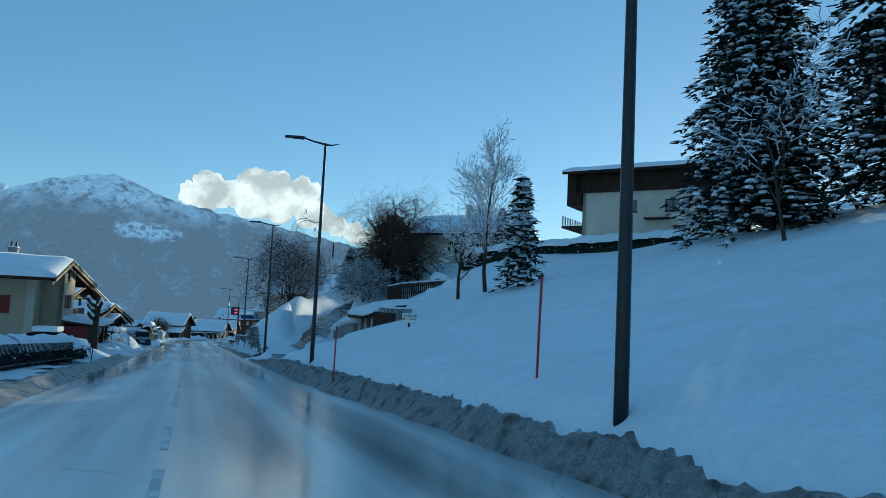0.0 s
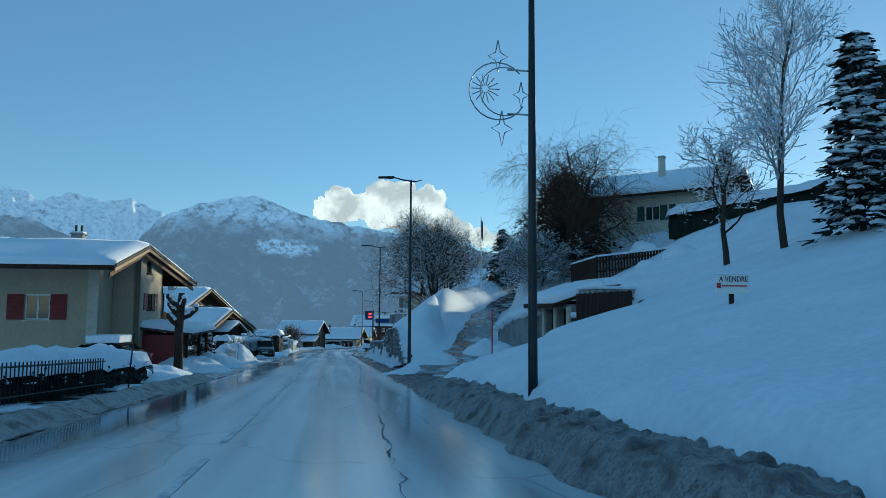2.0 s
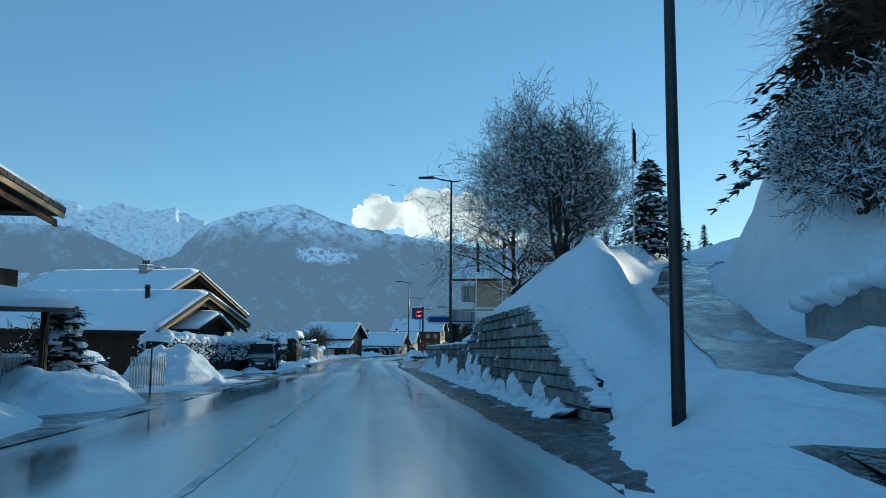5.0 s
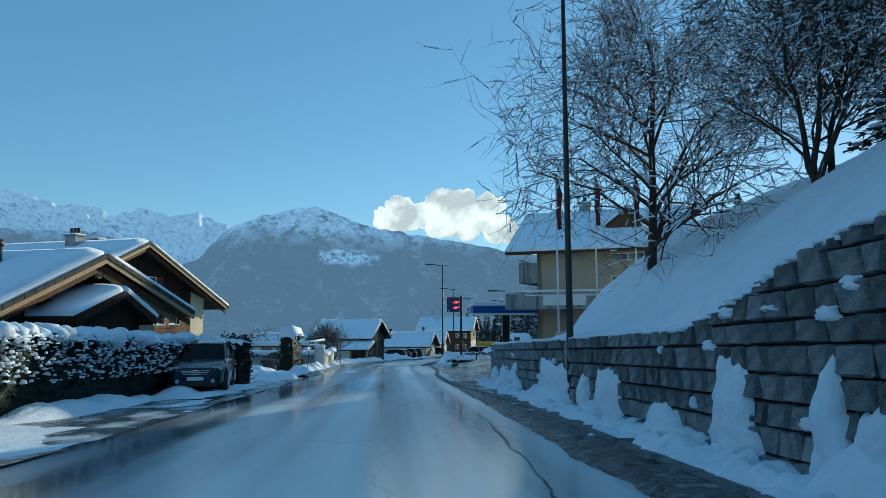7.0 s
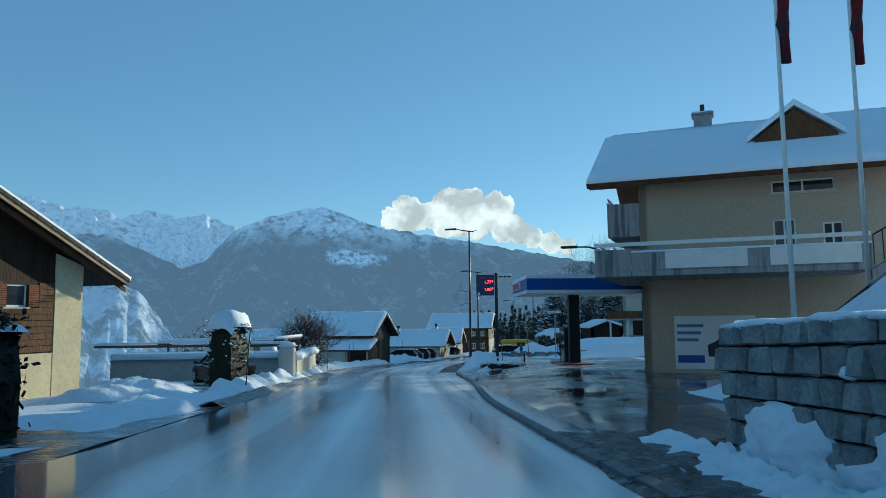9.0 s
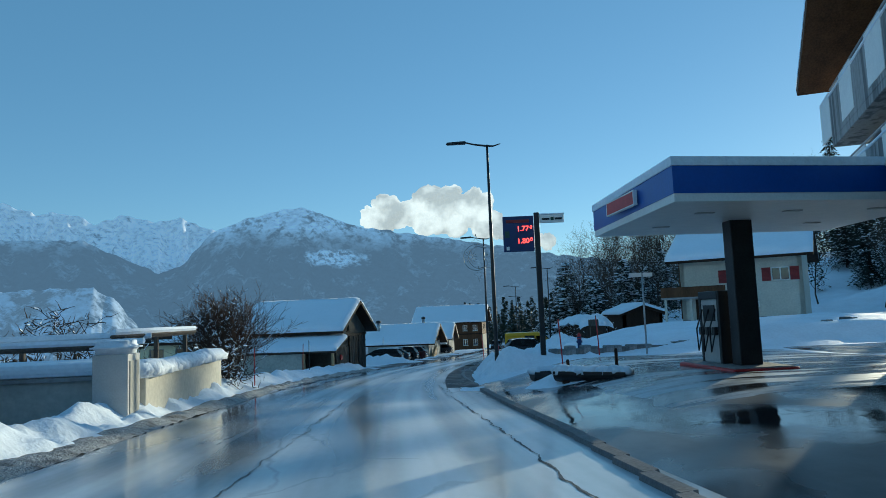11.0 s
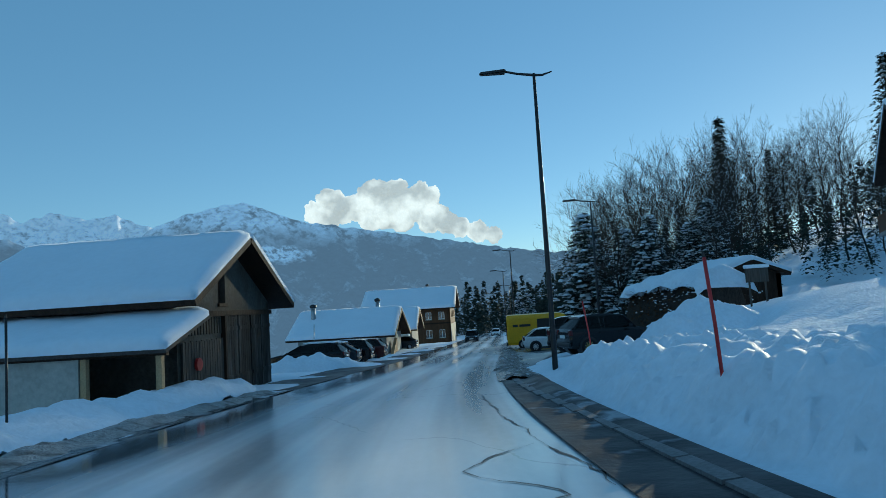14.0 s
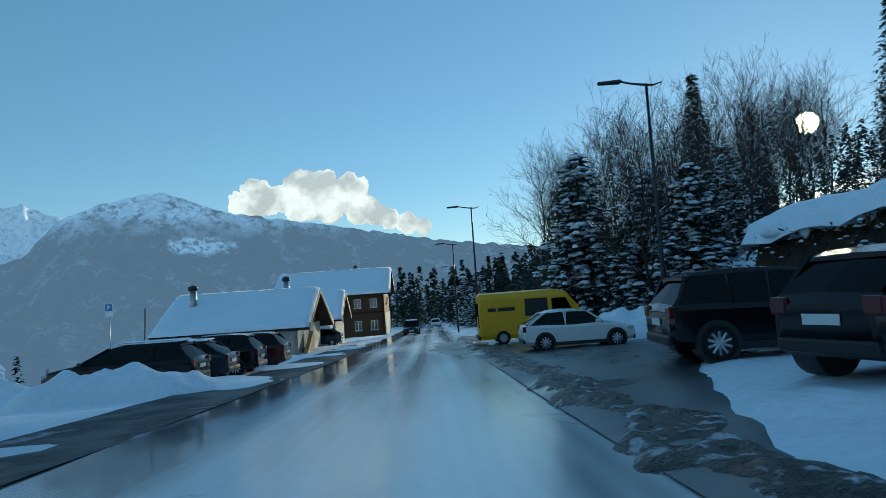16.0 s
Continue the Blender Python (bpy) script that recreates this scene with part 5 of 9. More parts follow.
def conifer(name, seed, height, radius, label, snow=0.5, base=0.08, density=1.0, droop=0.35, needle=None, dome=0.85, pad=1.0):
    """A spruce: whorls of drooping boughs with needle sprays, and snow on the boughs."""
    rng = random.Random(seed)
    needle = needle or NEEDLE
    stem, leaf, white = ([], []), ([], []), ([], [])
    pole = ([], [])
    chain(pole[0], pole[1], [Vector((0, 0, -0.4)), Vector((0, 0, height * 0.5)), Vector((0, 0, height))], [height * 0.017, height * 0.010, 0.012], 7)
    z = height * base
    while z < height * 0.985:
        f = 1 - (z - height * base) / (height * (1 - base))
        reach = radius * (f ** dome) * rng.uniform(0.82, 1.1) + 0.12
        n = max(4, int((5 + 4 * f) * density))
        a0 = rng.uniform(0, 6.28)
        for k in range(n):
            a = a0 + 2 * math.pi * k / n + rng.uniform(-0.25, 0.25)
            L = reach * rng.uniform(0.72, 1.12)
            d = Vector((math.cos(a), math.sin(a), 0))
            segs = max(3, int(L / 0.32))
            zb = z + rng.uniform(-0.28, 0.28)
            prev = Vector((0, 0, zb))
            for s in range(1, segs + 1):
                t = s / segs
                p = Vector((0, 0, zb)) + d * (L * t) + Vector((0, 0, L * (0.22 * t - (droop + 0.25) * t * t)))
                if s == 1 or s % 2 == 0:
                    tube(stem[0], stem[1], prev, p, 0.02 * (1.2 - t) + 0.006, 0.018 * (1.1 - t) + 0.004, 3)
                    prev = p
                w = (0.20 + 0.34 * L * (1 - t) * 0.5) * rng.uniform(0.7, 1.25)
                side = Vector((-d.y, d.x, 0))
                for m in range(5):
                    o = side * (w * rng.uniform(-1, 1)) + d * rng.uniform(-0.12, 0.2)
                    q = p + o * 0.35 + Vector((0, 0, rng.uniform(-0.06, 0.04)))
                    tip = q + o * 0.9 + d * rng.uniform(0.05, 0.3) + Vector((0, 0, -abs(rng.gauss(0.07, 0.07))))
                    wd = (tip - q).cross(Vector((rng.uniform(-0.4, 0.4), rng.uniform(-0.4, 0.4), 1))).normalized() * rng.uniform(0.05, 0.10)
                    kk = len(leaf[0])
                    leaf[0].extend([q - wd, q + wd, tip + wd * 0.5, tip - wd * 0.5])
                    leaf[1].append((kk, kk + 1, kk + 2, kk + 3))
                if rng.random() < snow:
                    blob(white[0], white[1], p + Vector((0, 0, 0.04)) + side * rng.uniform(-0.1, 0.1), pad * rng.uniform(0.10, 0.30), pad * rng.uniform(0.10, 0.30), pad * rng.uniform(0.05, 0.14), rng, 6)
        z += height * 0.009 + 0.13 + 0.08 * f
    ob = new(name)
    tagged(ob, label, "tree")
    part_data("trunk", pole[0], pole[1], BARK, ob)
    tagged(part_data("bough_wood", stem[0], stem[1], BARK, ob), kind="stuff")
    tagged(part_data("crown", leaf[0], leaf[1], needle, ob), kind="stuff")
    if white[0]:
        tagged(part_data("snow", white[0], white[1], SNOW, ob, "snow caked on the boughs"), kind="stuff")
    return ob


def stand(ob, x, y, z=None, yaw=0.0, sc=1.0):
    ob.matrix_world = pose(x, y, (H(x, y) if z is None else z) - 0.05, 0, 0, yaw) @ Matrix.Scale(sc, 4)
    return ob


def again(ob, x, y, yaw, sc, z=None):
    c = copy_thing(ob, pose(x, y, (H(x, y) if z is None else z) - 0.05, 0, 0, yaw))
    c.scale = (sc, sc, sc)
    return c


def puff(verts, faces, c, r, drop, seed):
    """A soft cushion of snow, rounded above and sagging over the edge it lies on."""
    k, n, rings = len(verts), 12, 7
    for q in range(rings):
        th = math.pi * (q + 0.5) / rings
        for p in range(n):
            a = 2 * math.pi * p / n
            d = Vector((math.sin(th) * math.cos(a), math.sin(th) * math.sin(a), math.cos(th)))
            g = 1 + 0.28 * noise.noise(d * 1.4 + Vector((seed, 0, 0))) + 0.12 * noise.noise(d * 3.5 + Vector((0, seed, 0)))
            verts.append(c + Vector((d.x * r * g, d.y * r * g, d.z * g * (r * 0.72 if d.z > 0 else drop))))
    for q in range(rings - 1):
        for p in range(n):
            a, b = k + q * n + p, k + q * n + (p + 1) % n
            faces.append((a, a + n, b + n, b))
    faces.append(tuple(k + p for p in range(n)))
    faces.append(tuple(k + (rings - 1) * n + p for p in reversed(range(n))))


def hedge(name, pts, width, height, label, leaves=None, cap=0.25, seed=1, patches=0.5, dens=1.0, wob=1.0, puffs=0.0):
    """A clipped hedge along pts (x, y, ground z): twiggy core, many small leaves, a lumpy cap of snow and snow caught on its sides."""
    rng = random.Random(seed)
    leaves = leaves or HEDGE
    ob = new(name)
    tagged(ob, label, "hedge")
    core, leaf, white = ([], []), ([], []), ([], [])
    total = 0
    rows = []
    for (x0, y0, z0), (x1, y1, z1) in zip(pts, pts[1:]):
        L = math.hypot(x1 - x0, y1 - y0)
        n = max(1, int(L / 0.5))
        for k in range(n + 1):
            t = k / n
            rows.append((Vector((x0 + (x1 - x0) * t, y0 + (y1 - y0) * t, z0 + (z1 - z0) * t)), Vector((-(y1 - y0) / L, (x1 - x0) / L, 0)), total + L * t))
        total += L
    # core
    for c, nrm, s in rows:
        w = width * (0.42 + 0.06 * wob * noise.noise(Vector((s * 0.8, seed, 0))))
        h = height * (0.94 + 0.07 * wob * noise.noise(Vector((s * 0.6, seed, 5))))
        for a, b in ((-w, -0.3), (-w * 1.05, h * 0.55), (-w * 0.8, h), (w * 0.8, h), (w * 1.05, h * 0.55), (w, -0.3)):
            core[0].append(c + nrm * a + Vector((0, 0, b)))
    m = len(rows)
    for k in range(m - 1):
        for j in range(5):
            a = k * 6 + j
            core[1].append((a, a + 1, a + 7, a + 6))
    core[1].append(tuple(range(6)))
    core[1].append(tuple(reversed(range((m - 1) * 6, m * 6))))
    # leaves over the surface
    for k in range(int(total * (2 * height + width) * 34 * dens)):
        i = rng.randrange(m - 1)
        c, nrm, s = rows[i]
        c = c.lerp(rows[i + 1][0], rng.random())
        f = rng.uniform(0, 2 * height + width)
        if f < height:
            p = c - nrm * (width / 2) + Vector((0, 0, f))
        elif f < 2 * height:
            p = c + nrm * (width / 2) + Vector((0, 0, f - height))
        else:
            p = c + nrm * (f - 2 * height - width / 2) + Vector((0, 0, height * (0.9 if cap > 0.1 else 1.0) - (0.1 if cap > 0.1 else 0)))
        p = p + Vector((rng.gauss(0, 0.09), rng.gauss(0, 0.09), -abs(rng.gauss(0, 0.07)) if cap > 0.1 else rng.gauss(0, 0.07)))
        a, b = Vector((rng.gauss(0, 1), rng.gauss(0, 1), rng.gauss(0, 1))).normalized(), Vector((rng.gauss(0, 1), rng.gauss(0, 1), rng.gauss(0, 1))).normalized()
        r = rng.uniform(0.05, 0.11)
        kk = len(leaf[0])
        leaf[0].extend([p - a * r, p + b * r * 0.6, p + a * r, p - b * r * 0.6])
        leaf[1].append((kk, kk + 1, kk + 2, kk + 3))
    part_data("core", core[0], core[1], BARK if leaves is HEDGE_B else leaves, ob)
    tagged(part_data("foliage", leaf[0], leaf[1], leaves, ob), kind="stuff")
    # snow cap
    nw = 9
    first, last = rows[0], rows[-1]
    out = Vector((first[1].y, -first[1].x, 0)) * -0.22, Vector((last[1].y, -last[1].x, 0)) * 0.22
    ends = [(first[0] + out[0] - Vector((0, 0, 0.4 * cap + 0.15)), first[1], first[2]), *rows, (last[0] + out[1] - Vector((0, 0, 0.4 * cap + 0.15)), last[1], last[2])]
    for i, (c, nrm, s) in enumerate(ends):
        for j in range(nw):
            t = j / (nw - 1) * 2 - 1
            lump = noise.noise(Vector((s * 1.3, t * 1.2, seed))) * 0.45 + noise.noise(Vector((s * 3.1, t * 2.1, seed + 3))) * 0.25
            lump += (0.55 * abs(noise.noise(Vector((s * 2.6, t * 1.5, seed + 6)))) - 0.15) * min(wob, 1.0) * (0.3 if wob > 1 else 1.0)
            h = cap * (1 + lump) * (1 - abs(t) ** 4) * (0.3 if i in (0, m + 1) else 1)
            edge = -0.12 * abs(t) ** 6 * (1 + 2.5 * max(0, noise.noise(Vector((s * 2.2, t, seed + 8)))))
            white[0].append(c + nrm * (t * width * 0.57 * (1 + 0.12 * lump)) + Vector((0, 0, height * (0.98 + 0.07 * wob * noise.noise(Vector((s * 0.6, seed, 5)))) + h + edge)))
    for k in range(m + 1):
        for j in range(nw - 1):
            a = k * nw + j
            white[1].append((a, a + nw, a + nw + 1, a + 1))
    for k in range(int(total * height * 30 * patches)):
        i = rng.randrange(m)
        c, nrm, s = rows[i]
        sg = rng.choice((-1, 1))
        blob(white[0], white[1], c + nrm * (sg * width * rng.uniform(0.42, 0.56)) + Vector((rng.gauss(0, 0.15), rng.gauss(0, 0.15), height * rng.uniform(0.25, 1.0) ** 0.7)), rng.uniform(0.02, 0.07), rng.uniform(0.02, 0.10), rng.uniform(0.015, 0.06), rng, 7)
    for k in range(int(total * puffs)):
        i = rng.randrange(m - 1)
        c, nrm, s = rows[i]
        c = c.lerp(rows[i + 1][0], rng.random())
        puff(white[0], white[1], c + nrm * (width * rng.uniform(-0.5, 0.5)) + Vector((0, 0, height * 0.99 + rng.uniform(-0.06, 0.06))), rng.uniform(0.15, 0.34), rng.uniform(0.12, 0.34), k * 1.7)
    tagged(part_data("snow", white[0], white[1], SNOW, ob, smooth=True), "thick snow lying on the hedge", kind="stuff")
    return ob


# trees on the meadow slope
birch = stand(bare_tree("birch", 11, 11.4, 0.13, 0.55, 4, "slender birch with frosted twigs on the snowy slope", BARK, TWIG_F, 0.4, 0.0, 0.3, (24, 7, 5, 3), up=0.8, ratio=0.42, crook=0.08), 15.3, 36.6, yaw=20)
tree = stand(bare_tree("apple_tree", 12, 6.4, 0.12, 0.75, 4, "bare fruit tree with dark branches beside the birch", BARK, TWIG, 0.35, 0.0, 0.3, (10, 6, 5, 3), ratio=0.75), 14.3, 38.4, yaw=80)
spruce_small = stand(conifer("spruce", 21, 6.3, 1.25, "young spruce dusted with snow on the slope", 0.5), 16.4, 34.5)
spruce_big = stand(conifer("spruce", 22, 17.5, 3.3, "tall dark spruce with snow on its boughs", 0.36, 0.04, 1.6), 22.9, 23.2)
again(spruce_big, 24.9, 18.4, 130, 1.1)
stand(bare_tree("shrub_tree", 13, 7.5, 0.08, 0.7, 4, "thin bare tree between the tall spruces", BARK, TWIG, 0.3, 0.0, 0.2, (7, 5, 4, 3)), 19.3, 18.8, yaw=40)
# hidden spruce, added to keep stray sun off the meadow
again(spruce_big, 26.6, 28.6, 75, 1.15)
again(spruce_small, 24.4, 54.8, 70, 0.72)

# willow and dark evergreen above the garage
willow = stand(bare_tree("willow", 31, 9.0, 0.26, 1.05, 4, "weeping willow with long bare hanging twigs", BARK, TWIG_R, 0.0, 0.55, 0.22, (11, 8, 8, 4), stems=2, up=0.45, ratio=1.1), 15.9, 58.6, yaw=10, sc=1.08)
cedar = stand(conifer("cedar", 32, 5.9, 4.1, "broad dark evergreen beneath the willow", 0.03, 0.04, 1.6, 0.3, dome=0.42), 16.3, 61.9)
stand(bare_tree("snowy_shrub", 33, 5.4, 0.10, 0.85, 4, "dense rounded shrub thickly covered with snow", BARK, TWIG, 0.42, 0.0, 0.08, (12, 8, 6, 4), stems=5, thin=0.012), 13.3, 58.6, sc=0.66)

# trees on the bank above the stone wall
bank_tree = stand(bare_tree("maple", 41, 6.2, 0.10, 0.8, 5, "large bare tree with several trunks on the snowy bank", BARK, TWIG, 0.18, 0.0, 0.2, (7, 6, 5, 4, 3), stems=4, thin=0.008), 8.5, 69.8, 4.95, 30, 1.04)
stand(bare_tree("larch", 42, 8.8, 0.14, 0.95, 4, "bare larch with level branches on the snowy bank", BARK, TWIG_R, 0.2, 0.0, 0.06, (24, 9, 6, 3), up=0.02, thin=0.008, ratio=0.85), 9.2, 83.1, 3.6, 0, 1.17)
again(bank_tree, 10.6, 75.9, 140, 0.9, 5.05)
stand(conifer("pine", 44, 5.4, 1.9, "broad young pine on the snowy bank", 0.3, 0.06, 1.3, 0.25), 16.5, 80.0)

# orchard trees and bushes on the valley side
orchard = stand(bare_tree("fruit_tree", 51, 3.9, 0.13, 0.95, 4, "gnarled bare fruit tree with snow on its limbs", BARK, TWIG, 0.22, 0.0, 0.3, (6, 5, 4, 3), up=0.1, crook=0.3, thin=0.017), -9.8, 126.0, yaw=15, sc=1.3)
again(orchard, -12.6, 131.0, 120, 1.35)
again(orchard, -7.6, 127.5, 250, 1.15)
again(orchard, -10.3, 64.5, 200, 0.85)
bush = stand(bare_tree("bush", 52, 4.0, 0.035, 0.42, 4, "tall dense bare bush behind the roadside snow", TWIG_R, TWIG_R, 0.04, 0.0, 0.1, (6, 5, 4, 3), stems=13, up=0.7, thin=0.008), -5.8, 129.8, sc=1.0)
stand(conifer("small_spruce", 53, 2.5, 0.75, "knee-high garden spruce heaped with snow", 0.7), -7.4, 61.5)

# wooded hill behind the car park
con2 = stand(conifer("snowy_spruce", 61, 11.6, 4.2, "broad spruce thickly caked with snow", 0.26, 0.03, 1.15, 0.6, dome=0.6, pad=1.5), 24.6, 187.8)
again(con2, 26.0, 182.6, 100, 0.8)
again(con2, 24.8, 176.5, 220, 0.7)
wood_tree = stand(bare_tree("ash_tree", 62, 13.0, 0.11, 0.6, 4, "tall bare tree against the sky on the wooded hill", BARK, TWIG, 0.05, 0.0, 0.25, (15, 6, 4, 3), up=1.1, thin=0.008, ratio=0.62), 24.3, 178.5)


def crest(az):
    """Height angle of the wood's skyline over the bend, by compass direction from it."""
    marks = ((16, 7.5), (20, 9.5), (24, 10.9), (28, 12.8), (32, 13.3), (35, 12.9), (38, 13.6), (44, 15.0), (60, 16.0))
    if az <= marks[0][0]:
        return marks[0][1]
    for (p, e), (q, f) in zip(marks, marks[1:]):
        if az <= q:
            return e + (f - e) * (az - p) / (q - p)
    return marks[-1][1]


def tall_as(x, y, height, most):
    """The scale at which a tree of that height reaches the skyline and no higher."""
    dx, dy = x - 1.8, y - 128.8
    top = -1.4 + math.hypot(dx, dy) * math.tan(radians(crest(math.degrees(math.atan2(dx, dy)))))
    return max(0.25, min(most, (top - H(x, y)) / height))


wood_spruce = stand(conifer("wood_spruce", 63, 17.0, 3.3, "dark spruce lightly frosted on the wooded hill", 0.10, 0.05, 1.2, 0.45, dome=0.95, pad=1.1), 67.5, 233.9)
wood_spruce.scale = [tall_as(67.5, 233.9, 17.0, 1.7)] * 3
rng = random.Random(77)
for k in range(26):
    az, d = radians(21 + 19.5 * (k + rng.uniform(-0.3, 0.3)) / 26), rng.uniform(84, 132)
    wx, wy = 1.8 + d * math.sin(az), 128.8 + d * math.cos(az)
    again(wood_tree, wx, wy, rng.uniform(0, 360), tall_as(wx, wy, 13.0, 1.9) * rng.uniform(0.82, 1.0))
# those from (58, 180) to (60, 173) are added to shade the slope
for wx, wy, ws in ((64.0, 229.0, 0.9), (70.5, 226.0, 0.75), (78.0, 210.0, 1.1), (72, 196, 0.8), (80, 200, 0.9), (64, 178, 0.9), (58, 180, 0.7), (55, 172, 0.75), (67, 181, 0.85), (60, 173, 0.85), (48, 214, 0.55), (42, 206, 0.5), (54, 206, 0.5)):
    again(wood_spruce, wx, wy, wx * 17, tall_as(wx, wy, 17.0, 1.7) * ws)
for k in range(16):
    az, d = radians(23 + 24 * (k + rng.uniform(-0.3, 0.3)) / 16), rng.uniform(52, 84)
    wx, wy = 1.8 + d * math.sin(az), 128.8 + d * math.cos(az)
    again(wood_tree, wx, wy, rng.uniform(0, 360), tall_as(wx, wy, 13.0, 1.2) * rng.uniform(0.55, 0.8))
for k in range(6):
    wx, wy = rng.uniform(26, 40), rng.uniform(188, 262)
    again(con2, wx, wy, rng.uniform(0, 360), tall_as(wx, wy, 11.6, 0.9) * rng.uniform(0.7, 0.95))
for wx, wy in ((41, 152), (44, 165), (40, 170)):
    again(wood_tree, wx, wy, wx * 31, tall_as(wx, wy, 13.0, 0.75))
# spruces added to keep the low sun off the forecourt
for wx, wy, ws in ((46.0, 152.0, 0.6), (48.0, 143.0, 0.8), (56.0, 150.0, 0.95), (44.0, 135.0, 0.8), (52.0, 138.0, 0.9)):
    again(spruce_big, wx, wy, wx * 23, min(ws, tall_as(wx, wy, 17.5, ws)))


def far_wood(name, x0, x1, y0, y1, n, hmin, hmax, seed, label):
    """Many small trees far off, as one mass."""
    rng = random.Random(seed)
    leaf = ([], [])
    for k in range(n):
        x, y = rng.uniform(x0, x1), rng.uniform(y0, y1)
        z, h = H(x, y), rng.uniform(hmin, hmax)
        w = h * rng.uniform(0.14, 0.22)
        for j in range(90):
            t = rng.random() ** 0.8
            a = rng.uniform(0, 6.28)
            r = w * (1 - t) * rng.uniform(0.5, 1.1) + 0.1
            p = Vector((x + math.cos(a) * r, y + math.sin(a) * r, z + h * (0.06 + 0.94 * t)))
            s = h * 0.035 * rng.uniform(0.7, 1.5)
            q = Vector((math.cos(a), math.sin(a), -0.5)) * s
            sd = Vector((-math.sin(a), math.cos(a), rng.uniform(-0.3, 0.3))) * s * 0.8
            kk = len(leaf[0])
            leaf[0].extend([p - q * 0.5 - sd, p - q * 0.5 + sd, p + q + sd * 0.3, p + q - sd * 0.3])
            leaf[1].append((kk, kk + 1, kk + 2, kk + 3))
    ob = new(name, mesh_of(name, [tuple(v) for v in leaf[0]], leaf[1], NEEDLE))
    return tagged(ob, label, "wood", kind="stuff")


far_wood("far_wood", 26, 110, 290, 420, 420, 8, 14, 5, "distant wood of dark conifers beyond the road")
far_wood("undergrowth", 30, 72, 168, 236, 330, 1.5, 4.5, 9, "dark brush and young conifers beneath the bare trees")
# hill_wood is raised and widened to block sun from the roadside below
far_wood("hill_wood", 70, 190, 110, 330, 260, 7, 12, 6, "dark wood covering the upper slope")
far_wood("valley_trees", -70, -14, 200, 300, 90, 2, 5, 8, "low trees and bushes below the village")

# ---- right side: slush, stakes, garage, stone wall ----
def slush_lift(u, y):
    x = cx(y) + u
    foot = 3.72 - 0.55 * step(8, 22, y)
    t = step(foot, foot + 0.5, u + 0.25 * noise.noise(Vector((0.3, y * 0.8, 2))))
    t *= 1 - 0.95 * step(34.0, 36.4, y)
    tail = 1 - step(4.3, 5.6, u)
    lumps = noise.fractal(Vector((x * 1.7, y * 1.7, 1)), 0.7, 2.1, 5) * 0.13 + abs(noise.noise(Vector((x * 5, y * 5, 9)))) * 0.13
    return -0.05 + 0.42 * t * (0.35 + 0.65 * tail) + lumps * t * (0.4 + 0.6 * tail) + 0.24 * step(4.2, 5.6, u) - 0.12 * step(5.2, 5.9, u) + (0.32 * max(0, u - 4.5))


tagged(new("snow_bank", strip("snow_bank", spaced(2.7, 5.9, 0.08) + [5.9], -8, 36.6, 0.09, SLUSH_BANK, slush_lift)),
       "ploughed bank of dirty grey snow along the road", "snow bank", kind="structure")


def flat_patch(name, x0, x1, y0, y1, material, label, lift=0.02, d=0.6, edge=0.0, kind="structure"):
    """A surfaced area following the ground, with a ragged edge."""
    xs, ys = spaced(x0, x1, d) + [x1], spaced(y0, y1, d) + [y1]
    verts, faces = [], []
    for y in ys:
        for x in xs:
            e = min(x - x0, x1 - x, y - y0, y1 - y)
            px, py = x, y
            if e < 0.01 and edge:
                px += edge * noise.noise(Vector((x * 0.9, y * 0.9, 3)))
                py += edge * noise.noise(Vector((x * 0.9, y * 0.9, 8)))
            sunk = 0.1 if e < 0.01 else 0.0
            verts.append((px, py, H(px, py) + lift - sunk + rough(px, py, px - cx(py)) * 0.9))
    w = len(xs)
    for j in range(len(ys) - 1):
        for i in range(w - 1):
            k = j * w + i
            faces.append((k, k + 1, k + w + 1, k + w))
    return tagged(new(name, mesh_of(name, verts, faces, material, smooth=True)), label, "ground", kind=kind)


# footpath and gutter: dark wet slush beside the ice
tagged(new("gutter", strip("gutter", spaced(3.1, 5.0, 0.2) + [5.0], 34, 93.0, 0.25, GUTTER, lambda u, y: -0.03 - 0.12 * step(90, 93, y) + 0.085 * step(3.2, 3.5, u + 0.10 * noise.noise(Vector((2.0, y * 0.5, 5))) + 0.05 * noise.noise(Vector((6.0, y * 2.6, 5)))) + 0.06 * noise.noise(Vector((u * 2.8, y * 2.2, 0))) * step(3.2, 3.6, u))),
       "wet gutter with thin dirty slush", "pavement", kind="structure")
tagged(new("footpath", strip("footpath", spaced(3.1, 4.6, 0.2) + [4.6], 122, 147.8, 0.5, WETPATH, lambda u, y: 0.012 - 0.25 * (1 - step(122, 123.4, y)) - 0.25 * step(4.2, 4.6, u) + 0.035 * step(130, 140, y) - 0.5 * step(4.3, 4.9, u) * (1 - step(130, 134, y)) - 0.3 * step(4.9, 5.3, u) + 0.06 * step(3.8, 3.95, u) + 0.03 * noise.noise(Vector((u, y * 0.7, 0))) * step(4.1, 4.6, u))),
       "wet asphalt footpath beside the kerb", "pavement", kind="structure")
tagged(new("shoulder", strip("shoulder", spaced(-8.4, -3.4, 0.25) + [-3.4], 17, 151, 0.6, WETSLUSH, lambda u, y: 0.012 + 0.03 * noise.noise(Vector((u * 1.4, y * 0.5, 0))))),
       "wet roadside pavement with thin slush", "pavement", kind="structure")
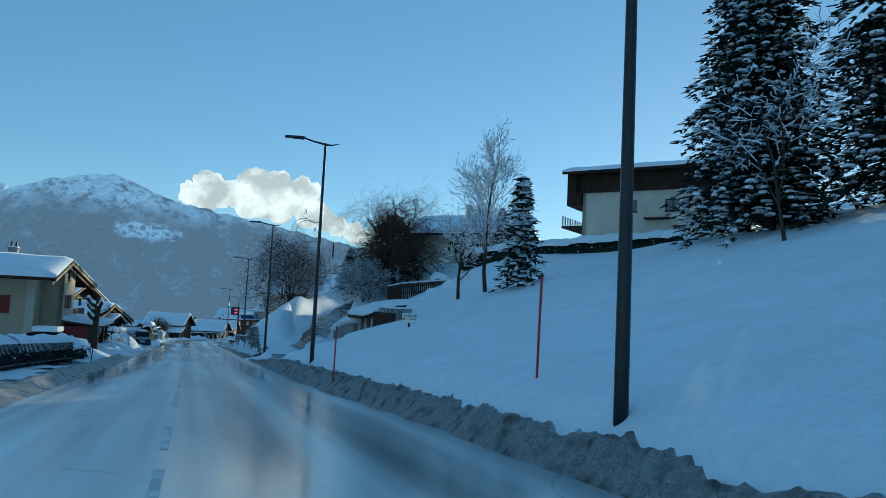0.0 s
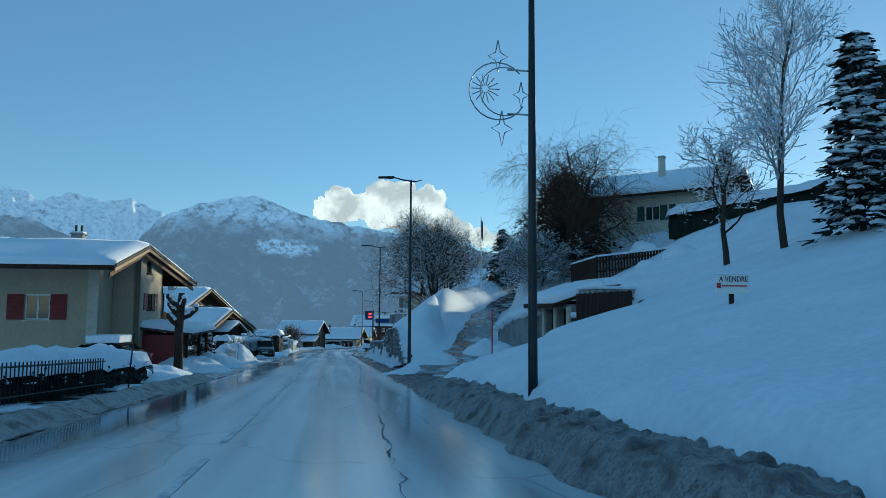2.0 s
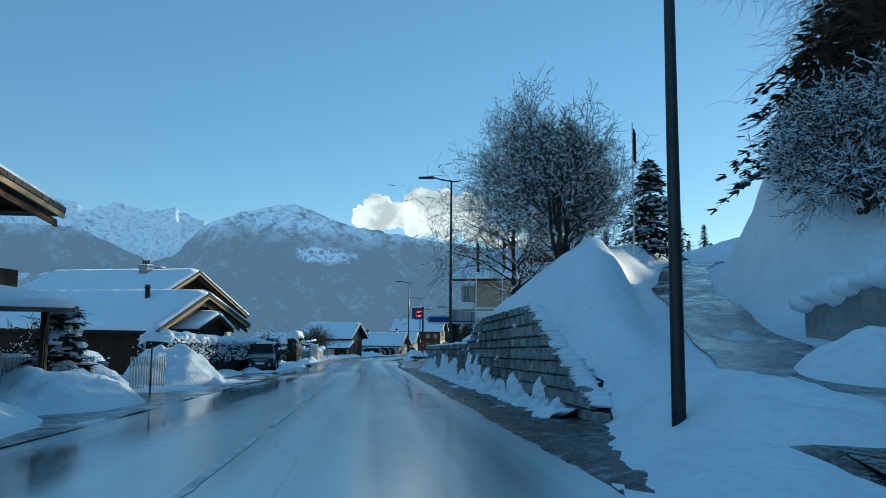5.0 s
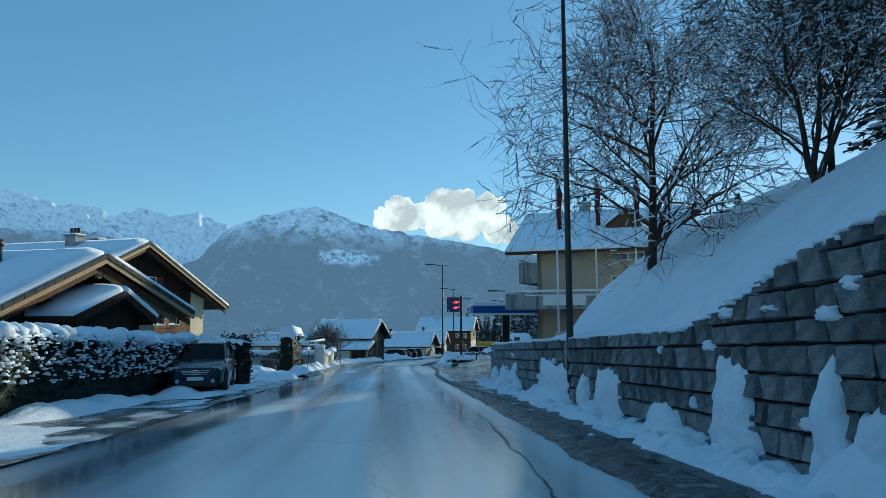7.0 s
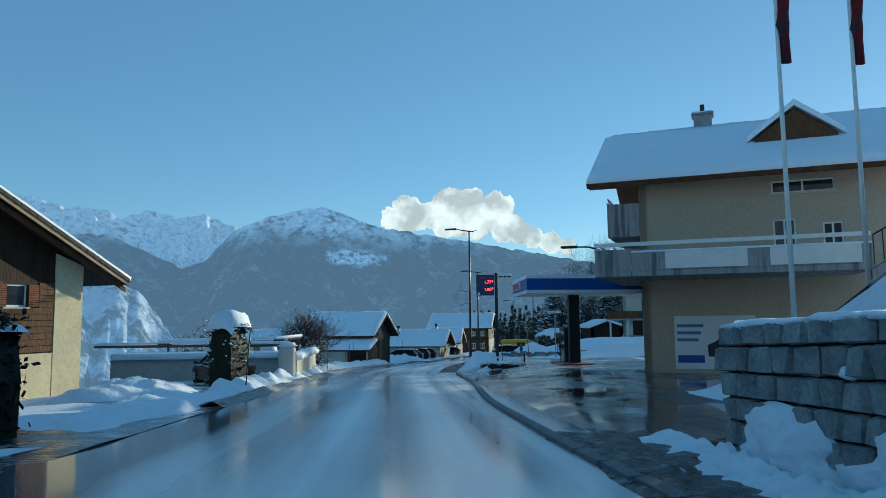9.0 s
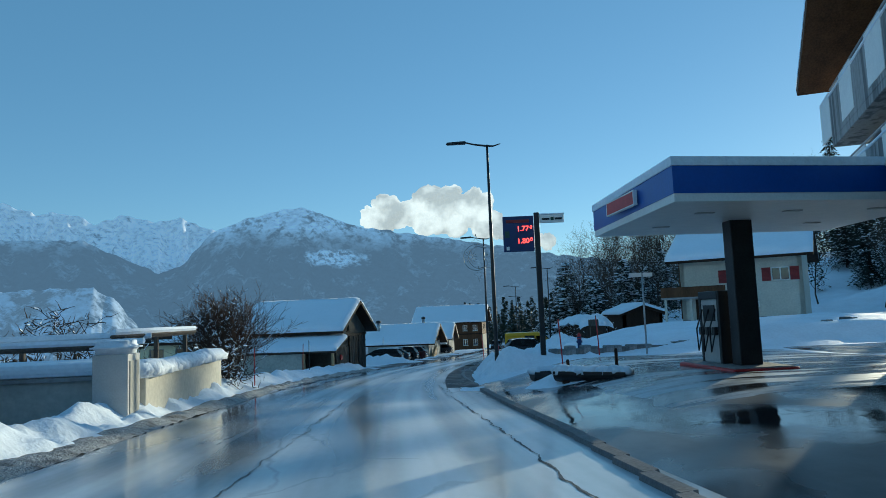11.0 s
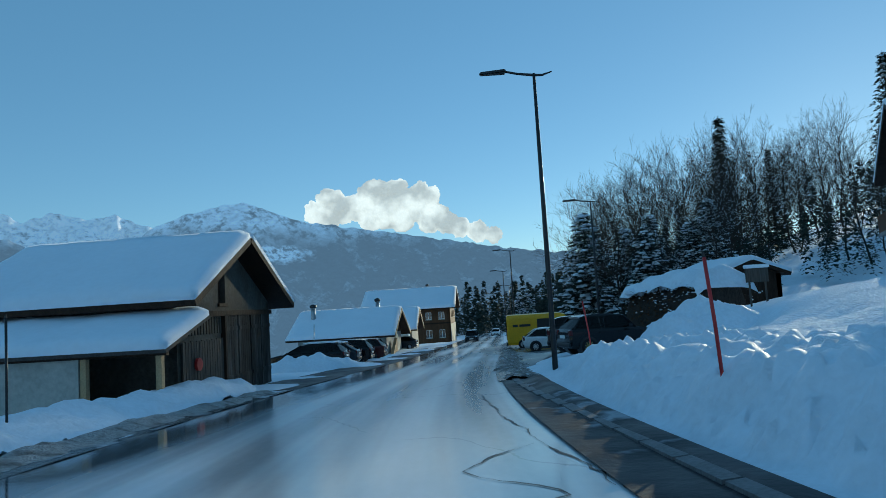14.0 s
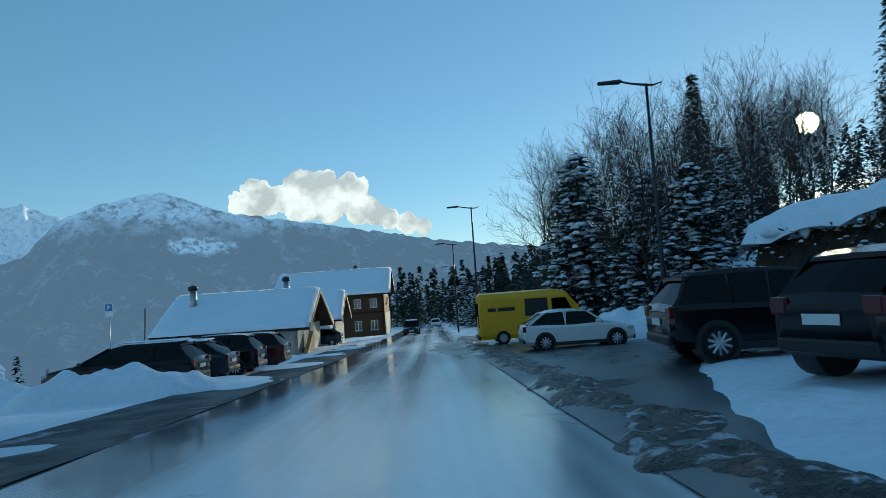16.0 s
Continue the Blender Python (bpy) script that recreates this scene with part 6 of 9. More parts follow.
tagged(new("parking_strip", strip("parking_strip", spaced(-6.0, -3.4, 0.26) + [-3.4], 151, 205, 0.8, WETPATH, lambda u, y: 0.012 + 0.02 * noise.noise(Vector((u, y * 0.5, 0))))),
       "wet asphalt strip before the parked cars", "pavement", kind="structure")

tagged(new("wall_foot_snow", strip("wall_foot_snow", spaced(3.5, 4.7, 0.06) + [4.7], 54.5, 87.5, 0.09, SNOW,
       lambda u, y: -0.10 + 0.30 * step(4.0, 4.7, u + 0.35 * noise.noise(Vector((0.2, y * 0.7, 2)))) + 0.13 * noise.fractal(Vector((u * 2.6, y * 2.6, 3)), 0.7, 2.1, 5) * step(3.5, 4.0, u))),
       "clumpy snow along the foot of the stone wall", "snow bank", kind="structure")

kerb = tagged(new("kerb"), "pale granite kerb stones along the bend", "kerb", kind="structure")
kerb_mesh = mesh_of("kerb_stone", [(-0.09, -0.5, -0.1), (0.09, -0.5, -0.1), (0.09, 0.5, -0.1), (-0.09, 0.5, -0.1), (-0.075, -0.49, 0.10), (0.08, -0.49, 0.115), (0.08, 0.49, 0.115), (-0.075, 0.49, 0.10)],
                    [(0, 1, 5, 4), (1, 2, 6, 5), (2, 3, 7, 6), (3, 0, 4, 7), (4, 5, 6, 7)], KERB)
ky = 56.0
while ky < 147.4:
    ku = 4.15 - 0.75 * step(76, 90, ky) + 0.75 * step(96, 112, ky) - 0.3 * step(122, 134, ky) - 0.4 * step(136, 147, ky)
    if not 121.6 < ky < 123:
        k = new("stone", kerb_mesh)
        k.parent = kerb
        kx = cx(ky) + ku
        slope = (cx(ky + 1) - cx(ky))
        k.matrix_local = Matrix.Translation((kx, ky, zr(ky) + -0.035)) @ Euler((math.atan(zr(ky + 1) - zr(ky)), 0, -math.atan(slope))).to_matrix().to_4x4()
    ky += 1.015


def stake(x, y, h, material, label, z=None, lean=(0, 0)):
    ob = thing("snow_stake", x, y, H(x, y) if z is None else z, 0, label, "snow stake", "snow stakes along the road")
    part("pole", rod([(0, 0, -0.4), (lean[0] * 0.5, lean[1] * 0.5, h * 0.5), (lean[0], lean[1], h)], 0.022, 7), material, ob, smooth=True)
    part("cap", rod([(lean[0], lean[1], h), (lean[0] * 1.05, lean[1] * 1.05, h + 0.06)], [0.025, 0.015], 7), BLACK, ob)
    return ob


for sx, sy, sh, red, lean in ((4.64, 9.6, 6.01 - H(4.64, 9.6), 1, (0.03, 0)), (3.15, 18.7, 1.75, 1, (0.02, 0)), (5.4, 36.7, 1.6, 1, (0, 0)), (6.15, 136.1, 1.5, 1, (-0.12, 0)),
                              (8.8, 146.9, 1.6, 1, (-0.22, 0)), (6.8, 122.2, 1.6, 1, (-0.1, 0)), (8.9, 124.9, 1.4, 1, (-0.08, 0))):
    stake(sx, sy, sh, RED if red else METAL_D, "thin red snow stake in the roadside snow" if red else "thin dark snow stake in the roadside snow", lean=lean)
for sx, sy, sh, red, lean in ((-5.03, 36.6, 1.6, 0, (0.12, 0)), (-6.3, 58.0, 1.7, 0, (0.03, 0)), (-5.4, 62.6, 1.3, 0, (0, 0)), (-6.4, 70.0, 1.6, 0, (-0.3, 0)), (-4.7, 104.5, 2.1, 0, (0.15, 0)), (-4.5, 129.0, 1.7, 1, (0, 0)),
                              (-3.6, 141.5, 2.1, 0, (0, 0)), (-3.9, 140.7, 1.9, 1, (0.05, 0)), (0.6, 172.9, 2.6, 0, (0.12, 0))):
    stake(sx, sy, sh, RED if red else METAL_D, "thin red snow stake in the roadside snow" if red else "thin dark snow stake in the roadside snow", lean=lean)


# hedges and boulders on the slope
hedge("hedge", [(21.4, 55.6, 9.0), (24.0, 49.8, 9.3), (27.0, 43.5, 9.6), (30.5, 38.0, 9.9)], 1.5, 1.25, "dark hedge with a thick snow cap above the meadow", cap=0.45, seed=3, patches=0.1)
hedge("hedge", [(18.1, 163.0, -3.2), (18.3, 159.5, -2.9), (18.5, 156.2, -2.9)], 2.6, 1.9, "brown beech hedge under a thick quilt of snow", HEDGE_B, 0.6, 7, 0.5, wob=2.0, puffs=9.0)


def boulder(x, y, z, r, seed, label):
    bm = bmesh.new()
    bmesh.ops.create_icosphere(bm, subdivisions=3, radius=r)
    for v in bm.verts:
        v.co *= 1 + 0.3 * noise.fractal(v.co * (1.1 / r) + Vector((seed, 0, 0)), 1.0, 2.0, 4)
        v.co.z *= 0.7
    ob = thing("boulder", x, y, z, 0, label, "rock")
    part("rock", bm, CONCRETE, ob)
    bm = bmesh.new()
    bmesh.ops.create_icosphere(bm, subdivisions=3, radius=r * 1.05)
    for v in bm.verts:
        v.co *= 1 + 0.2 * noise.fractal(v.co * (0.9 / r) + Vector((seed, 3, 0)), 1.0, 2.0, 3)
        v.co.z = max(v.co.z * 0.75 + r * 0.2, r * 0.12)
    part("snow", bm, SNOW, ob, smooth=True)
    return ob


boulder(17.3, 47.2, 6.7, 0.9, 1, "grey boulder capped with snow on the slope")
boulder(16.2, 48.6, 6.3, 0.6, 4, "small grey boulder capped with snow")
boulder(18.6, 54.0, 7.6, 0.8, 6, "snow-capped boulder by the garden steps")

# garage under the terrace
garage = thing("garage", 0, 0, 0, 0, "concrete double garage with brown doors and a snowy roof", "garage")
part("wall", wall_mesh((11.1, 44.7, 2.5), (0, 1, 0), 4.9, lambda u: 2.1, [(0.55, 0.0, 1.95, 1.9), (2.35, 0.0, 3.7, 1.9)], base=-0.8), CONCRETE, garage)
part("end_wall", box(11.1, 49.3, 1.6, 15.5, 49.55, 4.8), CONCRETE, garage)
part("side_block", box(11.1, 42.6, 1.6, 15.5, 44.68, 5.22, 0.02), STREAKED, garage, "flat-topped concrete block beside the doors")
part("block_snow", box(11.0, 42.5, 5.22, 15.6, 44.75, 5.36, 0.06), SNOW, garage)
part("ledge", box(10.5, 43.0, 3.9, 11.09, 44.0, 4.02), WOOD_D, garage)
part("ledge_snow", box(10.46, 42.96, 4.02, 11.08, 44.04, 4.28, 0.1), SNOW, garage)
for py in (45.05, 46.85, 48.6):
    part("pillar", box(10.7, py - 0.17, 1.9, 11.08, py + 0.17, 4.5, 0.02), PLASTER_W, garage, "pale concrete pillar")
for d0, d1 in ((45.27, 46.63), (47.07, 48.38)):
    door = part("door", box(11.27, d0, 2.4, 11.31, d1, 4.45), WOOD_M, garage, "brown plank garage door")
    for k in range(9):
        w = (d1 - d0) / 9
        part("plank", box(11.24, d0 + k * w + 0.006, 2.4, 11.27, d0 + (k + 1) * w - 0.006, 4.45), WOOD_M, door)
    part("handle", box(11.2, d0 + 0.62, 3.3, 11.25, d0 + 0.66, 3.45), METAL_G, door)
roof_plane("roof", garage, (10.15, 45.2, 4.5), (12.4, 44.76, 5.3), (10.15, 49.9, 4.5), (12.4, 49.9, 5.3), 0.14, WOOD_D, 0.34, seed=31)
roof_plane("rear_roof", garage, (12.4, 44.76, 5.3), (16.4, 44.76, 5.7), (12.4, 49.9, 5.3), (16.4, 49.9, 5.7), 0.14, WOOD_D, 0.34, seed=33)
part("fascia", box(10.1, 45.2, 4.42, 10.15, 49.9, 4.66), WOOD_D, garage)

fence2 = thing("slat_fence", 0, 0, 0, 0, "brown slatted wooden fence half buried in snow", "fence")
for k in range(38):
    fy = 36.9 + k * 0.134
    part("slat", box(10.0, fy, 3.3, 10.035, fy + 0.105, 5.0 + 0.02 * math.sin(k * 1.7)), WOOD_D, fence2)
for fz in (3.9, 4.7):
    part("rail", box(10.04, 36.9, fz, 10.1, 42.0, fz + 0.1), WOOD_M, fence2)

terrace = thing("terrace_fence", 0, 0, 0, 0, "dark wooden slat fence round the terrace", "fence")
TF = [(14.3, 54.6, 6.0), (14.2, 50.3, 6.15), (20.0, 50.6, 6.9)]
for (ax, ay, az), (bx, by, bz) in zip(TF, TF[1:]):
    L = math.hypot(bx - ax, by - ay)
    n = int(L / 0.17)
    for k in range(n):
        t = k / n
        slat = part("slat", box(-0.065, -0.015, -0.6, 0.065, 0.015, 1.0), WOOD_D, terrace)
        slat.matrix_local = Matrix.Translation((ax + (bx - ax) * t, ay + (by - ay) * t, az + (bz - az) * t)) @ Matrix.Rotation(math.atan2(by - ay, bx - ax), 4, "Z")
    for hz in (0.2, 0.75):
        part("rail", rod([(ax + 0.03, ay + 0.03, az + hz), (bx + 0.03, by + 0.03, bz + hz)], 0.045, 4), WOOD_D, terrace)
    part("snow", rod([(ax, ay, az + 1.02), (bx, by, bz + 1.02)], 0.055, 6), SNOW, terrace)

retain = thing("retaining_wall", 0, 0, 0, 0, "low grey concrete wall capped with snow beside the lane", "wall")
part("wall", prism([(49.5, 1.8), (57.0, 1.6), (57.0, 3.2), (53.5, 3.9), (49.5, 4.2)], "x", 10.5, 10.85), CONCRETE, retain)
bm = bmesh.new()
for k in range(16):
    t = k / 15
    yy = 49.6 + 7.4 * t
    zz = 4.2 - 0.3 * min(1, t * 1.9) - 0.7 * max(0, t - 0.53) / 0.47
    vs = bmesh.ops.create_icosphere(bm, subdivisions=2, radius=0.42)["verts"]
    for v in vs:
        v.co = Vector((v.co.x * 1.3, v.co.y * 1.2, v.co.z * (0.7 + 0.2 * math.sin(k * 2.1)))) * (1 + 0.2 * noise.noise(v.co * 3 + Vector((k, 0, 0)))) + Vector((10.75, yy, zz + 0.1))
part("snow", bm, SNOW, retain, smooth=True)


def snow_heap(x, y, sx, sy, h, seed, label="heap of shovelled snow beside the road", z=None, group=""):
    """A lumpy pile of ploughed snow."""
    n = 48
    verts, faces = [], []
    for j in range(n + 1):
        for i in range(n + 1):
            a, b = i / n * 2 - 1, j / n * 2 - 1
            r = math.hypot(a, b)
            px, py = x + a * sx, y + b * sy
            prof = max(0.0, 1 - r ** 2.2)
            at = Vector((px, py, seed * 3.1))
            lump = 1 + 0.40 * noise.noise(at * 0.9) + 0.18 * noise.noise(at * 2.1) + 0.08 * noise.noise(at * 4.6) + 0.05 * noise.noise(at * 9.5)
            verts.append((a * sx, b * sy, (H(px, py) if z is None else z) - (H(x, y) if z is None else z) - 0.12 + h * prof * lump))
    for j in range(n):
        for i in range(n):
            k = j * (n + 1) + i
            faces.append((k, k + 1, k + n + 2, k + n + 1))
    ob = new("snow_mound", mesh_of("snow_mound", verts, faces, SNOW, smooth=True))
    ob.location = (x, y, H(x, y) if z is None else z)
    return tagged(ob, label, "snow heap", group)


snow_heap(8.8, 52.3, 1.5, 1.5, 0.75, 2, "rounded snow heap before the concrete wall")
snow_heap(5.5, 50.6, 1.6, 3.2, 0.45, 5, "snow heap round the lamp post at the lane entrance")
flat_patch("lane_apron", 4.4, 10.7, 37.3, 50.6, WETSLUSH, "slushy asphalt apron of the side lane", 0.045, d=0.4, edge=0.6)
verts, faces = [], []
for k in range(40):
    t = k / 39 * (len(LANE) - 1)
    i = min(int(t), len(LANE) - 2)
    f = t - i
    ax, ay = LANE[i][0] + (LANE[i + 1][0] - LANE[i][0]) * f, LANE[i][1] + (LANE[i + 1][1] - LANE[i][1]) * f
    dx, dy = LANE[i + 1][0] - LANE[i][0], LANE[i + 1][1] - LANE[i][1]
    L = math.hypot(dx, dy)
    for s in (-1.0, -0.5, 0, 0.5, 1.0):
        s2 = s + 0.25 * noise.noise(Vector((k * 0.5, s, 0)))
        px, py = ax + dy / L * s2, ay - dx / L * s2
        verts.append((px, py, H(px, py) + rough(px, py, px - cx(py)) + 0.05))
for k in range(39):
    for s in range(4):
        a = k * 5 + s
        faces.append((a, a + 1, a + 6, a + 5))
tagged(new("side_lane", mesh_of("side_lane", verts, faces, WETSLUSH, smooth=True)), "steep slushy side lane climbing past the bank", "road", kind="structure")

# flag on the bank
flagpole = thing("flagpole", 13.0, 73.5, 6.4, 0, "tall pole with a small red flag on the bank", "flagpole")
part("pole", rod([(0, 0, -0.5), (0, 0, 5.8)], [0.05, 0.03], 8), WHITE, flagpole, smooth=True)
bm = bmesh.new()
cols = []
for i in range(7):
    cols.append([bm.verts.new((0.02 + 0.025 * i + 0.02 * math.sin(i * 2.1), 0.06 * math.sin(i * 1.6), 5.6 - j * 0.32 - 0.05 * i)) for j in range(6)])
for a, b in zip(cols, cols[1:]):
    for j in range(5):
        bm.faces.new((a[j], a[j + 1], b[j + 1], b[j]))
bmesh.ops.solidify(bm, geom=bm.faces[:], thickness=0.01)
part("flag", bm, FLAG, flagpole, "limp red flag")

# worn middle line
MARK = mat("worn_road_paint", (0.80, 0.82, 0.84), 0.4, vary=0.3, scale=3, bump=0.1, second=(0.38, 0.40, 0.42), lo=0.40, hi=0.56)
marks = tagged(new("lane_marking"), "worn pale line along the middle of the icy road", "road marking", kind="structure")
my = -8.0
while my < 62:
    n = 16
    verts, faces = [], []
    for k in range(n + 1):
        y = my + 4.2 * k / n
        for u in (-0.44 + 0.03 * noise.noise(Vector((y * 3, 1, 0))), -0.34 + 0.03 * noise.noise(Vector((y * 3, 7, 0)))):
            verts.append((cx(y) + u, y, zr(y) + road_lift(u, y) + 0.006))
    for k in range(n):
        faces.append((2 * k, 2 * k + 1, 2 * k + 3, 2 * k + 2))
    part_data("stripe", verts, faces, MARK, marks)
    my += 5.6

# seams and cracks in the road
TAR = mat("road_crack", (0.012, 0.013, 0.015), 0.5, vary=0.2, scale=6, bump=0.1)
cracks = tagged(new("road_cracks"), "thin dark cracks and seams in the icy road", "road crack", kind="structure")


def crack(pts, width, seed):
    """A wavering ribbon through (across, along) points, lying just above the ice."""
    verts, faces = [], []
    run = []
    for (u0, y0), (u1, y1) in zip(pts, pts[1:]):
        n = max(2, int(math.hypot(u1 - u0, y1 - y0) / 0.12))
        run += [(u0 + (u1 - u0) * k / n, y0 + (y1 - y0) * k / n, u1 - u0, y1 - y0) for k in range(n)]
    for k, (u, y, du, dy) in enumerate(run):
        L = math.hypot(du, dy)
        off = 0.10 * noise.noise(Vector((u * 1.3, y * 1.3, seed))) + 0.05 * noise.noise(Vector((u * 5, y * 5, seed)))
        w = width * max(0.15, 0.6 + noise.noise(Vector((u * 2, y * 2, seed + 5)))) * min(1.0, 0.2 + k / 6, 0.2 + (len(run) - k) / 6)
        for side in (-1, 1):
            pu, py = u + dy / L * (off + side * w), y - du / L * (off + side * w)
            verts.append((cx(py) + pu, py, zr(py) + road_lift(pu, py) + 0.007))
    for k in range(len(run) - 1):
        faces.append((2 * k, 2 * k + 1, 2 * k + 3, 2 * k + 2))
    part_data("crack", verts, faces, TAR, cracks)


for seed, (width, pts) in enumerate(((0.022, [(-3.3, 37.9), (0.5, 37.5), (3.4, 36.7)]), (0.025, [(-3.3, 78.8), (3.0, 78.3)]), (0.02, [(-3.2, 155.0), (-0.8, 152.0), (1.7, 149.4)]),
                                      (0.022, [(3.2, 99.0), (3.15, 106.0), (3.2, 113.0), (2.8, 126.0)]), (0.024, [(2.4, 129.8), (3.1, 127.0), (3.1, 122.4), (3.15, 119.5)]), (0.02, [(2.2, 127.2), (3.1, 127.0)]),
                                      (0.012, [(-0.3, 106.0), (0.0, 114.0), (0.2, 125.0)]), (0.02, [(2.4, 144.0), (2.7, 139.0), (3.1, 134.0)]), (0.02, [(2.7, 136.5), (1.9, 135.2), (2.6, 134.0), (1.7, 133.2)]),
                                      (0.018, [(2.2, 60.0), (2.6, 68.0), (2.9, 76.0)]), (0.015, [(1.6, 21.0), (1.9, 29.0)]))):
    crack(pts, width, seed * 3.1)

# ---- fuel station ----
flat_patch("forecourt", 3.75, 15.5, 89.5, 124.0, ASPHALT, "wet dark asphalt forecourt with puddles", 0.035, edge=0.25)
flat_patch("forecourt_ice", 5.2, 15.0, 110.0, 123.6, ICEPATCH, "thin streaky ice on the wet forecourt", 0.055, edge=0.9)
flat_patch("side_street", 15.2, 30.0, 119.0, 124.7, ASPHALT, "wet side street behind the forecourt", 0.029, edge=0.35)

# local frame: +x along the road front away from the camera's start, +y away from the road
st = thing("station_building", 10.55, 107.92, -1.3, 65, "ochre building with concrete balconies over a workshop", "building")
# local x = along (0.34, 0.94); local -y = towards (0.94, -0.34)
SF = [(0.7, 0.0, 2.3, 2.35), (3.0, 0.0, 4.9, 2.45), (5.6, 0.0, 7.2, 2.45)]


OCHRE = mat("pale_ochre_plaster", (0.52, 0.42, 0.31), 0.85, vary=0.14, scale=1.1, bump=0.2, second=(0.46, 0.38, 0.29))


def st_wall(name, origin, along, length, top, holes, material, thick=0.3, cuts=()):
    return part(name, wall_mesh(origin, along, length, top, holes, thick, -1.0, cuts), material, st)


# road front: the outer face looks towards +y local (the road)
st_wall("road_wall", (9.5, 0, 0), (-1, 0, 0), 9.5, lambda u: 8.2 + 2.5 * (1 - abs(u - 4.75) / 4.75), [(9.5 - b, v0, 9.5 - a, v1) for a, v0, b, v1 in SF] + [(2.2, 3.6, 4.4, 5.8), (5.6, 3.6, 7.4, 5.8), (5.6, 6.4, 7.2, 8.2)], OCHRE, cuts=(4.75,))
st_wall("near_wall", (0, 0, 0), (0, -1, 0), 9.4, lambda u: 8.2, [(5.0, 4.2, 5.8, 6.0), (6.7, 4.6, 7.4, 5.8), (5.0, 7.0, 7.2, 7.5), (1.2, 0.2, 4.2, 2.3)], OCHRE)
st_wall("far_wall", (9.5, -9.4, 0), (0, 1, 0), 9.4, lambda u: 8.2, [], OCHRE)
st_wall("back_wall", (0, -9.4, 0), (1, 0, 0), 9.5, lambda u: 8.2 + 2.5 * (1 - abs(u - 4.75) / 4.75), [], OCHRE, cuts=(4.75,))
for hole in [(2.2, 3.6, 4.4, 5.8), (5.6, 3.6, 7.4, 5.8), (5.6, 6.4, 7.2, 8.2)]:
    window(st, (9.5, 0, 0), (-1, 0, 0), hole, mullions=1, sill=False)
for hole in [(5.0, 4.2, 5.8, 6.0), (6.7, 4.6, 7.4, 5.8), (5.0, 7.0, 7.2, 7.5)]:
    window(st, (0, 0, 0), (0, -1, 0), hole, mullions=1)
part("poster", box(0.0 - 0.03, -4.2, 0.2, -0.012, -1.2, 2.3), WHITE, st, "pale poster panel")
part("poster_band", box(-0.04, -2.3, 0.45, -0.032, -1.3, 0.75), BLUE, st, "blue band on the poster")
for q in range(3):
    part("poster_stripe", box(-0.04, -2.3 + 0.1 * q, 1.85 - 0.28 * q, -0.033, -1.3, 1.97 - 0.28 * q), SIGN_P, st, "pale blue bar of writing")
part("poster_car", prism([(-4.0, 0.7), (-2.45, 0.7), (-2.42, 1.15), (-2.75, 1.3), (-3.05, 1.62), (-3.7, 1.62), (-3.98, 1.25)], "x", -0.041, -0.033), METAL_D, st, "dark shape of a car on the poster")
for a, v0, b, v1 in SF:
    d = part("workshop_door", box(a, -0.24, v0, b, -0.18, v1), METAL_D, st, "dark glazed workshop door")
    for k in range(4):
        part("pane", box(a + 0.08, -0.18, 0.25 + k * 0.53, b - 0.08, -0.17, 0.70 + k * 0.53), PANE, d)
for z, near, x0, high in ((3.75, 1.3, -3.6, 0.8), (5.6, 1.3, -0.02, 1.2)):
    slab = part("balcony", box(x0, 0.0, z, 9.6, near, z + 0.2, 0.02), STREAKED, st, "grey concrete balcony")
    part("parapet", box(x0, near - 0.12, z + 0.2, 9.6, near, z + 0.2 + high, 0.02), STREAKED, slab)
    part("parapet", box(x0, 0.0, z + 0.2, x0 + 0.12, near - 0.12, z + 0.2 + high), STREAKED, slab)
    part("parapet", box(9.48, 0.0, z + 0.2, 9.6, near - 0.12, z + 0.2 + high), STREAKED, slab)
    for q in range(4):
        part("rail_panel", box(x0 + 0.9 + q * 2.9, near - 0.02, z + 0.35, x0 + 2.3 + q * 2.9, near + 0.012, z + 0.35 + high), WHITE, slab, "white railing panel")
    part("handrail", rod([(x0, near - 0.05, z + 0.42 + high), (9.6, near - 0.05, z + 0.42 + high)], 0.035, 6), METAL_G, slab)
    for q in range(9):
        px = x0 + 0.1 + (9.4 - x0) * q / 8
        part("rail_post", rod([(px, near - 0.05, z + high), (px, near - 0.05, z + 0.42 + high)], 0.018, 5), METAL_G, slab)
    part("snow", box(x0, near - 0.16, z + 0.2 + high, 9.6, near + 0.03, z + 0.27 + high, 0.03), SNOW, slab)
# the lower balcony widens to a terrace on the near side, with a stair at its end
nb = part("terrace", box(-3.6, -7.6, 3.75, -0.02, -0.02, 3.95, 0.02), STREAKED, st, "grey concrete terrace")
part("parapet", box(-3.6, -7.6, 3.95, -3.48, -0.02, 4.6, 0.02), STREAKED, nb)
for q, (ya, yb) in enumerate(((-3.9, -1.2), (-7.4, -4.6))):
    part("rail_panel", box(-3.645, yb - 2.7, 4.0, -3.61, yb, 4.62), WHITE, nb, "pale railing panel")
part("rail_board", box(-3.63, -7.6, 4.86, -3.55, 1.3, 5.0), WHITE, nb)
for q in range(6):
    part("rail_post", rod([(-3.56, -7.4 + 1.6 * q, 4.6), (-3.56, -7.4 + 1.6 * q, 4.9)], 0.02, 5), METAL_G, nb)
part("snow", box(-3.66, -7.6, 4.6, -3.44, -0.02, 4.68, 0.03), SNOW, nb)
for q in range(9):
    part("stair_bar", rod([(-3.3, -7.7 - 0.28 * q, 3.9 + 0.17 * q), (-3.3, -7.7 - 0.28 * q, 4.9 + 0.17 * q)], 0.02, 5), METAL_D, nb)
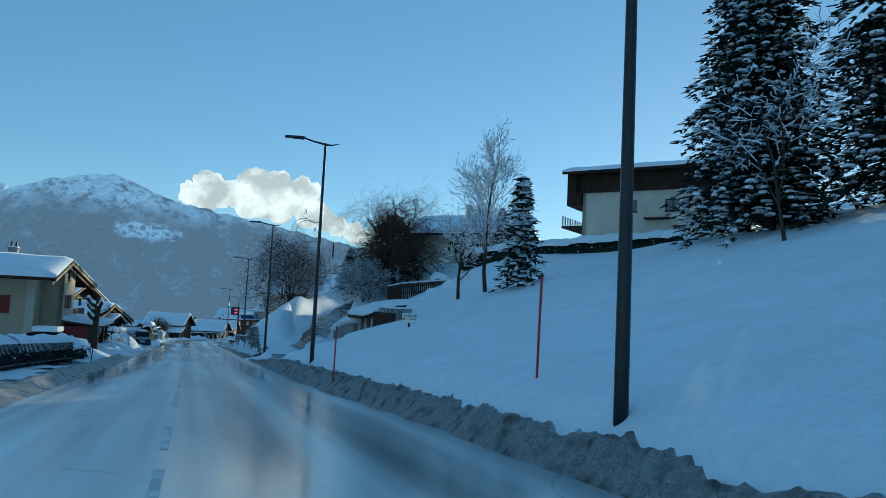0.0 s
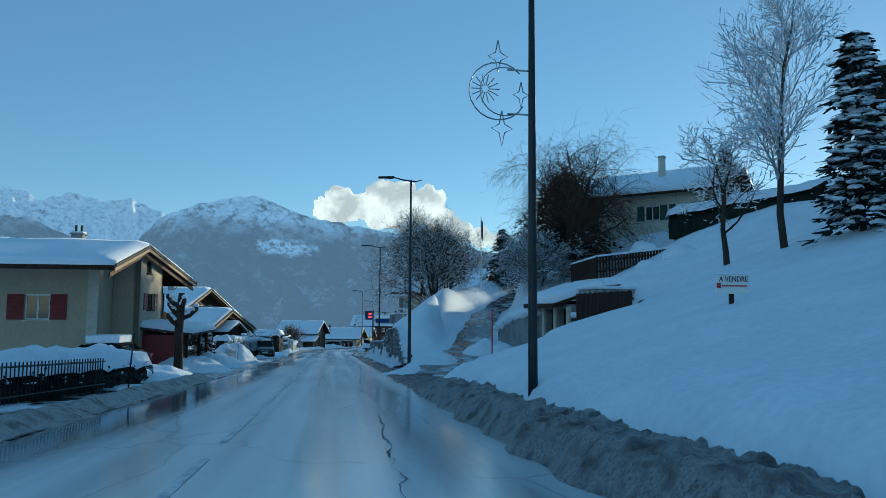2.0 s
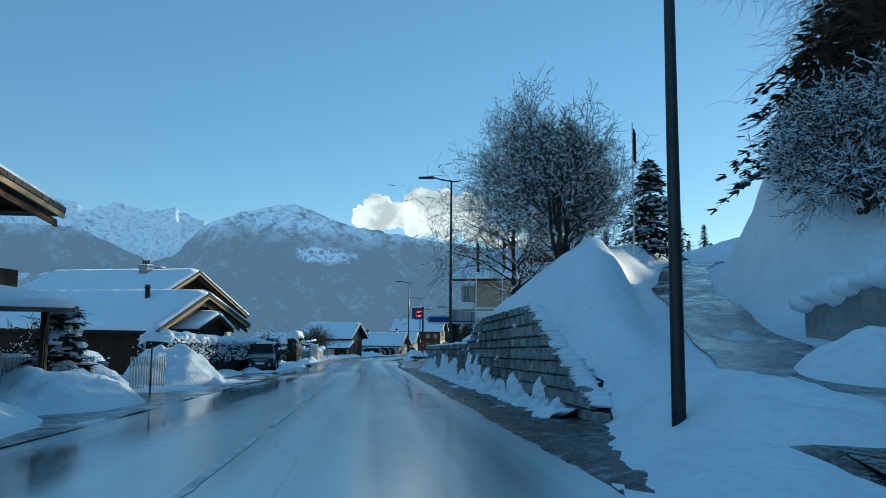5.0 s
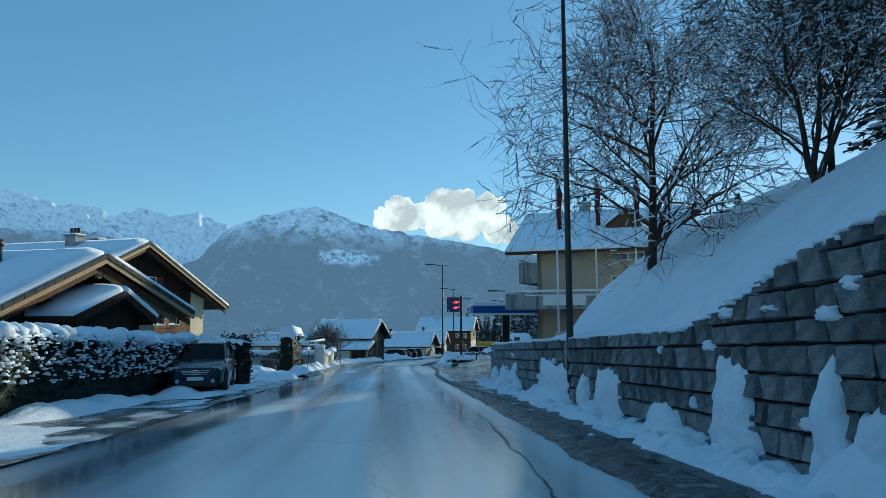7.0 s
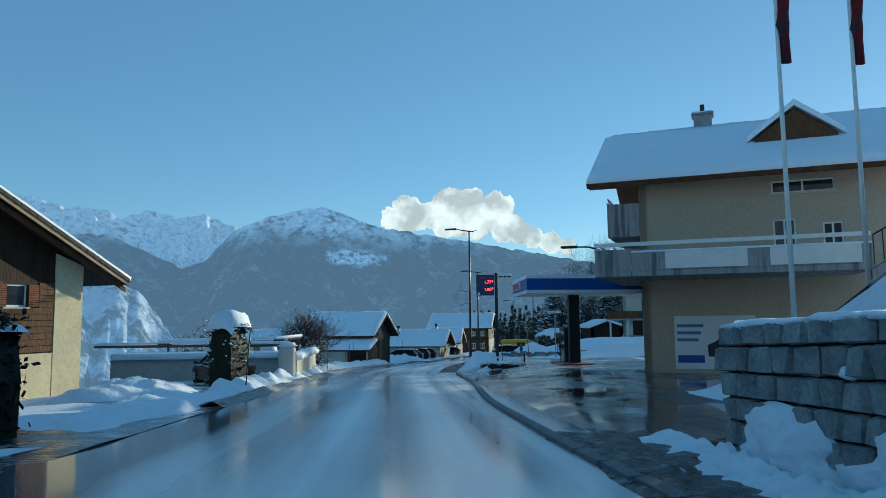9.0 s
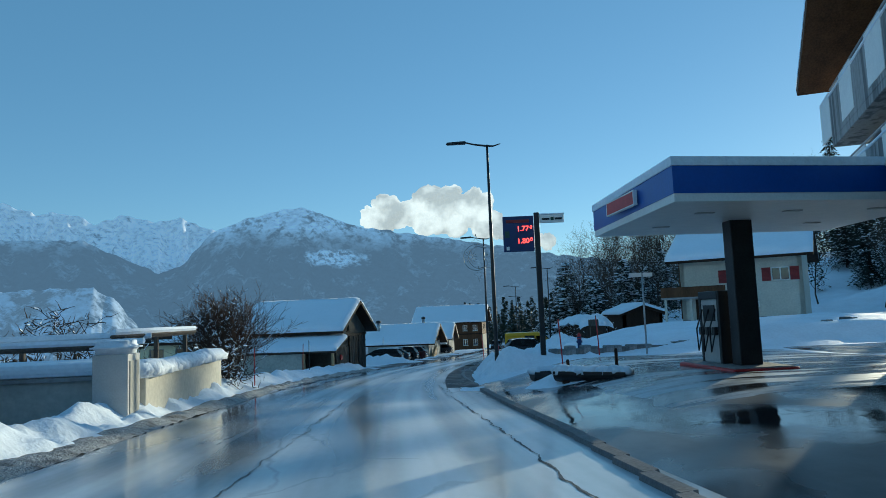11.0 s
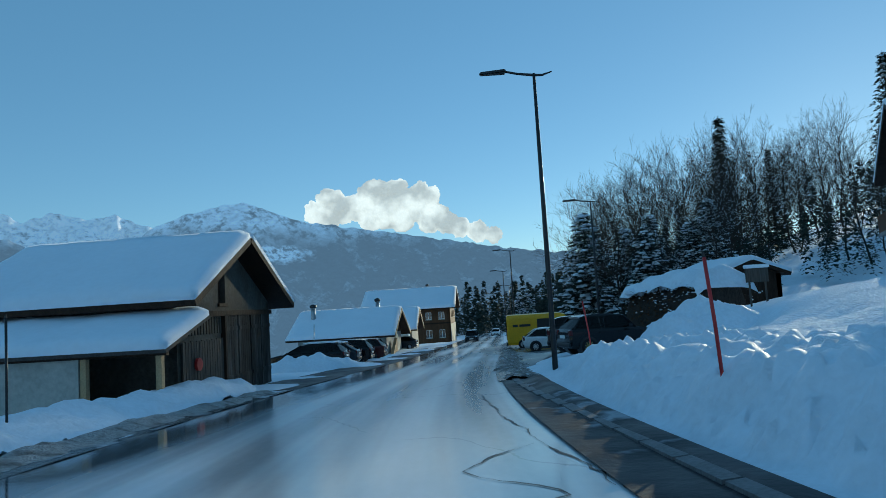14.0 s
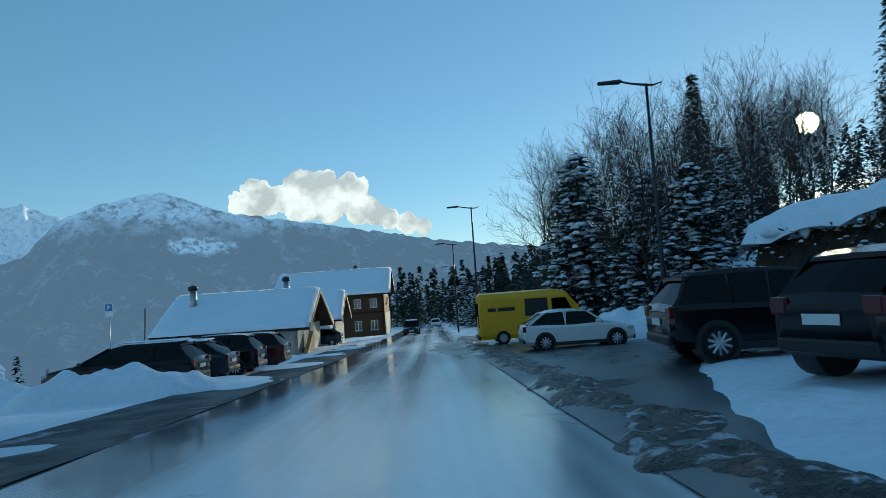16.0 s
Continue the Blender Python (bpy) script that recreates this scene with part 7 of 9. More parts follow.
part("stair_rail", rod([(-3.3, -7.7, 4.9), (-3.3, -10.0, 6.27)], 0.03, 5), METAL_D, nb)
part("stair", prism([(-7.6, 3.75), (-10.0, 5.2), (-10.0, 5.0), (-7.6, 3.45)], "x", -3.4, -2.3), STREAKED, nb)
XR = 4.75
for xe, ze in ((-1.3, 7.5), (10.8, 7.5)):
    roof_plane("roof", st, (xe, 1.9, ze), (XR, 1.9, 10.8), (xe, -10.4, ze), (XR, -10.4, 10.8), 0.22, WOOD_M, 0.2, seed=int(xe) + 60)
for k in range(7):
    f = k / 6
    part("rafter", box(-1.0 + 0.9 * k, 0.05, 7.52 + 0.45 * k, -0.85 + 0.9 * k, 1.85, 7.7 + 0.45 * k), WOOD_O, st)
dormer = part("dormer", prism([(-4.6, 8.6), (-7.6, 8.6), (-7.6, 9.5), (-6.1, 10.6), (-4.6, 9.5)], "x", 1.2, 4.4), WOOD_M, st, "brown timber dormer")
part("snow", prism([(-4.3, 9.4), (-6.1, 10.75), (-7.9, 9.4), (-7.9, 9.62), (-6.1, 11.0), (-4.3, 9.62)], "x", 1.1, 4.5), SNOW, dormer)
chimney(st, 4.9, -2.6, 10.2, 11.7, 0.8, CONCRETE, "broad chimney", pots=2)
part("wall_sign", box(2.4, 0.0, 2.5, 5.2, 0.12, 2.95), WHITE, st, "white sign board over the doors")
part("wall_plate", box(0.15, 0.01, 2.35, 0.6, 0.05, 3.0), BLUE, st, "small blue plate")
part("gooseneck", rod([(-2.6, 1.35, 4.9), (-2.6, 1.7, 5.0), (-2.6, 2.2, 5.02)], [0.04, 0.035, 0.03], 6), METAL_D, st, smooth=True)
part("lamp_head", box(-2.74, 2.1, 4.98, -2.46, 2.75, 5.07, 0.03), METAL_D, st)

# canopy
can = thing("fuel_canopy", 6.55, 112.1, -1.5, 0, "flat canopy with a blue and white fascia under snow", "canopy")
CY = [(0.0, 0.0), (0.3, 6.0), (7.2, 6.2), (6.4, 0.6)]


def ring(z0, z1, grow, material, name, label=""):
    bm = bmesh.new()
    c = Vector((sum(p[0] for p in CY) / 4, sum(p[1] for p in CY) / 4, 0))
    pts = [Vector((p[0], p[1], 0)) for p in CY]
    pts = [p + (p - c).normalized() * grow for p in pts]
    lo = [bm.verts.new(p + Vector((0, 0, z0))) for p in pts]
    hi = [bm.verts.new(p + Vector((0, 0, z1))) for p in pts]
    for k in range(4):
        bm.faces.new((lo[k], lo[(k + 1) % 4], hi[(k + 1) % 4], hi[k]))
    bm.faces.new(lo[::-1])
    bm.faces.new(hi)
    bmesh.ops.recalc_face_normals(bm, faces=bm.faces)
    return part(name, bm, material, can, label)


ring(3.62, 3.78, 0.0, WHITE, "soffit", "white underside")
ring(3.782, 4.32, 0.02, BLUE, "fascia", "blue fascia band")
ring(4.322, 4.5, 0.05, SNOW, "snow", "snow lying on the canopy")
for k in range(6):
    part("light", box(1.2 + 2 * (k % 3), 1.6 + 2.4 * (k // 3), 3.595, 1.6 + 2 * (k % 3), 1.75 + 2.4 * (k // 3), 3.618), CABINET, can)
part("pillar", box(2.7, 3.1, -0.6, 3.25, 3.5, 3.62, 0.02), METAL_D, can, "dark square pillar")


def letters(parent, text, size, m, material, name="lettering", depth=0.01, squash=1.0):
    cu = bpy.data.curves.new(name, "FONT")
    cu.body, cu.size, cu.extrude, cu.align_x, cu.align_y = text, size, depth, "CENTER", "CENTER"
    tmp = bpy.data.objects.new(name, cu)
    scene.collection.objects.link(tmp)
    me = bpy.data.meshes.new_from_object(tmp.evaluated_get(bpy.context.evaluated_depsgraph_get()))
    bpy.data.objects.remove(tmp)
    me.materials.clear()
    me.materials.append(material)
    ob = new(name, me)
    ob.parent = parent
    ob.matrix_local = m @ Matrix.Diagonal((squash, 1, 1, 1))
    return ob


# a plain red and white shape stands for the mark on the fascia
part("emblem", box(-0.035, 2.1, 3.92, 0.06, 3.9, 4.2, 0.01), RED, can, "red and white emblem bar")
part("emblem_edge", box(-0.03, 2.05, 3.89, 0.05, 3.95, 4.23), WHITE, can)

island = thing("pump_island", 9.2, 116.5, None, 0, "red-edged concrete island under the canopy", "kerb")
part("edge", box(-0.5, -2.0, -0.1, 1.1, 0.9, 0.14, 0.05), RED, island)
part("slab", box(-0.42, -1.92, 0.1, 1.02, 0.82, 0.165, 0.02), CONCRETE, island)
pump = thing("fuel_pump", 9.25, 116.4, None, 0, "grey and white fuel pump with hoses", "fuel pump")
part("body", box(-0.1, -0.5, 0.16, 0.45, 0.5, 1.75, 0.03), CABINET, pump)
part("side_panel", box(-0.12, -0.54, 0.16, 0.47, -0.42, 1.95, 0.02), METAL_D, pump)
part("side_panel", box(-0.12, 0.42, 0.16, 0.47, 0.54, 1.95, 0.02), METAL_D, pump)
part("display", box(-0.125, -0.3, 1.2, -0.1, 0.3, 1.6), BLACK, pump)
part("head", box(-0.14, -0.5, 1.75, 0.49, 0.5, 1.95, 0.02), METAL_D, pump)
for k in range(3):
    hy_ = -0.35 + 0.35 * k
    part("hose", rod([(-0.12, hy_, 1.5), (-0.3, hy_, 1.0), (-0.28, hy_, 0.45), (-0.14, hy_ + 0.05, 0.9)], 0.022, 6), BLACK, pump, smooth=True)
    part("nozzle", box(-0.2, hy_ - 0.04, 0.85, -0.1, hy_ + 0.1, 1.05, 0.01), BLACK, pump)

vend = thing("vending_machine", 11.3, 108.75, None, -20, "red and white drinks vending machine with a snowy top", "vending machine")
part("body", box(-0.3, -0.75, 0.05, 0.45, 0.75, 1.85, 0.02), WHITE, vend)
part("door", box(-0.34, -0.7, 0.1, -0.302, 0.7, 1.8, 0.01), CABINET, vend)
part("side_picture", box(-0.22, -0.765, 0.65, 0.38, -0.752, 1.75), SHUTTER_R, vend, "dark red picture on the side")
part("side_base", box(-0.28, -0.768, 0.08, 0.43, -0.753, 0.6), RED, vend)
part("window", box(-0.352, -0.6, 0.75, -0.342, 0.35, 1.7), PANE, vend)
part("snow", box(-0.33, -0.78, 1.85, 0.47, 0.78, 1.95, 0.04), SNOW, vend)
binn = thing("rubbish_bin", 13.6, 114.8, None, 0, "round black rubbish bin by the workshop door", "bin")
part("drum", rod([(0, 0, 0), (0, 0, 0.75)], [0.24, 0.27], 14), BLACK, binn, smooth=True)
part("rim", rod([(0, 0, 0.75), (0, 0, 0.8)], [0.3, 0.29], 14), METAL_D, binn)
balloon = thing("balloon", 10.9, 108.1, None, 0, "small red balloon tied to the vending machine", "balloon")
bm = bmesh.new()
bmesh.ops.create_uvsphere(bm, u_segments=14, v_segments=10, radius=0.15)
for v in bm.verts:
    v.co.z = v.co.z * 1.2 + 2.05
    if v.co.z < 2.0:
        v.co.x *= 0.8
        v.co.y *= 0.8
part("skin", bm, RED, balloon, smooth=True)
part("string", rod([(0, 0, 1.5), (0, 0, 1.9)], 0.006, 4), WHITE, balloon)



def trough(x0, y0, x1, y1, seed):
    """A hollowed log used as a planter, lying on two blocks and heaped with snow."""
    L, yaw = math.hypot(x1 - x0, y1 - y0), math.degrees(math.atan2(y1 - y0, x1 - x0))
    ob = thing("planter", (x0 + x1) / 2, (y0 + y1) / 2, None, yaw, "dark log planter trough heaped with snow", "planter", "planters beside the forecourt")
    bm = bmesh.new()
    rows = []
    for k in range(9):
        t = k / 8 * 2 - 1
        r = 0.27 * (1 - 0.1 * abs(t) ** 6) * (1 + 0.06 * noise.noise(Vector((k * 0.7, seed, 0))))
        rows.append([bm.verts.new((t * L / 2, r * math.cos(a), 0.22 + r * math.sin(a) * 0.95)) for a in [math.pi * (0.94 + 1.12 * q / 12) for q in range(13)]])
    for a, b in zip(rows, rows[1:]):
        for q in range(12):
            bm.faces.new((a[q], a[q + 1], b[q + 1], b[q]))
        bm.faces.new((a[12], a[0], b[0], b[12]))
    bm.faces.new(rows[0])
    bm.faces.new(rows[-1][::-1])
    bmesh.ops.recalc_face_normals(bm, faces=bm.faces)
    part("trough", bm, BLACK, ob, smooth=False)
    for t in (-0.33, 0.33):
        part("block", box(t * L - 0.1, -0.2, -0.1, t * L + 0.1, 0.2, 0.02, 0.02), WOOD_D, ob)
    sv, sf, rg2 = [], [], random.Random(seed)
    for k in range(int(L / 0.1)):
        blob(sv, sf, Vector((-L / 2 + 0.06 + k * 0.1, rg2.uniform(-0.03, 0.03), 0.23)), 0.2, 0.25, 0.15 + 0.05 * rg2.random(), rg2, 9)
    tagged(part_data("snow", sv, sf, SNOW, ob, smooth=True), kind="stuff")


trough(5.2, 119.7, 6.4, 119.9, 3)
trough(5.4, 117.5, 6.9, 116.3, 5)
for px, py in ((6.0, 118.6), (7.6, 119.2)):
    bl = thing("bollard", px, py, None, 0, "short dark wooden bollard by the planters", "bollard")
    part("post", rod([(0, 0, -0.1), (0, 0, 0.5), (0.0, 0, 0.55)], [0.05, 0.05, 0.03], 8), WOOD_D, bl, smooth=True)
snow_heap(6.1, 118.2, 1.7, 1.9, 0.34, 12, "low ridge of snow round the planters")
snow_heap(5.8, 119.8, 1.3, 0.9, 0.2, 14, "low heap of snow round the planter")

# price sign
LED = mat("red_digits", (0.6, 0.02, 0.02), 0.5, vary=0.02, bump=0, emit=(1.0, 0.06, 0.05, 4.0))
SIGN_B = mat("sign_blue", (0.012, 0.03, 0.12), 0.35, vary=0.1, bump=0.02)
ps = thing("price_sign", 6.95, 125.7, None, -6, "blue fuel price board on a tall dark post", "sign")
pz = 3.95 - H(6.95, 125.7)
part("post", box(-0.1, -0.09, -0.5, 0.1, 0.09, pz, 0.02), METAL_D, ps)
pan = part("board", box(-1.32, -0.09, pz - 1.5, -0.13, 0.09, pz - 0.12, 0.02), SIGN_B, ps)
part("header", box(-1.2, -0.105, pz - 0.38, -0.3, -0.093, pz - 0.26, 0.003), SHUTTER_R, pan, "plain red bar for the mark")
for digits, dz in (("1.77", 0.62), ("1.80", 1.1)):
    letters(pan, digits, 0.28, pose(-0.56, -0.1, pz - dz, 90, 0, 0), LED, "price")
    letters(pan, "0", 0.19, pose(-0.24, -0.1, pz - dz + 0.05, 90, 0, 0), LED, "price")
part("green_patch", box(-1.26, -0.1, pz - 0.95, -1.08, -0.092, pz - 0.7), SHUTTER_G, pan)
part("logo_patch", box(-1.22, -0.1, pz - 1.44, -1.1, -0.092, pz - 1.3), WHITE, pan)
small = part("side_board", box(0.12, -0.06, pz - 0.42, 1.06, 0.06, pz - 0.1, 0.02), WHITE, ps, "small white side board")
part("writing", box(0.2, -0.07, pz - 0.31, 0.5, -0.062, pz - 0.23), BLACK, small)
part("mark", box(0.54, -0.07, pz - 0.33, 0.66, -0.062, pz - 0.2), SHUTTER_G, small)
part("writing", box(0.7, -0.07, pz - 0.31, 0.98, -0.062, pz - 0.23), BLACK, small)
part("snow", box(0.1, -0.08, pz - 0.1, 1.08, 0.08, pz - 0.05, 0.02), SNOW, ps)

hyd = thing("hydrant", 8.8, 127.2, None, 0, "dark blue fire hydrant standing in snow", "hydrant")
hyd.scale = (0.75, 0.75, 0.95)
part("body", rod([(0, 0, -0.3), (0, 0, 0.5), (0, 0, 0.62), (0, 0, 0.75)], [0.11, 0.11, 0.13, 0.05], 12), SIGN_B, hyd, smooth=True)
part("cap", rod([(0, 0, 0.55), (0, 0, 0.72), (0, 0, 0.8)], [0.125, 0.11, 0.04], 12), RED, hyd, "dark red cap", smooth=True)
part("outlet", rod([(-0.15, 0, 0.42), (0.15, 0, 0.42)], 0.055, 10), SIGN_B, hyd, smooth=True)
pole = thing("signpost", 10.6, 124.6, None, 0, "slim pale street sign post", "signpost")
part("post", rod([(0, 0, -0.4), (0, 0, 3.0)], 0.035, 8), METAL_G, pole, smooth=True)
part("plate", box(-0.5, -0.02, 2.85, 0.4, 0.02, 3.0), WHITE, pole)
info = thing("nest_box", 16.8, 151.3, None, -20, "small wooden board on two legs in the snow", "board")
part("leg", box(-0.3, -0.03, -0.3, -0.24, 0.03, 0.9), WOOD_G, info)
part("leg", box(0.24, -0.03, -0.3, 0.3, 0.03, 0.9), WOOD_G, info)
part("panel", box(-0.38, -0.05, 0.75, 0.38, 0.05, 1.25, 0.01), WOOD_G, info)
part("snow", box(-0.42, -0.12, 1.25, 0.42, 0.12, 1.38, 0.04), SNOW, info)

# low stone wall and snow behind the side street
lw = thing("low_wall", 0, 0, 0, 0, "low dark rubble wall under snow by the side street", "wall")
for k in range(44):
    t = k / 44
    wx, wy = 7.5 + 14.5 * t, 126.2 + 2.6 * t
    rngk = random.Random(900 + k)
    b = part("stone", box(-0.19, -0.2, -0.2, 0.17, 0.2, 0.2 + 0.16 * rngk.random(), 0.05), STONE, lw)
    b.matrix_local = pose(wx, wy, H(wx, wy - 1.2) - 0.05, 0, 0, 10 + rngk.uniform(-6, 6))
grate = thing("drain_grate", 3.5, 125.9, zr(125.9) + 0.012, -8, "iron drain grate set in the road edge", "drain")
part("rim", box(-0.26, -0.15, -0.03, 0.26, 0.15, 0.008), METAL_D, grate)
for k in range(9):
    part("bar", box(-0.23 + k * 0.053, -0.13, 0.006, -0.205 + k * 0.053, 0.13, 0.02), KERB, grate)
# flag poles before the building
for fx, fy, fh in ((8.5, 93.4, 10.0), (10.65, 94.2, 10.3), (12.95, 95.0, 10.6)):
    base = H(fx, fy)
    fp = thing("flagpole", fx, fy, base, 0, "slim white flagpole with a furled dark red flag", "flagpole", "flagpoles before the building")
    hp = fh - base - 1.2
    part("pole", rod([(0, 0, -0.3), (0, 0, hp)], [0.06, 0.035], 8), WHITE, fp, smooth=True)
    part("finial", rod([(0, 0, hp), (0, 0, hp + 0.12)], [0.05, 0.02], 8), METAL_G, fp)
    bm = bmesh.new()
    for q in range(3):
        rod([(0.05, 0, hp - 0.1), (0.12 + 0.05 * q, 0.05 * math.sin(q * 2), hp - 0.9), (0.16 - 0.04 * q, 0.06 * math.cos(q * 2), hp - 1.8), (0.1 + 0.06 * q, 0, hp - 2.6)], [0.03, 0.10, 0.13, 0.05], 7, bm=bm)
    part("flag", bm, FLAG, fp, "furled dark red flag", smooth=True)

# ---- left side ----
pf = thing("garden_fence", 0, 0, 0, 0, "dark metal picket fence before a snowy hedge", "fence")
for k in range(92):
    fy = 21.5 + k * 0.175
    fx = -6.5 + 0.065 * max(0.0, fy - 29)
    part("picket", rod([(fx, fy, H(fx, fy) + 0.05), (fx, fy, H(fx, fy) + 0.95)], 0.016, 4), METAL_D, pf)
for hz in (0.2, 0.85):
    part("rail", rod([(-6.5, 21.4, H(-6.5, 21.4) + hz), (-6.5, 29.0, H(-6.5, 29.0) + hz), (-5.94, 37.6, H(-5.94, 37.6) + hz)], 0.022, 4), METAL_D, pf)
hedge("hedge", [(-7.5, 17.0, H(-7.5, 17)), (-7.4, 30.0, H(-7.4, 30)), (-6.6, 42.3, H(-6.6, 42.3))], 1.5, 0.75, "low garden hedge beneath a thick blanket of snow", cap=0.5, seed=11, patches=0.4)
hedge("hedge", [(-7.6, 70.5, H(-7, 70.5)), (-7.4, 81.0, H(-7, 81)), (-6.7, 90.6, H(-7, 90.6))], 1.1, 1.8, "tall dark hedge topped and flecked with snow", cap=0.12, seed=13, patches=3.2, puffs=7.0)
thuja = hedge("thuja", [(-6.3, 90.9, H(-6, 91)), (-6.1, 92.2, H(-6, 92))], 1.0, 1.95, "dark clipped thuja at the end of the hedge", cap=0.02, seed=15, patches=0.0, dens=3.0)
hedge("thuja", [(-6.6, 108.6, H(-6.5, 108.6)), (-6.2, 109.7, H(-6.2, 109.7))], 1.15, 2.6, "tall thuja column heavy with sunlit snow", cap=0.5, seed=17, patches=1.4, dens=2.0)
hedge("thuja", [(-7.0, 120.2, H(-7, 120)), (-6.9, 120.9, H(-7, 121))], 0.8, 1.5, "small clipped thuja wrapped in snow", cap=0.4, seed=19, patches=1.0)
hedge("hedge", [(-9.2, 62.6, H(-9, 63)), (-9.4, 68.5, H(-9, 68.5))], 1.2, 1.0, "low garden hedge dusted with snow", cap=0.2, seed=21, patches=0.9)

# pollarded tree
rngp = random.Random(3)
poll = thing("pollard_tree", -6.55, 50.3, None, 0, "pollarded tree stump with knobbly limbs and snow", "tree")
part("trunk", rod([(0, 0, -0.3), (0.03, 0, 0.8), (-0.02, 0.03, 1.8), (0.02, 0, 2.7), (0.05, 0.02, 3.4), (0.06, 0, 3.75)], [0.24, 0.2, 0.19, 0.2, 0.17, 0.13], 9), BARK, poll, smooth=True)
for a, zz, L in ((0.3, 2.5, 0.75), (2.4, 2.7, 0.8), (3.9, 2.2, 0.6), (5.2, 2.9, 0.65), (1.4, 3.0, 0.5), (3.2, 3.1, 0.55)):
    dx, dy = math.cos(a), math.sin(a)
    limb = part("limb", rod([(0, 0, zz), (dx * L * 0.6, dy * L * 0.6, zz + 0.2), (dx * L, dy * L, zz + 0.5), (dx * L * 1.05, dy * L * 1.05, zz + 0.62)], [0.12, 0.1, 0.11, 0.08], 7), BARK, poll, smooth=True)
    sv, sf = [], []
    for q in range(3):
        t = 0.5 + 0.25 * q
        blob(sv, sf, Vector((dx * L * t, dy * L * t, zz + 0.18 + 0.4 * t * t + 0.06)), 0.14, 0.14, 0.14, rngp, 6)
    part_data("snow", sv, sf, SNOW, limb)

for hx, hy2, sx, sy, hh, sd in ((-6.6, 53.5, 2.2, 3.2, 0.75, 20), (-6.2, 58.6, 1.8, 3.2, 0.85, 21), (-6.6, 69.5, 1.9, 3.2, 1.5, 22), (-8.4, 65.0, 1.8, 2.6, 0.9, 23), (-6.4, 43.5, 1.8, 2.2, 0.5, 24), (-6.5, 46.8, 1.6, 2.0, 0.55, 25),
                                  (-6.6, 78.0, 0.9, 5.0, 0.45, 40), (-6.0, 83.0, 0.8, 3.0, 0.35, 41), (-8.4, 104.0, 2.4, 3.0, 0.7, 26), (-5.4, 98.0, 1.3, 6.0, 0.45, 27)):
    snow_heap(hx, hy2, sx, sy, hh, sd)
# ridge of ploughed snow along the valley side
tagged(new("left_snow_bank", strip("left_snow_bank", spaced(-9.5, -4.4, 0.22) + [-4.4], 117.5, 155, 0.22, SNOW,
       lambda u, y: -0.08 + (0.52 * math.exp(-((u + 5.7) / 0.85) ** 2) + 0.30 * math.exp(-((u + 7.2) / 1.4) ** 2)) * (0.85 + 0.25 * noise.noise(Vector((u, y * 0.35, 3)))) * step(117.5, 120, y) * (1 - step(150.5, 155, y))
       + 0.2 * noise.fractal(Vector((u * 1.5, y * 1.5, 2)), 0.7, 2.1, 4))), "ridge of ploughed snow beside the road", "snow bank", kind="structure")
tagged(new("left_slush_bank", strip("left_slush_bank", spaced(-5.0, -3.3, 0.12) + [-3.3], 98, 150, 0.2, SLUSH,
       lambda u, y: -0.03 - 0.3 * step(-4.2, -4.6, u) * (1 - step(122, 127, y)) + 0.15 * math.exp(-((u + 3.75 + 0.35 * step(122, 130, y)) / 0.38) ** 2) * (1 + 0.8 * noise.noise(Vector((u * 2, y * 1.1, 5)))) + 0.05 * noise.noise(Vector((u * 4, y * 4, 2))))), "low ridge of dirty slush along the road edge", "snow bank", kind="structure")
tagged(new("verge_slush", strip("verge_slush", spaced(-4.9, -3.3, 0.12) + [-3.3], -12, 44, 0.2, SLUSH,
       lambda u, y: -0.03 + 0.26 * math.exp(-((u + 4.0) / 0.42) ** 2) * (1 + 0.6 * noise.noise(Vector((u * 2, y * 0.9, 5)))) + 0.05 * noise.noise(Vector((u * 4, y * 4, 2))))), "low ridge of dirty slush along the road edge", "snow bank", kind="structure")

# shovelled snow along the foot of the garden walls
tagged(new("wall_verge", strip("wall_verge", spaced(-6.6, -3.3, 0.1) + [-3.3], 100, 126, 0.14, SNOW,
       lambda u, y: -0.12 - 0.1 * step(-3.7, -3.3, u) + (0.55 * math.exp(-((u + 4.7) / 0.7) ** 2) * (1 + 0.5 * noise.noise(Vector((u * 1.5, y * 0.8, 6)))) + 0.12 * noise.fractal(Vector((u * 2.4, y * 2.4, 4)), 0.7, 2.1, 4)) * step(100, 104, y) * (1 - step(123, 126, y)))),
       "shovelled snow along the garden walls", "snow bank", kind="structure")

# white palings by the gardens
for fx0, fy0, fx1, fy1 in ((-8.4, 59.5, -7.6, 64.5), (-6.4, 64.0, -5.9, 66.0)):
    wf = thing("paling_fence", 0, 0, 0, 0, "pale wooden paling fence half hidden by snow", "fence")
    n = int(math.hypot(fx1 - fx0, fy1 - fy0) / 0.14)
    for k in range(n):
        t = k / n
        fx, fy = fx0 + (fx1 - fx0) * t, fy0 + (fy1 - fy0) * t
        part("pale", box(fx - 0.012, fy - 0.05, H(fx, fy) + 0.1, fx + 0.012, fy + 0.05, H(fx, fy) + 1.05), CABINET, wf)
    part("rail", rod([(fx0 - 0.03, fy0, H(fx0, fy0) + 0.8), (fx1 - 0.03, fy1, H(fx1, fy1) + 0.8)], 0.03, 4), CABINET, wf)

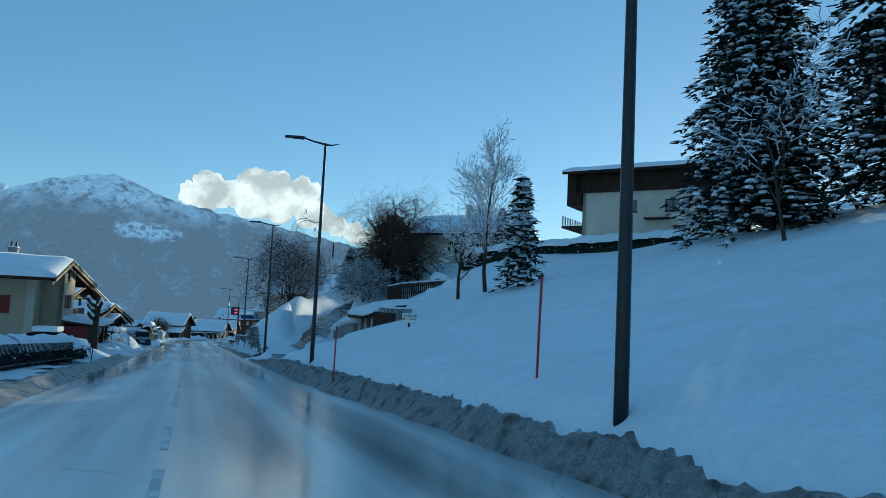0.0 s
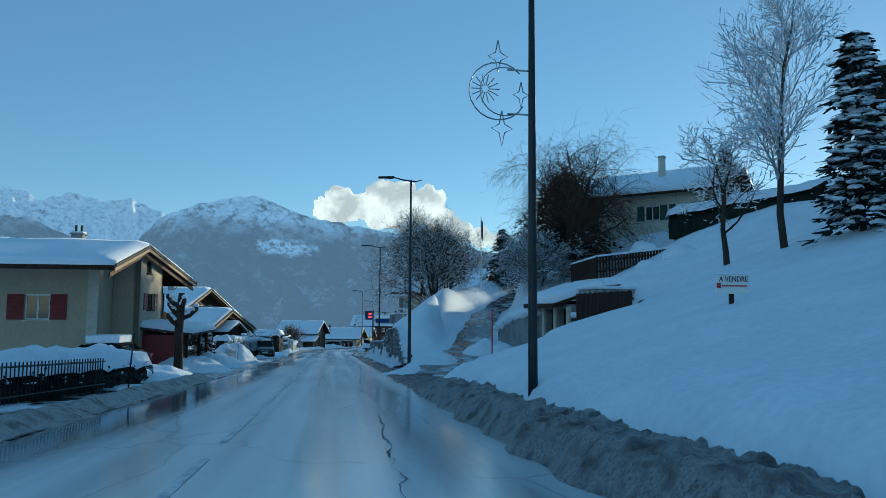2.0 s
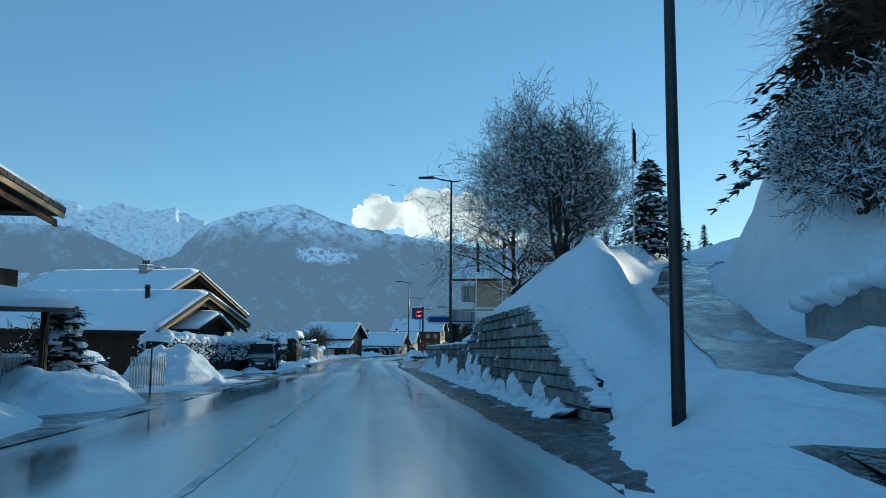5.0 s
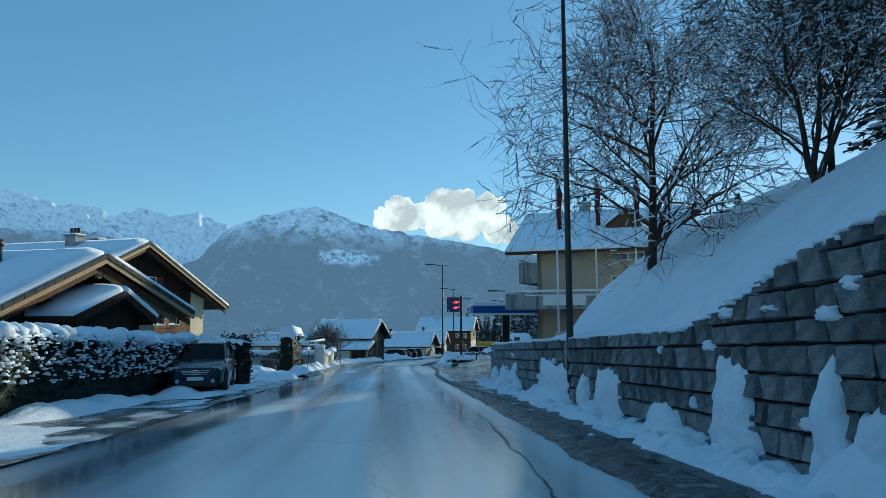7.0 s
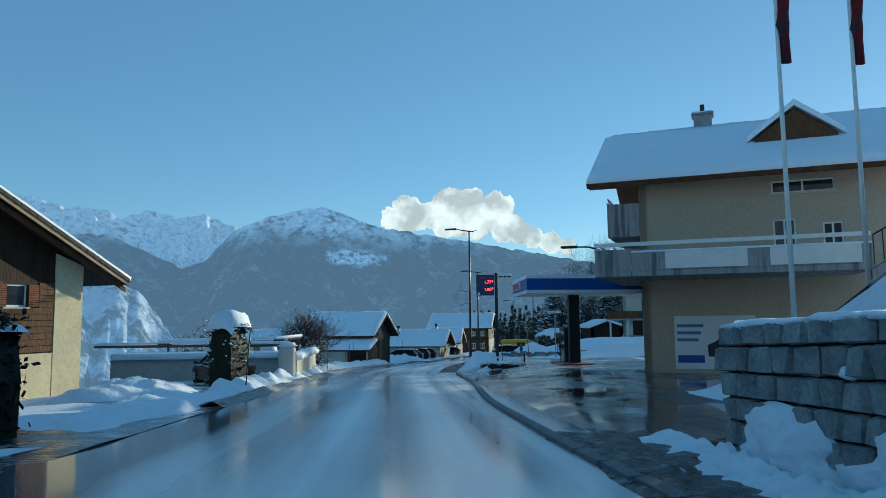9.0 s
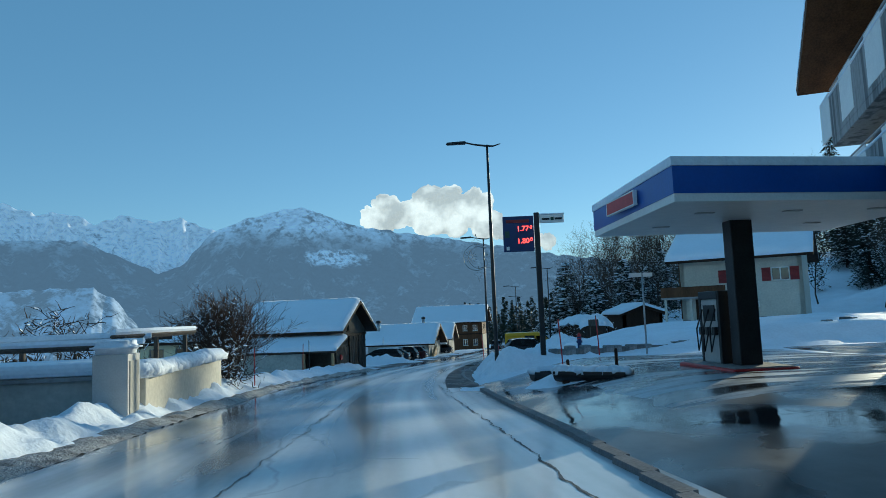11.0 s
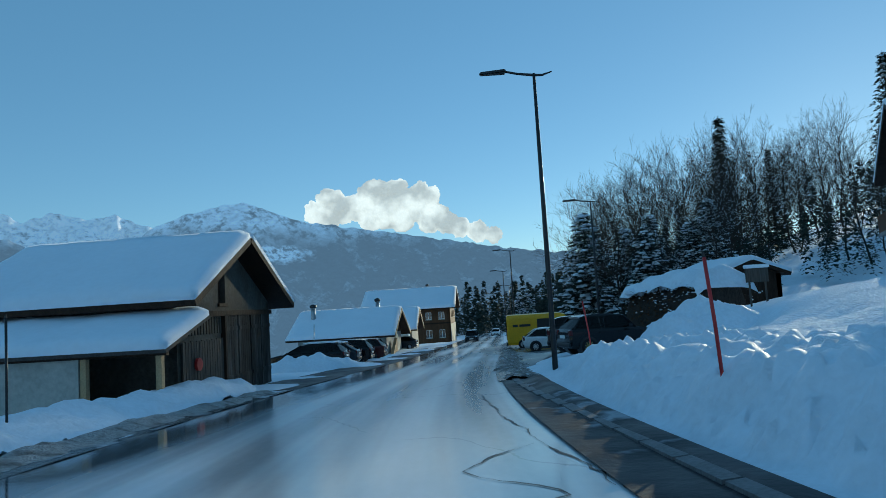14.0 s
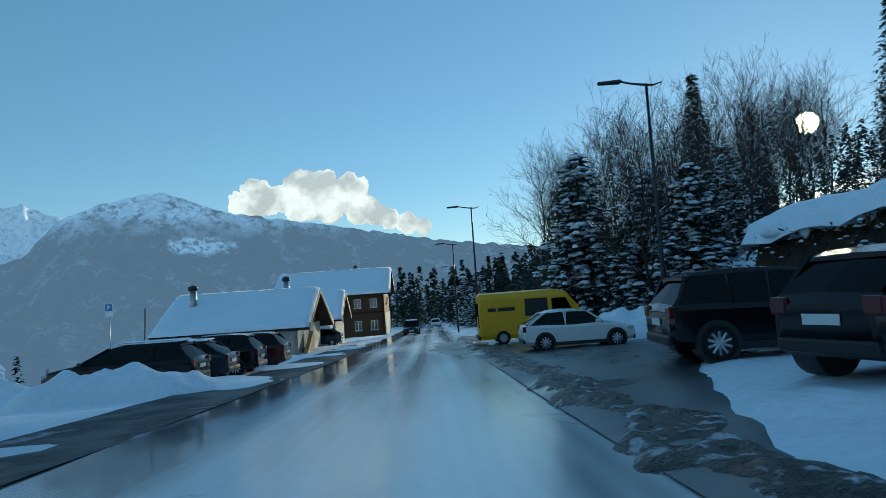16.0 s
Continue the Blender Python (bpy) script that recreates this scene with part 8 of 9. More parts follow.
# garden walls, cabinet post and pergola
gw = thing("garden_wall", 0, 0, 0, 0, "pale plastered garden wall capped with snow", "wall")
part("wall", box(-14.0, 116.2, -3.2, -5.35, 116.55, -1.05, 0.02), PLASTER_G, gw)
part("coping", box(-14.0, 116.1, -1.05, -5.35, 116.65, -0.95, 0.01), CONCRETE, gw)
part("snow", box(-14.0, 116.05, -0.95, -5.35, 117.9, -0.62, 0.12), SNOW, gw, smooth=False)
gw2 = thing("garden_wall", 0, 0, 0, 0, "sunlit plastered garden wall with snow on top", "wall")
part("wall", box(-5.0, 116.4, -3.2, -4.7, 124.0, -0.95, 0.02), PLASTER_W, gw2)
sv, sf = [], []
rg = random.Random(8)
for k in range(80):
    blob(sv, sf, Vector((-4.85 + rg.uniform(-0.06, 0.06), 116.5 + k * 0.095, -0.98)), 0.33, 0.36, 0.22 + 0.14 * (0.5 + noise.noise(Vector((k * 0.09, 0, 3)))), rg, 10)
tagged(part_data("snow", sv, sf, SNOW, gw2, smooth=True), kind="stuff")
cab = thing("utility_cabinet", -5.1, 115.7, None, 0, "grey utility cabinet in a wall pillar with a snow cap", "cabinet")
ch = -0.45 - H(-5.1, 115.7)
part("body", box(-0.38, -0.38, -0.4, 0.38, 0.38, ch, 0.02), CABINET, cab)
part("door", box(0.382, -0.28, 0.25, 0.4, 0.28, ch - 0.15, 0.005), PLASTER_G, cab)
bm = box(-0.46, -0.46, ch, 0.46, 0.46, ch + 0.3)
bmesh.ops.bevel(bm, geom=bm.edges, offset=0.13, segments=3, affect="EDGES")
part("snow", bm, SNOW, cab, smooth=True)
per = thing("pergola", 0, 0, 0, 0, "weathered pergola beams with snow on them", "pergola")
for k, (x0, y0, x1, y1, z) in enumerate(((-12.5, 118.6, -5.8, 120.2, -0.25), (-12.5, 120.6, -5.8, 122.2, -0.2), (-6.2, 118.4, -5.6, 124.0, -0.1), (-16.0, 119.0, -5.4, 118.4, -0.35))):
    b = part("beam", rod([(x0, y0, z), (x1, y1, z)], 0.09, 4), WOOD_G, per)
    part("snow", rod([(x0, y0, z + 0.12), (x1, y1, z + 0.12)], 0.09, 6), SNOW, b)
for px, py in ((-12.0, 118.8), (-6.0, 118.6), (-5.8, 123.6), (-6.2, 121.9), (-9.0, 119.5)):
    part("post", box(px - 0.06, py - 0.06, -3.2, px + 0.06, py + 0.06, -0.1), WOOD_G, per)

# bins and a small handcart by the barn
for bx, by, lab in ((-6.3, 149.6, "snow-capped dark green garden trolley"), (-9.6, 148.2, "round slatted tub under a cap of snow")):
    t = thing("garden_tub", bx, by, None, 0, lab, "tub")
    part("body", rod([(0, 0, 0), (0, 0, 0.65)], [0.38, 0.44], 14), METAL_D if bx > -8 else CABINET, t, smooth=True)
    bm = bmesh.new()
    bmesh.ops.create_icosphere(bm, subdivisions=3, radius=0.5)
    for v in bm.verts:
        v.co = Vector((v.co.x, v.co.y, v.co.z * 0.5)) * (1 + 0.12 * noise.noise(v.co * 3)) + Vector((0, 0, 0.68))
    part("snow", bm, SNOW, t, smooth=True)

# trodden clods on the bank after the price sign
tagged(new("bank_clods", strip("bank_clods", spaced(4.3, 8.6, 0.11) + [8.6], 125.6, 147, 0.12, SNOW,
       lambda u, y: rise(cx(y) + u, y) + rough(cx(y) + u, y, u) + step(4.3, 4.7, u) * (1 - step(7.6, 8.6, u)) * (0.06 + 0.21 * noise.fractal(Vector((u * 1.7, y * 1.7, 8)), 0.65, 2.2, 5) + 0.10 * abs(noise.noise(Vector((u * 4.2, y * 4.2, 3))))) - 0.06 * (1 - step(4.3, 4.6, u)) - 0.2 * step(7.9, 8.6, u) - 0.4 * step(144.5, 147, y) - 0.6 * (1 - step(125.6, 127.2, y)))),
       "bank of rough trodden snow clods beside the footpath", "snow bank", kind="structure")

# parking sign
pk = thing("parking_sign", -5.8, 201.6, -4.9, -14, "pale blue parking sign on a post with a paper notice", "sign")
part("post", rod([(0, 0, -1.8), (0, 0, 3.75)], 0.035, 8), METAL_G, pk, smooth=True)
part("plate", box(-0.28, -0.06, 2.75, 0.28, -0.04, 3.7, 0.01), WHITE, pk)
part("blue_field", box(-0.25, -0.068, 3.16, 0.25, -0.062, 3.66), SIGN_P, pk)
letters(pk, "P", 0.42, pose(0, -0.072, 3.4, 90, 0, 0), WHITE, "letter")
snow_heap(-5.5, 176.0, 3.4, 3.0, 1.3, 31, "sunlit heap of ploughed snow behind the cars")
snow_heap(0.4, 168.7, 3.4, 1.5, 0.95, 32, "long heap of ploughed snow before the parked cars")
snow_heap(-9.0, 188.0, 6.0, 5.0, 1.2, 33, "sunlit heap of ploughed snow behind the cars")
snow_heap(4.3, 187.5, 1.6, 3.2, 0.5, 34)
snow_heap(19.8, 174.3, 2.2, 2.0, 1.5, 35, "heap of cleared snow beside the parked car")
snow_heap(9.3, 149.3, 1.9, 1.7, 0.36, 37, "heap of ploughed snow round the lamp post")
snow_heap(10.9, 151.6, 1.7, 1.6, 0.25, 36, "ridge of cleared snow before the parked cars")
tagged(new("car_park_edge", strip("car_park_edge", spaced(2.7, 4.7, 0.1) + [4.7], 147.0, 196, 0.16, EDGEGRIT, lambda u, y: -0.03 + 0.15 * step(0, 0.35, u - 3.0 - 0.45 * noise.noise(Vector((1.0, y * 0.5, 3))) - 0.2 * noise.noise(Vector((4.0, y * 2.1, 3)))) * (1 - step(0, 0.5, u - 3.95 - 0.5 * noise.noise(Vector((7.0, y * 0.6, 3))))) + 0.06 * noise.fractal(Vector((u * 3.1, y * 3.1, 4)), 0.8, 2.1, 4) * step(2.8, 3.3, u) * (1 - step(3.9, 4.6, u)))),
       "slush and grit along the edge of the car park", "pavement", kind="structure")
snow_heap(5.75, 126.0, 1.1, 1.4, 0.55, 43, "low heap of snow round the foot of the street lamp")
snow_heap(13.4, 149.9, 2.3, 1.6, 1.4, 40, "mound of ploughed snow before the parked car")
snow_heap(9.75, 153.6, 0.8, 2.0, 0.22, 38, "strip of trodden snow behind the parked cars")
snow_heap(16.6, 157.6, 1.6, 3.6, 1.0, 39, "bank of snow at the foot of the beech hedge")
flat_patch("car_park", 11.2, 24.0, 158.0, 192.0, PARKSLUSH, "wet asphalt car park", 0.03, edge=0.4, d=1.0)
tagged(new("car_park_apron", strip("car_park_apron", spaced(3.0, 7.4, 0.25) + [7.4], 147.0, 196, 0.5, PARKSLUSH, lambda u, y: rise(cx(y) + u, y) + 0.9 * rough(cx(y) + u, y, u) + 0.03 - 0.4 * step(0, 0.4, u - 3.8 - 0.3 * noise.noise(Vector((1.0, y * 0.7, 3))) - 0.27 * max(0.0, min(y, 157) - 151) - 3.0 * step(157, 159.5, y)))),
       "wet asphalt between the road and the parked cars", "pavement", kind="structure")

# ---- parked cars ----
def clear_glass(name, tint):
    """Tinted panes: the view through them, and the sky's gloss on them."""
    m = bpy.data.materials.new(name)
    m.use_nodes = True
    nodes, lk = m.node_tree.nodes, m.node_tree.links.new
    nodes.remove(nodes["Principled BSDF"])
    see, shine, fres, mix = nodes.new("ShaderNodeBsdfTransparent"), nodes.new("ShaderNodeBsdfGlossy"), nodes.new("ShaderNodeLayerWeight"), nodes.new("ShaderNodeMixShader")
    see.inputs[0].default_value = (*tint, 1)
    shine.inputs["Roughness"].default_value = 0.03
    fres.inputs["Blend"].default_value = 0.5
    power, scale = nodes.new("ShaderNodeMath"), nodes.new("ShaderNodeMath")
    power.operation, scale.operation = "POWER", "MULTIPLY_ADD"
    power.inputs[1].default_value, scale.inputs[1].default_value, scale.inputs[2].default_value = 4.5, 0.4, 0.02
    lk(fres.outputs["Facing"], power.inputs[0])
    lk(power.outputs[0], scale.inputs[0])
    lk(scale.outputs[0], mix.inputs[0])
    lk(see.outputs[0], mix.inputs[1])
    lk(shine.outputs[0], mix.inputs[2])
    lk(mix.outputs[0], nodes["Material Output"].inputs["Surface"])
    return m


GLASS = clear_glass("car_glass", (0.07, 0.085, 0.095))
CHROME = mat("chrome", (0.62, 0.64, 0.66), 0.12, 1.0, vary=0.05, bump=0)
TYRE = mat("tyre_rubber", (0.018, 0.018, 0.019), 0.8, vary=0.2, scale=8, bump=0.2)
RIM = mat("alloy", (0.60, 0.60, 0.61), 0.35, 0.8, vary=0.15, scale=8, bump=0.03)
RIM_G = mat("bronze_alloy", (0.30, 0.24, 0.10), 0.4, 0.7, vary=0.15, scale=8, bump=0.03)
LAMP_R = mat("red_lens", (0.09, 0.010, 0.010), 0.2, vary=0.1, bump=0)
LAMP_W = mat("clear_lens", (0.46, 0.48, 0.50), 0.12, vary=0.1, bump=0)


def paint(name, c, rough=0.25, metal=0.0):
    m = mat(name, c, rough, metal, vary=0.12, scale=1.3, bump=0.02, second=tuple(v * 0.8 + 0.003 for v in c), lo=0.5, hi=0.75)
    m.node_tree.nodes["Principled BSDF"].inputs["Coat Weight"].default_value = 0.1
    m.node_tree.nodes["Principled BSDF"].inputs["Specular IOR Level"].default_value = 0.35
    return m


P_BLACK, P_BLUE, P_WHITE, P_YELLOW, P_RED, P_GREY = (paint("black_car_paint", (0.005, 0.005, 0.007), 0.14), paint("dark_blue_paint", (0.018, 0.024, 0.038)), paint("white_car_paint", (0.72, 0.73, 0.74)),
                                                     paint("yellow_van_paint", (0.74, 0.40, 0.012), 0.4), paint("dark_red_paint", (0.06, 0.012, 0.012)), paint("slate_car_paint", (0.026, 0.033, 0.045), 0.2, 0.0))


P_SLATE = paint("glossy_slate_paint", (0.012, 0.019, 0.031), 0.2)
P_SLATE.node_tree.nodes["Principled BSDF"].inputs["Coat Weight"].default_value = 0.3


def loft(sections, bm=None):
    """Skins rings of points, mirrored left and right, one after another along the car."""
    bm = bm or bmesh.new()
    rings = [[bm.verts.new(p) for p in [*s, *[(x, -y, z) for x, y, z in reversed(s)]]] for s in sections]
    n = len(rings[0])
    for a, b in zip(rings, rings[1:]):
        for k in range(n):
            bm.faces.new((a[k], b[k], b[(k + 1) % n], a[(k + 1) % n]))
    bm.faces.new(rings[0])
    bm.faces.new(rings[-1][::-1])
    bmesh.ops.recalc_face_normals(bm, faces=bm.faces)
    return bm


CAR_KINDS = {
    # length, width, height, bonnet, belt, roof front, roof rear, wheel radius, wheelbase
    "hatch": (4.06, 1.73, 1.45, 0.92, 0.92, 0.12, -1.25, 0.31, 2.59),
    "suv": (4.38, 1.77, 1.62, 1.06, 1.03, 0.10, -1.70, 0.35, 2.56),
    "city": (3.68, 1.62, 1.47, 0.93, 0.93, 0.15, -1.35, 0.30, 2.36),
    "mpv": (4.3, 1.76, 1.62, 1.0, 1.0, 0.35, -1.75, 0.32, 2.65),
    "estate": (4.7, 1.80, 1.50, 0.95, 0.93, 0.05, -1.9, 0.33, 2.75),
    "compact": (4.0, 1.74, 1.52, 0.96, 0.95, 0.3, -1.68, 0.31, 2.55),
    "saloon": (4.5, 1.72, 1.40, 0.90, 0.90, 0.0, -0.95, 0.31, 2.6),
}


def car(kind, color, x, y, yaw, label, z=None, rim=None, snow=0.0, rack=False, chrome=False):
    """A car: lofted body, glasshouse with pillars, wheels, lights, bumpers, mirrors, plates. It looks along local +x."""
    L, W, Ht, bon, belt, rf, rr, wr, wb = CAR_KINDS[kind]
    rim = rim or RIM
    ob = thing("car", x, y, z, yaw, label, "car")
    slope_z = H(x + math.cos(radians(yaw)), y + math.sin(radians(yaw))) - H(x, y)
    h, f, r = W / 2, L / 2, -L / 2
    tail = belt + 0.02 if kind != "saloon" else belt

    def sec(px, w, zs, zm, zt):
        return [(px, 0, zs), (px, w * 0.86, zs), (px, w * 0.99, zs + 0.12), (px, w, zm), (px, w * 0.985, zt - 0.10), (px, w * 0.90, zt), (px, 0, zt + 0.025)]

    body = [sec(r, h * 0.84, 0.42, 0.55, tail - 0.12), sec(r + 0.08, h * 0.93, 0.26, 0.58, tail), sec(r + 0.5, h, 0.2, 0.6, tail), sec(r + 1.4, h, 0.2, 0.6, belt), sec(0, h, 0.2, 0.6, belt - 0.01),
            sec(f - 1.25, h * 0.995, 0.2, 0.58, belt - 0.01), sec(f - 0.9, h * 0.985, 0.2, 0.56, bon - 0.03), sec(f - 0.35, h * 0.94, 0.22, 0.54, bon - 0.13), sec(f - 0.08, h * 0.86, 0.26, 0.5, bon - 0.25), sec(f, h * 0.74, 0.38, 0.48, bon - 0.36)]
    b = part("body", loft(body), color, ob, smooth=True)
    b.data.set_sharp_from_angle(angle=0.5)
    # glasshouse
    wf, rb = f - 1.05, (r + 0.1 if kind in ("suv", "mpv", "estate", "hatch", "compact", "city") else r + 0.75)
    top = Ht

    def cab_sec(px, w, za, zb):
        return [(px, 0, za), (px, w, za), (px, w * 0.80 if zb > za + 0.2 else w * 0.97, zb), (px, 0, zb + 0.02)]

    glass = [cab_sec(wf, h * 0.86, belt - 0.06, belt + 0.0), cab_sec(rf + 0.15, h * 0.92, belt - 0.06, top - 0.11), cab_sec(rf - 0.3, h * 0.93, belt - 0.06, top - 0.06), cab_sec((rf + rr) / 2, h * 0.93, belt - 0.06, top - 0.05),
             cab_sec(rr + 0.1, h * 0.92, belt - 0.06, top - 0.09), cab_sec(rb, h * 0.86, belt - 0.06, belt + 0.02)]
    part("glazing", loft(glass), GLASS, ob, "dark car windows")
    roof = [[(px, 0, z0), (px, w, z0), (px, w * 0.9, z1), (px, 0, z1 + 0.02)] for px, w, z0, z1 in ((rf + 0.18, h * 0.74, top - 0.13, top - 0.10), (rf - 0.25, h * 0.765, top - 0.09, top - 0.02), ((rf + rr) / 2, h * 0.765, top - 0.08, top), (rr + 0.25, h * 0.76, top - 0.09, top - 0.03), (rr, h * 0.72, top - 0.15, top - 0.10))]
    rp = part("roof", loft(roof), color, ob, smooth=True)
    rp.data.set_sharp_from_angle(angle=0.5)
    if snow:
        part("snow", box(rr + 0.05, -h * 0.72, top - 0.02, rf + 0.1, h * 0.72, top + snow, 0.05), SNOW, rp)
    if rack:
        for s in (-1, 1):
            part("roof_rail", rod([(rr + 0.2, s * h * 0.7, top + 0.03), (rf - 0.1, s * h * 0.7, top + 0.03)], 0.018, 5), METAL_G, rp)
    for sx, sy in ((rf - 0.45, -0.36), (rf - 0.45, 0.36), (rf - 1.35, -0.38), (rf - 1.35, 0.38)):
        seat = part("seat", box(sx - 0.09, sy - 0.23, belt - 0.1, sx + 0.05, sy + 0.23, belt + 0.12, 0.03), BLACK, ob)
        part("headrest", box(sx - 0.08, sy - 0.12, belt + 0.15, sx + 0.02, sy + 0.12, belt + 0.32, 0.03), BLACK, seat)
    part("dashboard", box(rf + 0.18, -h * 0.8, belt - 0.1, wf - 0.12, h * 0.8, belt + 0.05, 0.02), BLACK, ob)
    # black deck along the whole cabin stands for the shade inside
    part("cabin_shade", box(rb + 0.15, -h * 0.78, belt - 0.08, rf + 0.15, h * 0.78, belt + 0.035, 0.01), BLACK, ob)
    for s in (-1, 1):
        for pa, pb in ((wf - 0.03, rf + 0.17), (rf - 0.62, rf - 0.58), (rr + 0.75, rr + 0.72), (rb + 0.03, rr + 0.03)):
            part("pillar", rod([(pa, s * h * 0.885, belt - 0.03), (pb, s * h * 0.75, top - 0.09)], 0.035, 4), color, ob)
        part("mirror", box(wf - 0.42, s * (h + 0.1) - 0.09, belt - 0.0, wf - 0.26, s * (h + 0.1) + 0.09, belt + 0.13, 0.03), color, ob)
        part("sill", box(-wb / 2 + 0.35, s * h * 0.97 - 0.03, 0.19, wb / 2 - 0.35, s * h * 0.97 + 0.035, 0.31, 0.01), BLACK, ob)
        part("headlamp", box(f - 0.34, s * h * 0.74 - 0.16, bon - 0.32, f - 0.075, s * h * 0.74 + 0.13, bon - 0.20, 0.03), LAMP_W, ob)
        part("tail_lamp", box(r - 0.012, s * h * 0.78 - 0.14, tail - 0.22, r + 0.10, s * h * 0.78 + 0.10, tail - 0.02, 0.02), LAMP_R, ob)
        for k in range(2):
            dx = -0.1 + 0.75 * k - 0.55
            part("door_handle", box(dx - 0.08, s * (h + 0.012) - 0.012, belt - 0.15, dx + 0.08, s * (h + 0.012) + 0.012, belt - 0.12), color, ob)
        for wx in (-wb / 2 + 0.02, wb / 2):
            part("wheel_arch", rod([(wx, s * (h - 0.35), wr + 0.01), (wx, s * (h + 0.012), wr + 0.01)], wr + 0.065, 22), BLACK, ob)
            wheel = part("wheel", rod([(wx, s * (h - 0.20), wr), (wx, s * (h - 0.18), wr), (wx, s * (h + 0.005), wr), (wx, s * (h + 0.03), wr)], [wr - 0.03, wr, wr, wr - 0.035], 24), TYRE, ob, smooth=False)
            part("rim", rod([(wx, s * (h + 0.02), wr), (wx, s * (h + 0.036), wr)], wr * 0.68, 20), METAL_D, wheel)
            sp = bmesh.new()
            for q in range(10):
                a = q * 2 * math.pi / 10 + 0.3
                rod([(wx, s * (h + 0.045), wr), (wx + math.cos(a) * wr * 0.64, s * (h + 0.042), wr + math.sin(a) * wr * 0.64)], [0.026, 0.022], 4, bm=sp)
            part("spokes", sp, rim, wheel)
    part("grille", box(f - 0.1, -h * 0.42, bon - 0.42, f + 0.012, h * 0.42, bon - 0.30, 0.01), BLACK, ob)
    if chrome:
        for k in range(3):
            part("grille_bar", box(f - 0.08, -h * (0.50 - 0.05 * k), bon - 0.335 - 0.05 * k, f + 0.028, h * (0.50 - 0.05 * k), bon - 0.315 - 0.05 * k, 0.006), CHROME, ob, "bright chrome grille bar")
        part("badge", rod([(f + 0.02, 0.10 * math.cos(a * 0.5236), bon - 0.37 + 0.065 * math.sin(a * 0.5236)) for a in range(13)], 0.012, 5), CHROME, ob, "oval chrome badge")
        for s in (-1, 1):
            part("fog_lamp", rod([(f - 0.12, s * h * 0.60, 0.42), (f + 0.03, s * h * 0.60, 0.42)], [0.05, 0.065], 10), LAMP_W, ob)
    part("front_bumper", box(f - 0.25, -h * 0.72, 0.24, f + 0.02, h * 0.72, 0.4, 0.04), BLACK, ob)
    part("rear_bumper", box(r - 0.03, -h * 0.82, 0.3, r + 0.2, h * 0.82, 0.47, 0.04), BLACK, ob)
    part("number_plate", box(f + 0.015, -0.25, 0.44, f + 0.03, 0.25, 0.55), WHITE, ob, "plain white number plate")
    part("number_plate", box(r - 0.025, -0.25, 0.62, r - 0.01, 0.25, 0.74), WHITE, ob, "plain white number plate")
    return ob


car("hatch", P_BLACK, -9.3, 47.6, 172, "dark car under a cushion of snow behind the garden hedge", snow=0.3)
flat_patch("packed_snow", -8.6, -4.6, 80.6, 90.4, SNOW, "packed snow round the parked car", 0.13, d=0.4, edge=0.6)
car("suv", P_SLATE, -5.88, 85.4, -82, "dark slate off-road car parked by the hedge", z=H(-5.88, 85.4) + 0.13, chrome=True)
car("saloon", P_RED, -7.7, 113.2, 122, "old dark red saloon parked beside the thuja")
car("city", P_BLACK, 12.15, 153.9, 2, "dark hatchback with bronze wheels parked in the snow", rim=RIM_G)
car("compact", P_BLACK, 13.1, 157.9, -17, "black people carrier parked in the slushy car park")
car("hatch", P_WHITE, 15.7, 171.2, -14, "white hatchback parked beside the yellow van")
car("estate", P_BLACK, 0.35, 171.4, 166, "black estate car parked behind a snow heap", snow=0.04, rack=True)
car("hatch", P_GREY, 1.5, 174.4, 166, "grey hatchback in a row of parked cars", snow=0.04)
car("mpv", P_BLACK, 2.4, 177.2, 166, "dark people carrier in a row of parked cars")
car("suv", P_RED, 3.5, 180.4, 166, "dark red off-road car in a row of parked cars")
car("mpv", P_BLACK, 20.6, 222.0, -104, "dark car coming along the icy road")
car("hatch", P_GREY, 9.2, 207.0, 166, "snow-covered car before the farmhouse", snow=0.25)
car("hatch", P_WHITE, 33.5, 262.0, -104, "white car far along the road")

# yellow delivery van
van = thing("delivery_van", 18.0, 180.6, None, -14, "yellow delivery van with dark bars of writing", "van")
VB = [[(px, 0, 0.3), (px, w * 0.94, 0.3), (px, w, 0.5), (px, w, zt - 0.35), (px, w * 0.9, zt - 0.06), (px, 0, zt)] for px, w, zt in ((-2.9, 0.95, 2.5), (-2.8, 0.99, 2.6), (0.9, 1.0, 2.62), (1.5, 0.98, 2.5), (2.1, 0.95, 1.75), (2.25, 0.95, 1.35), (2.85, 0.86, 1.15), (2.98, 0.8, 0.8))]
part("body", loft(VB), P_YELLOW, van)
for s in (-1, 1):
    part("side_window", prism([(0.75, 1.3), (1.85, 1.3), (1.45, 2.15), (0.75, 2.15)], "y", s * 1.0 - 0.02, s * 1.0 + 0.02), GLASS, van)
    part("load_panel", box(-0.6, s * 1.0 - 0.015, 1.35, 0.55, s * 1.0 + 0.018, 2.2, 0.005), BLACK, van, "dark side panel")
    part("tail_lamp", box(-2.94, s * 0.86 - 0.06, 0.9, -2.86, s * 0.86 + 0.06, 1.5), LAMP_R, van)
    for wx in (-1.75, 1.95):
        wl = part("wheel", rod([(wx, s * 0.8, 0.35), (wx, s * 1.0, 0.35), (wx, s * 1.02, 0.35)], [0.35, 0.35, 0.31], 22), TYRE, van)
        part("rim", rod([(wx, s * 1.02, 0.35), (wx, s * 1.03, 0.35)], 0.2, 16), METAL_G, wl)
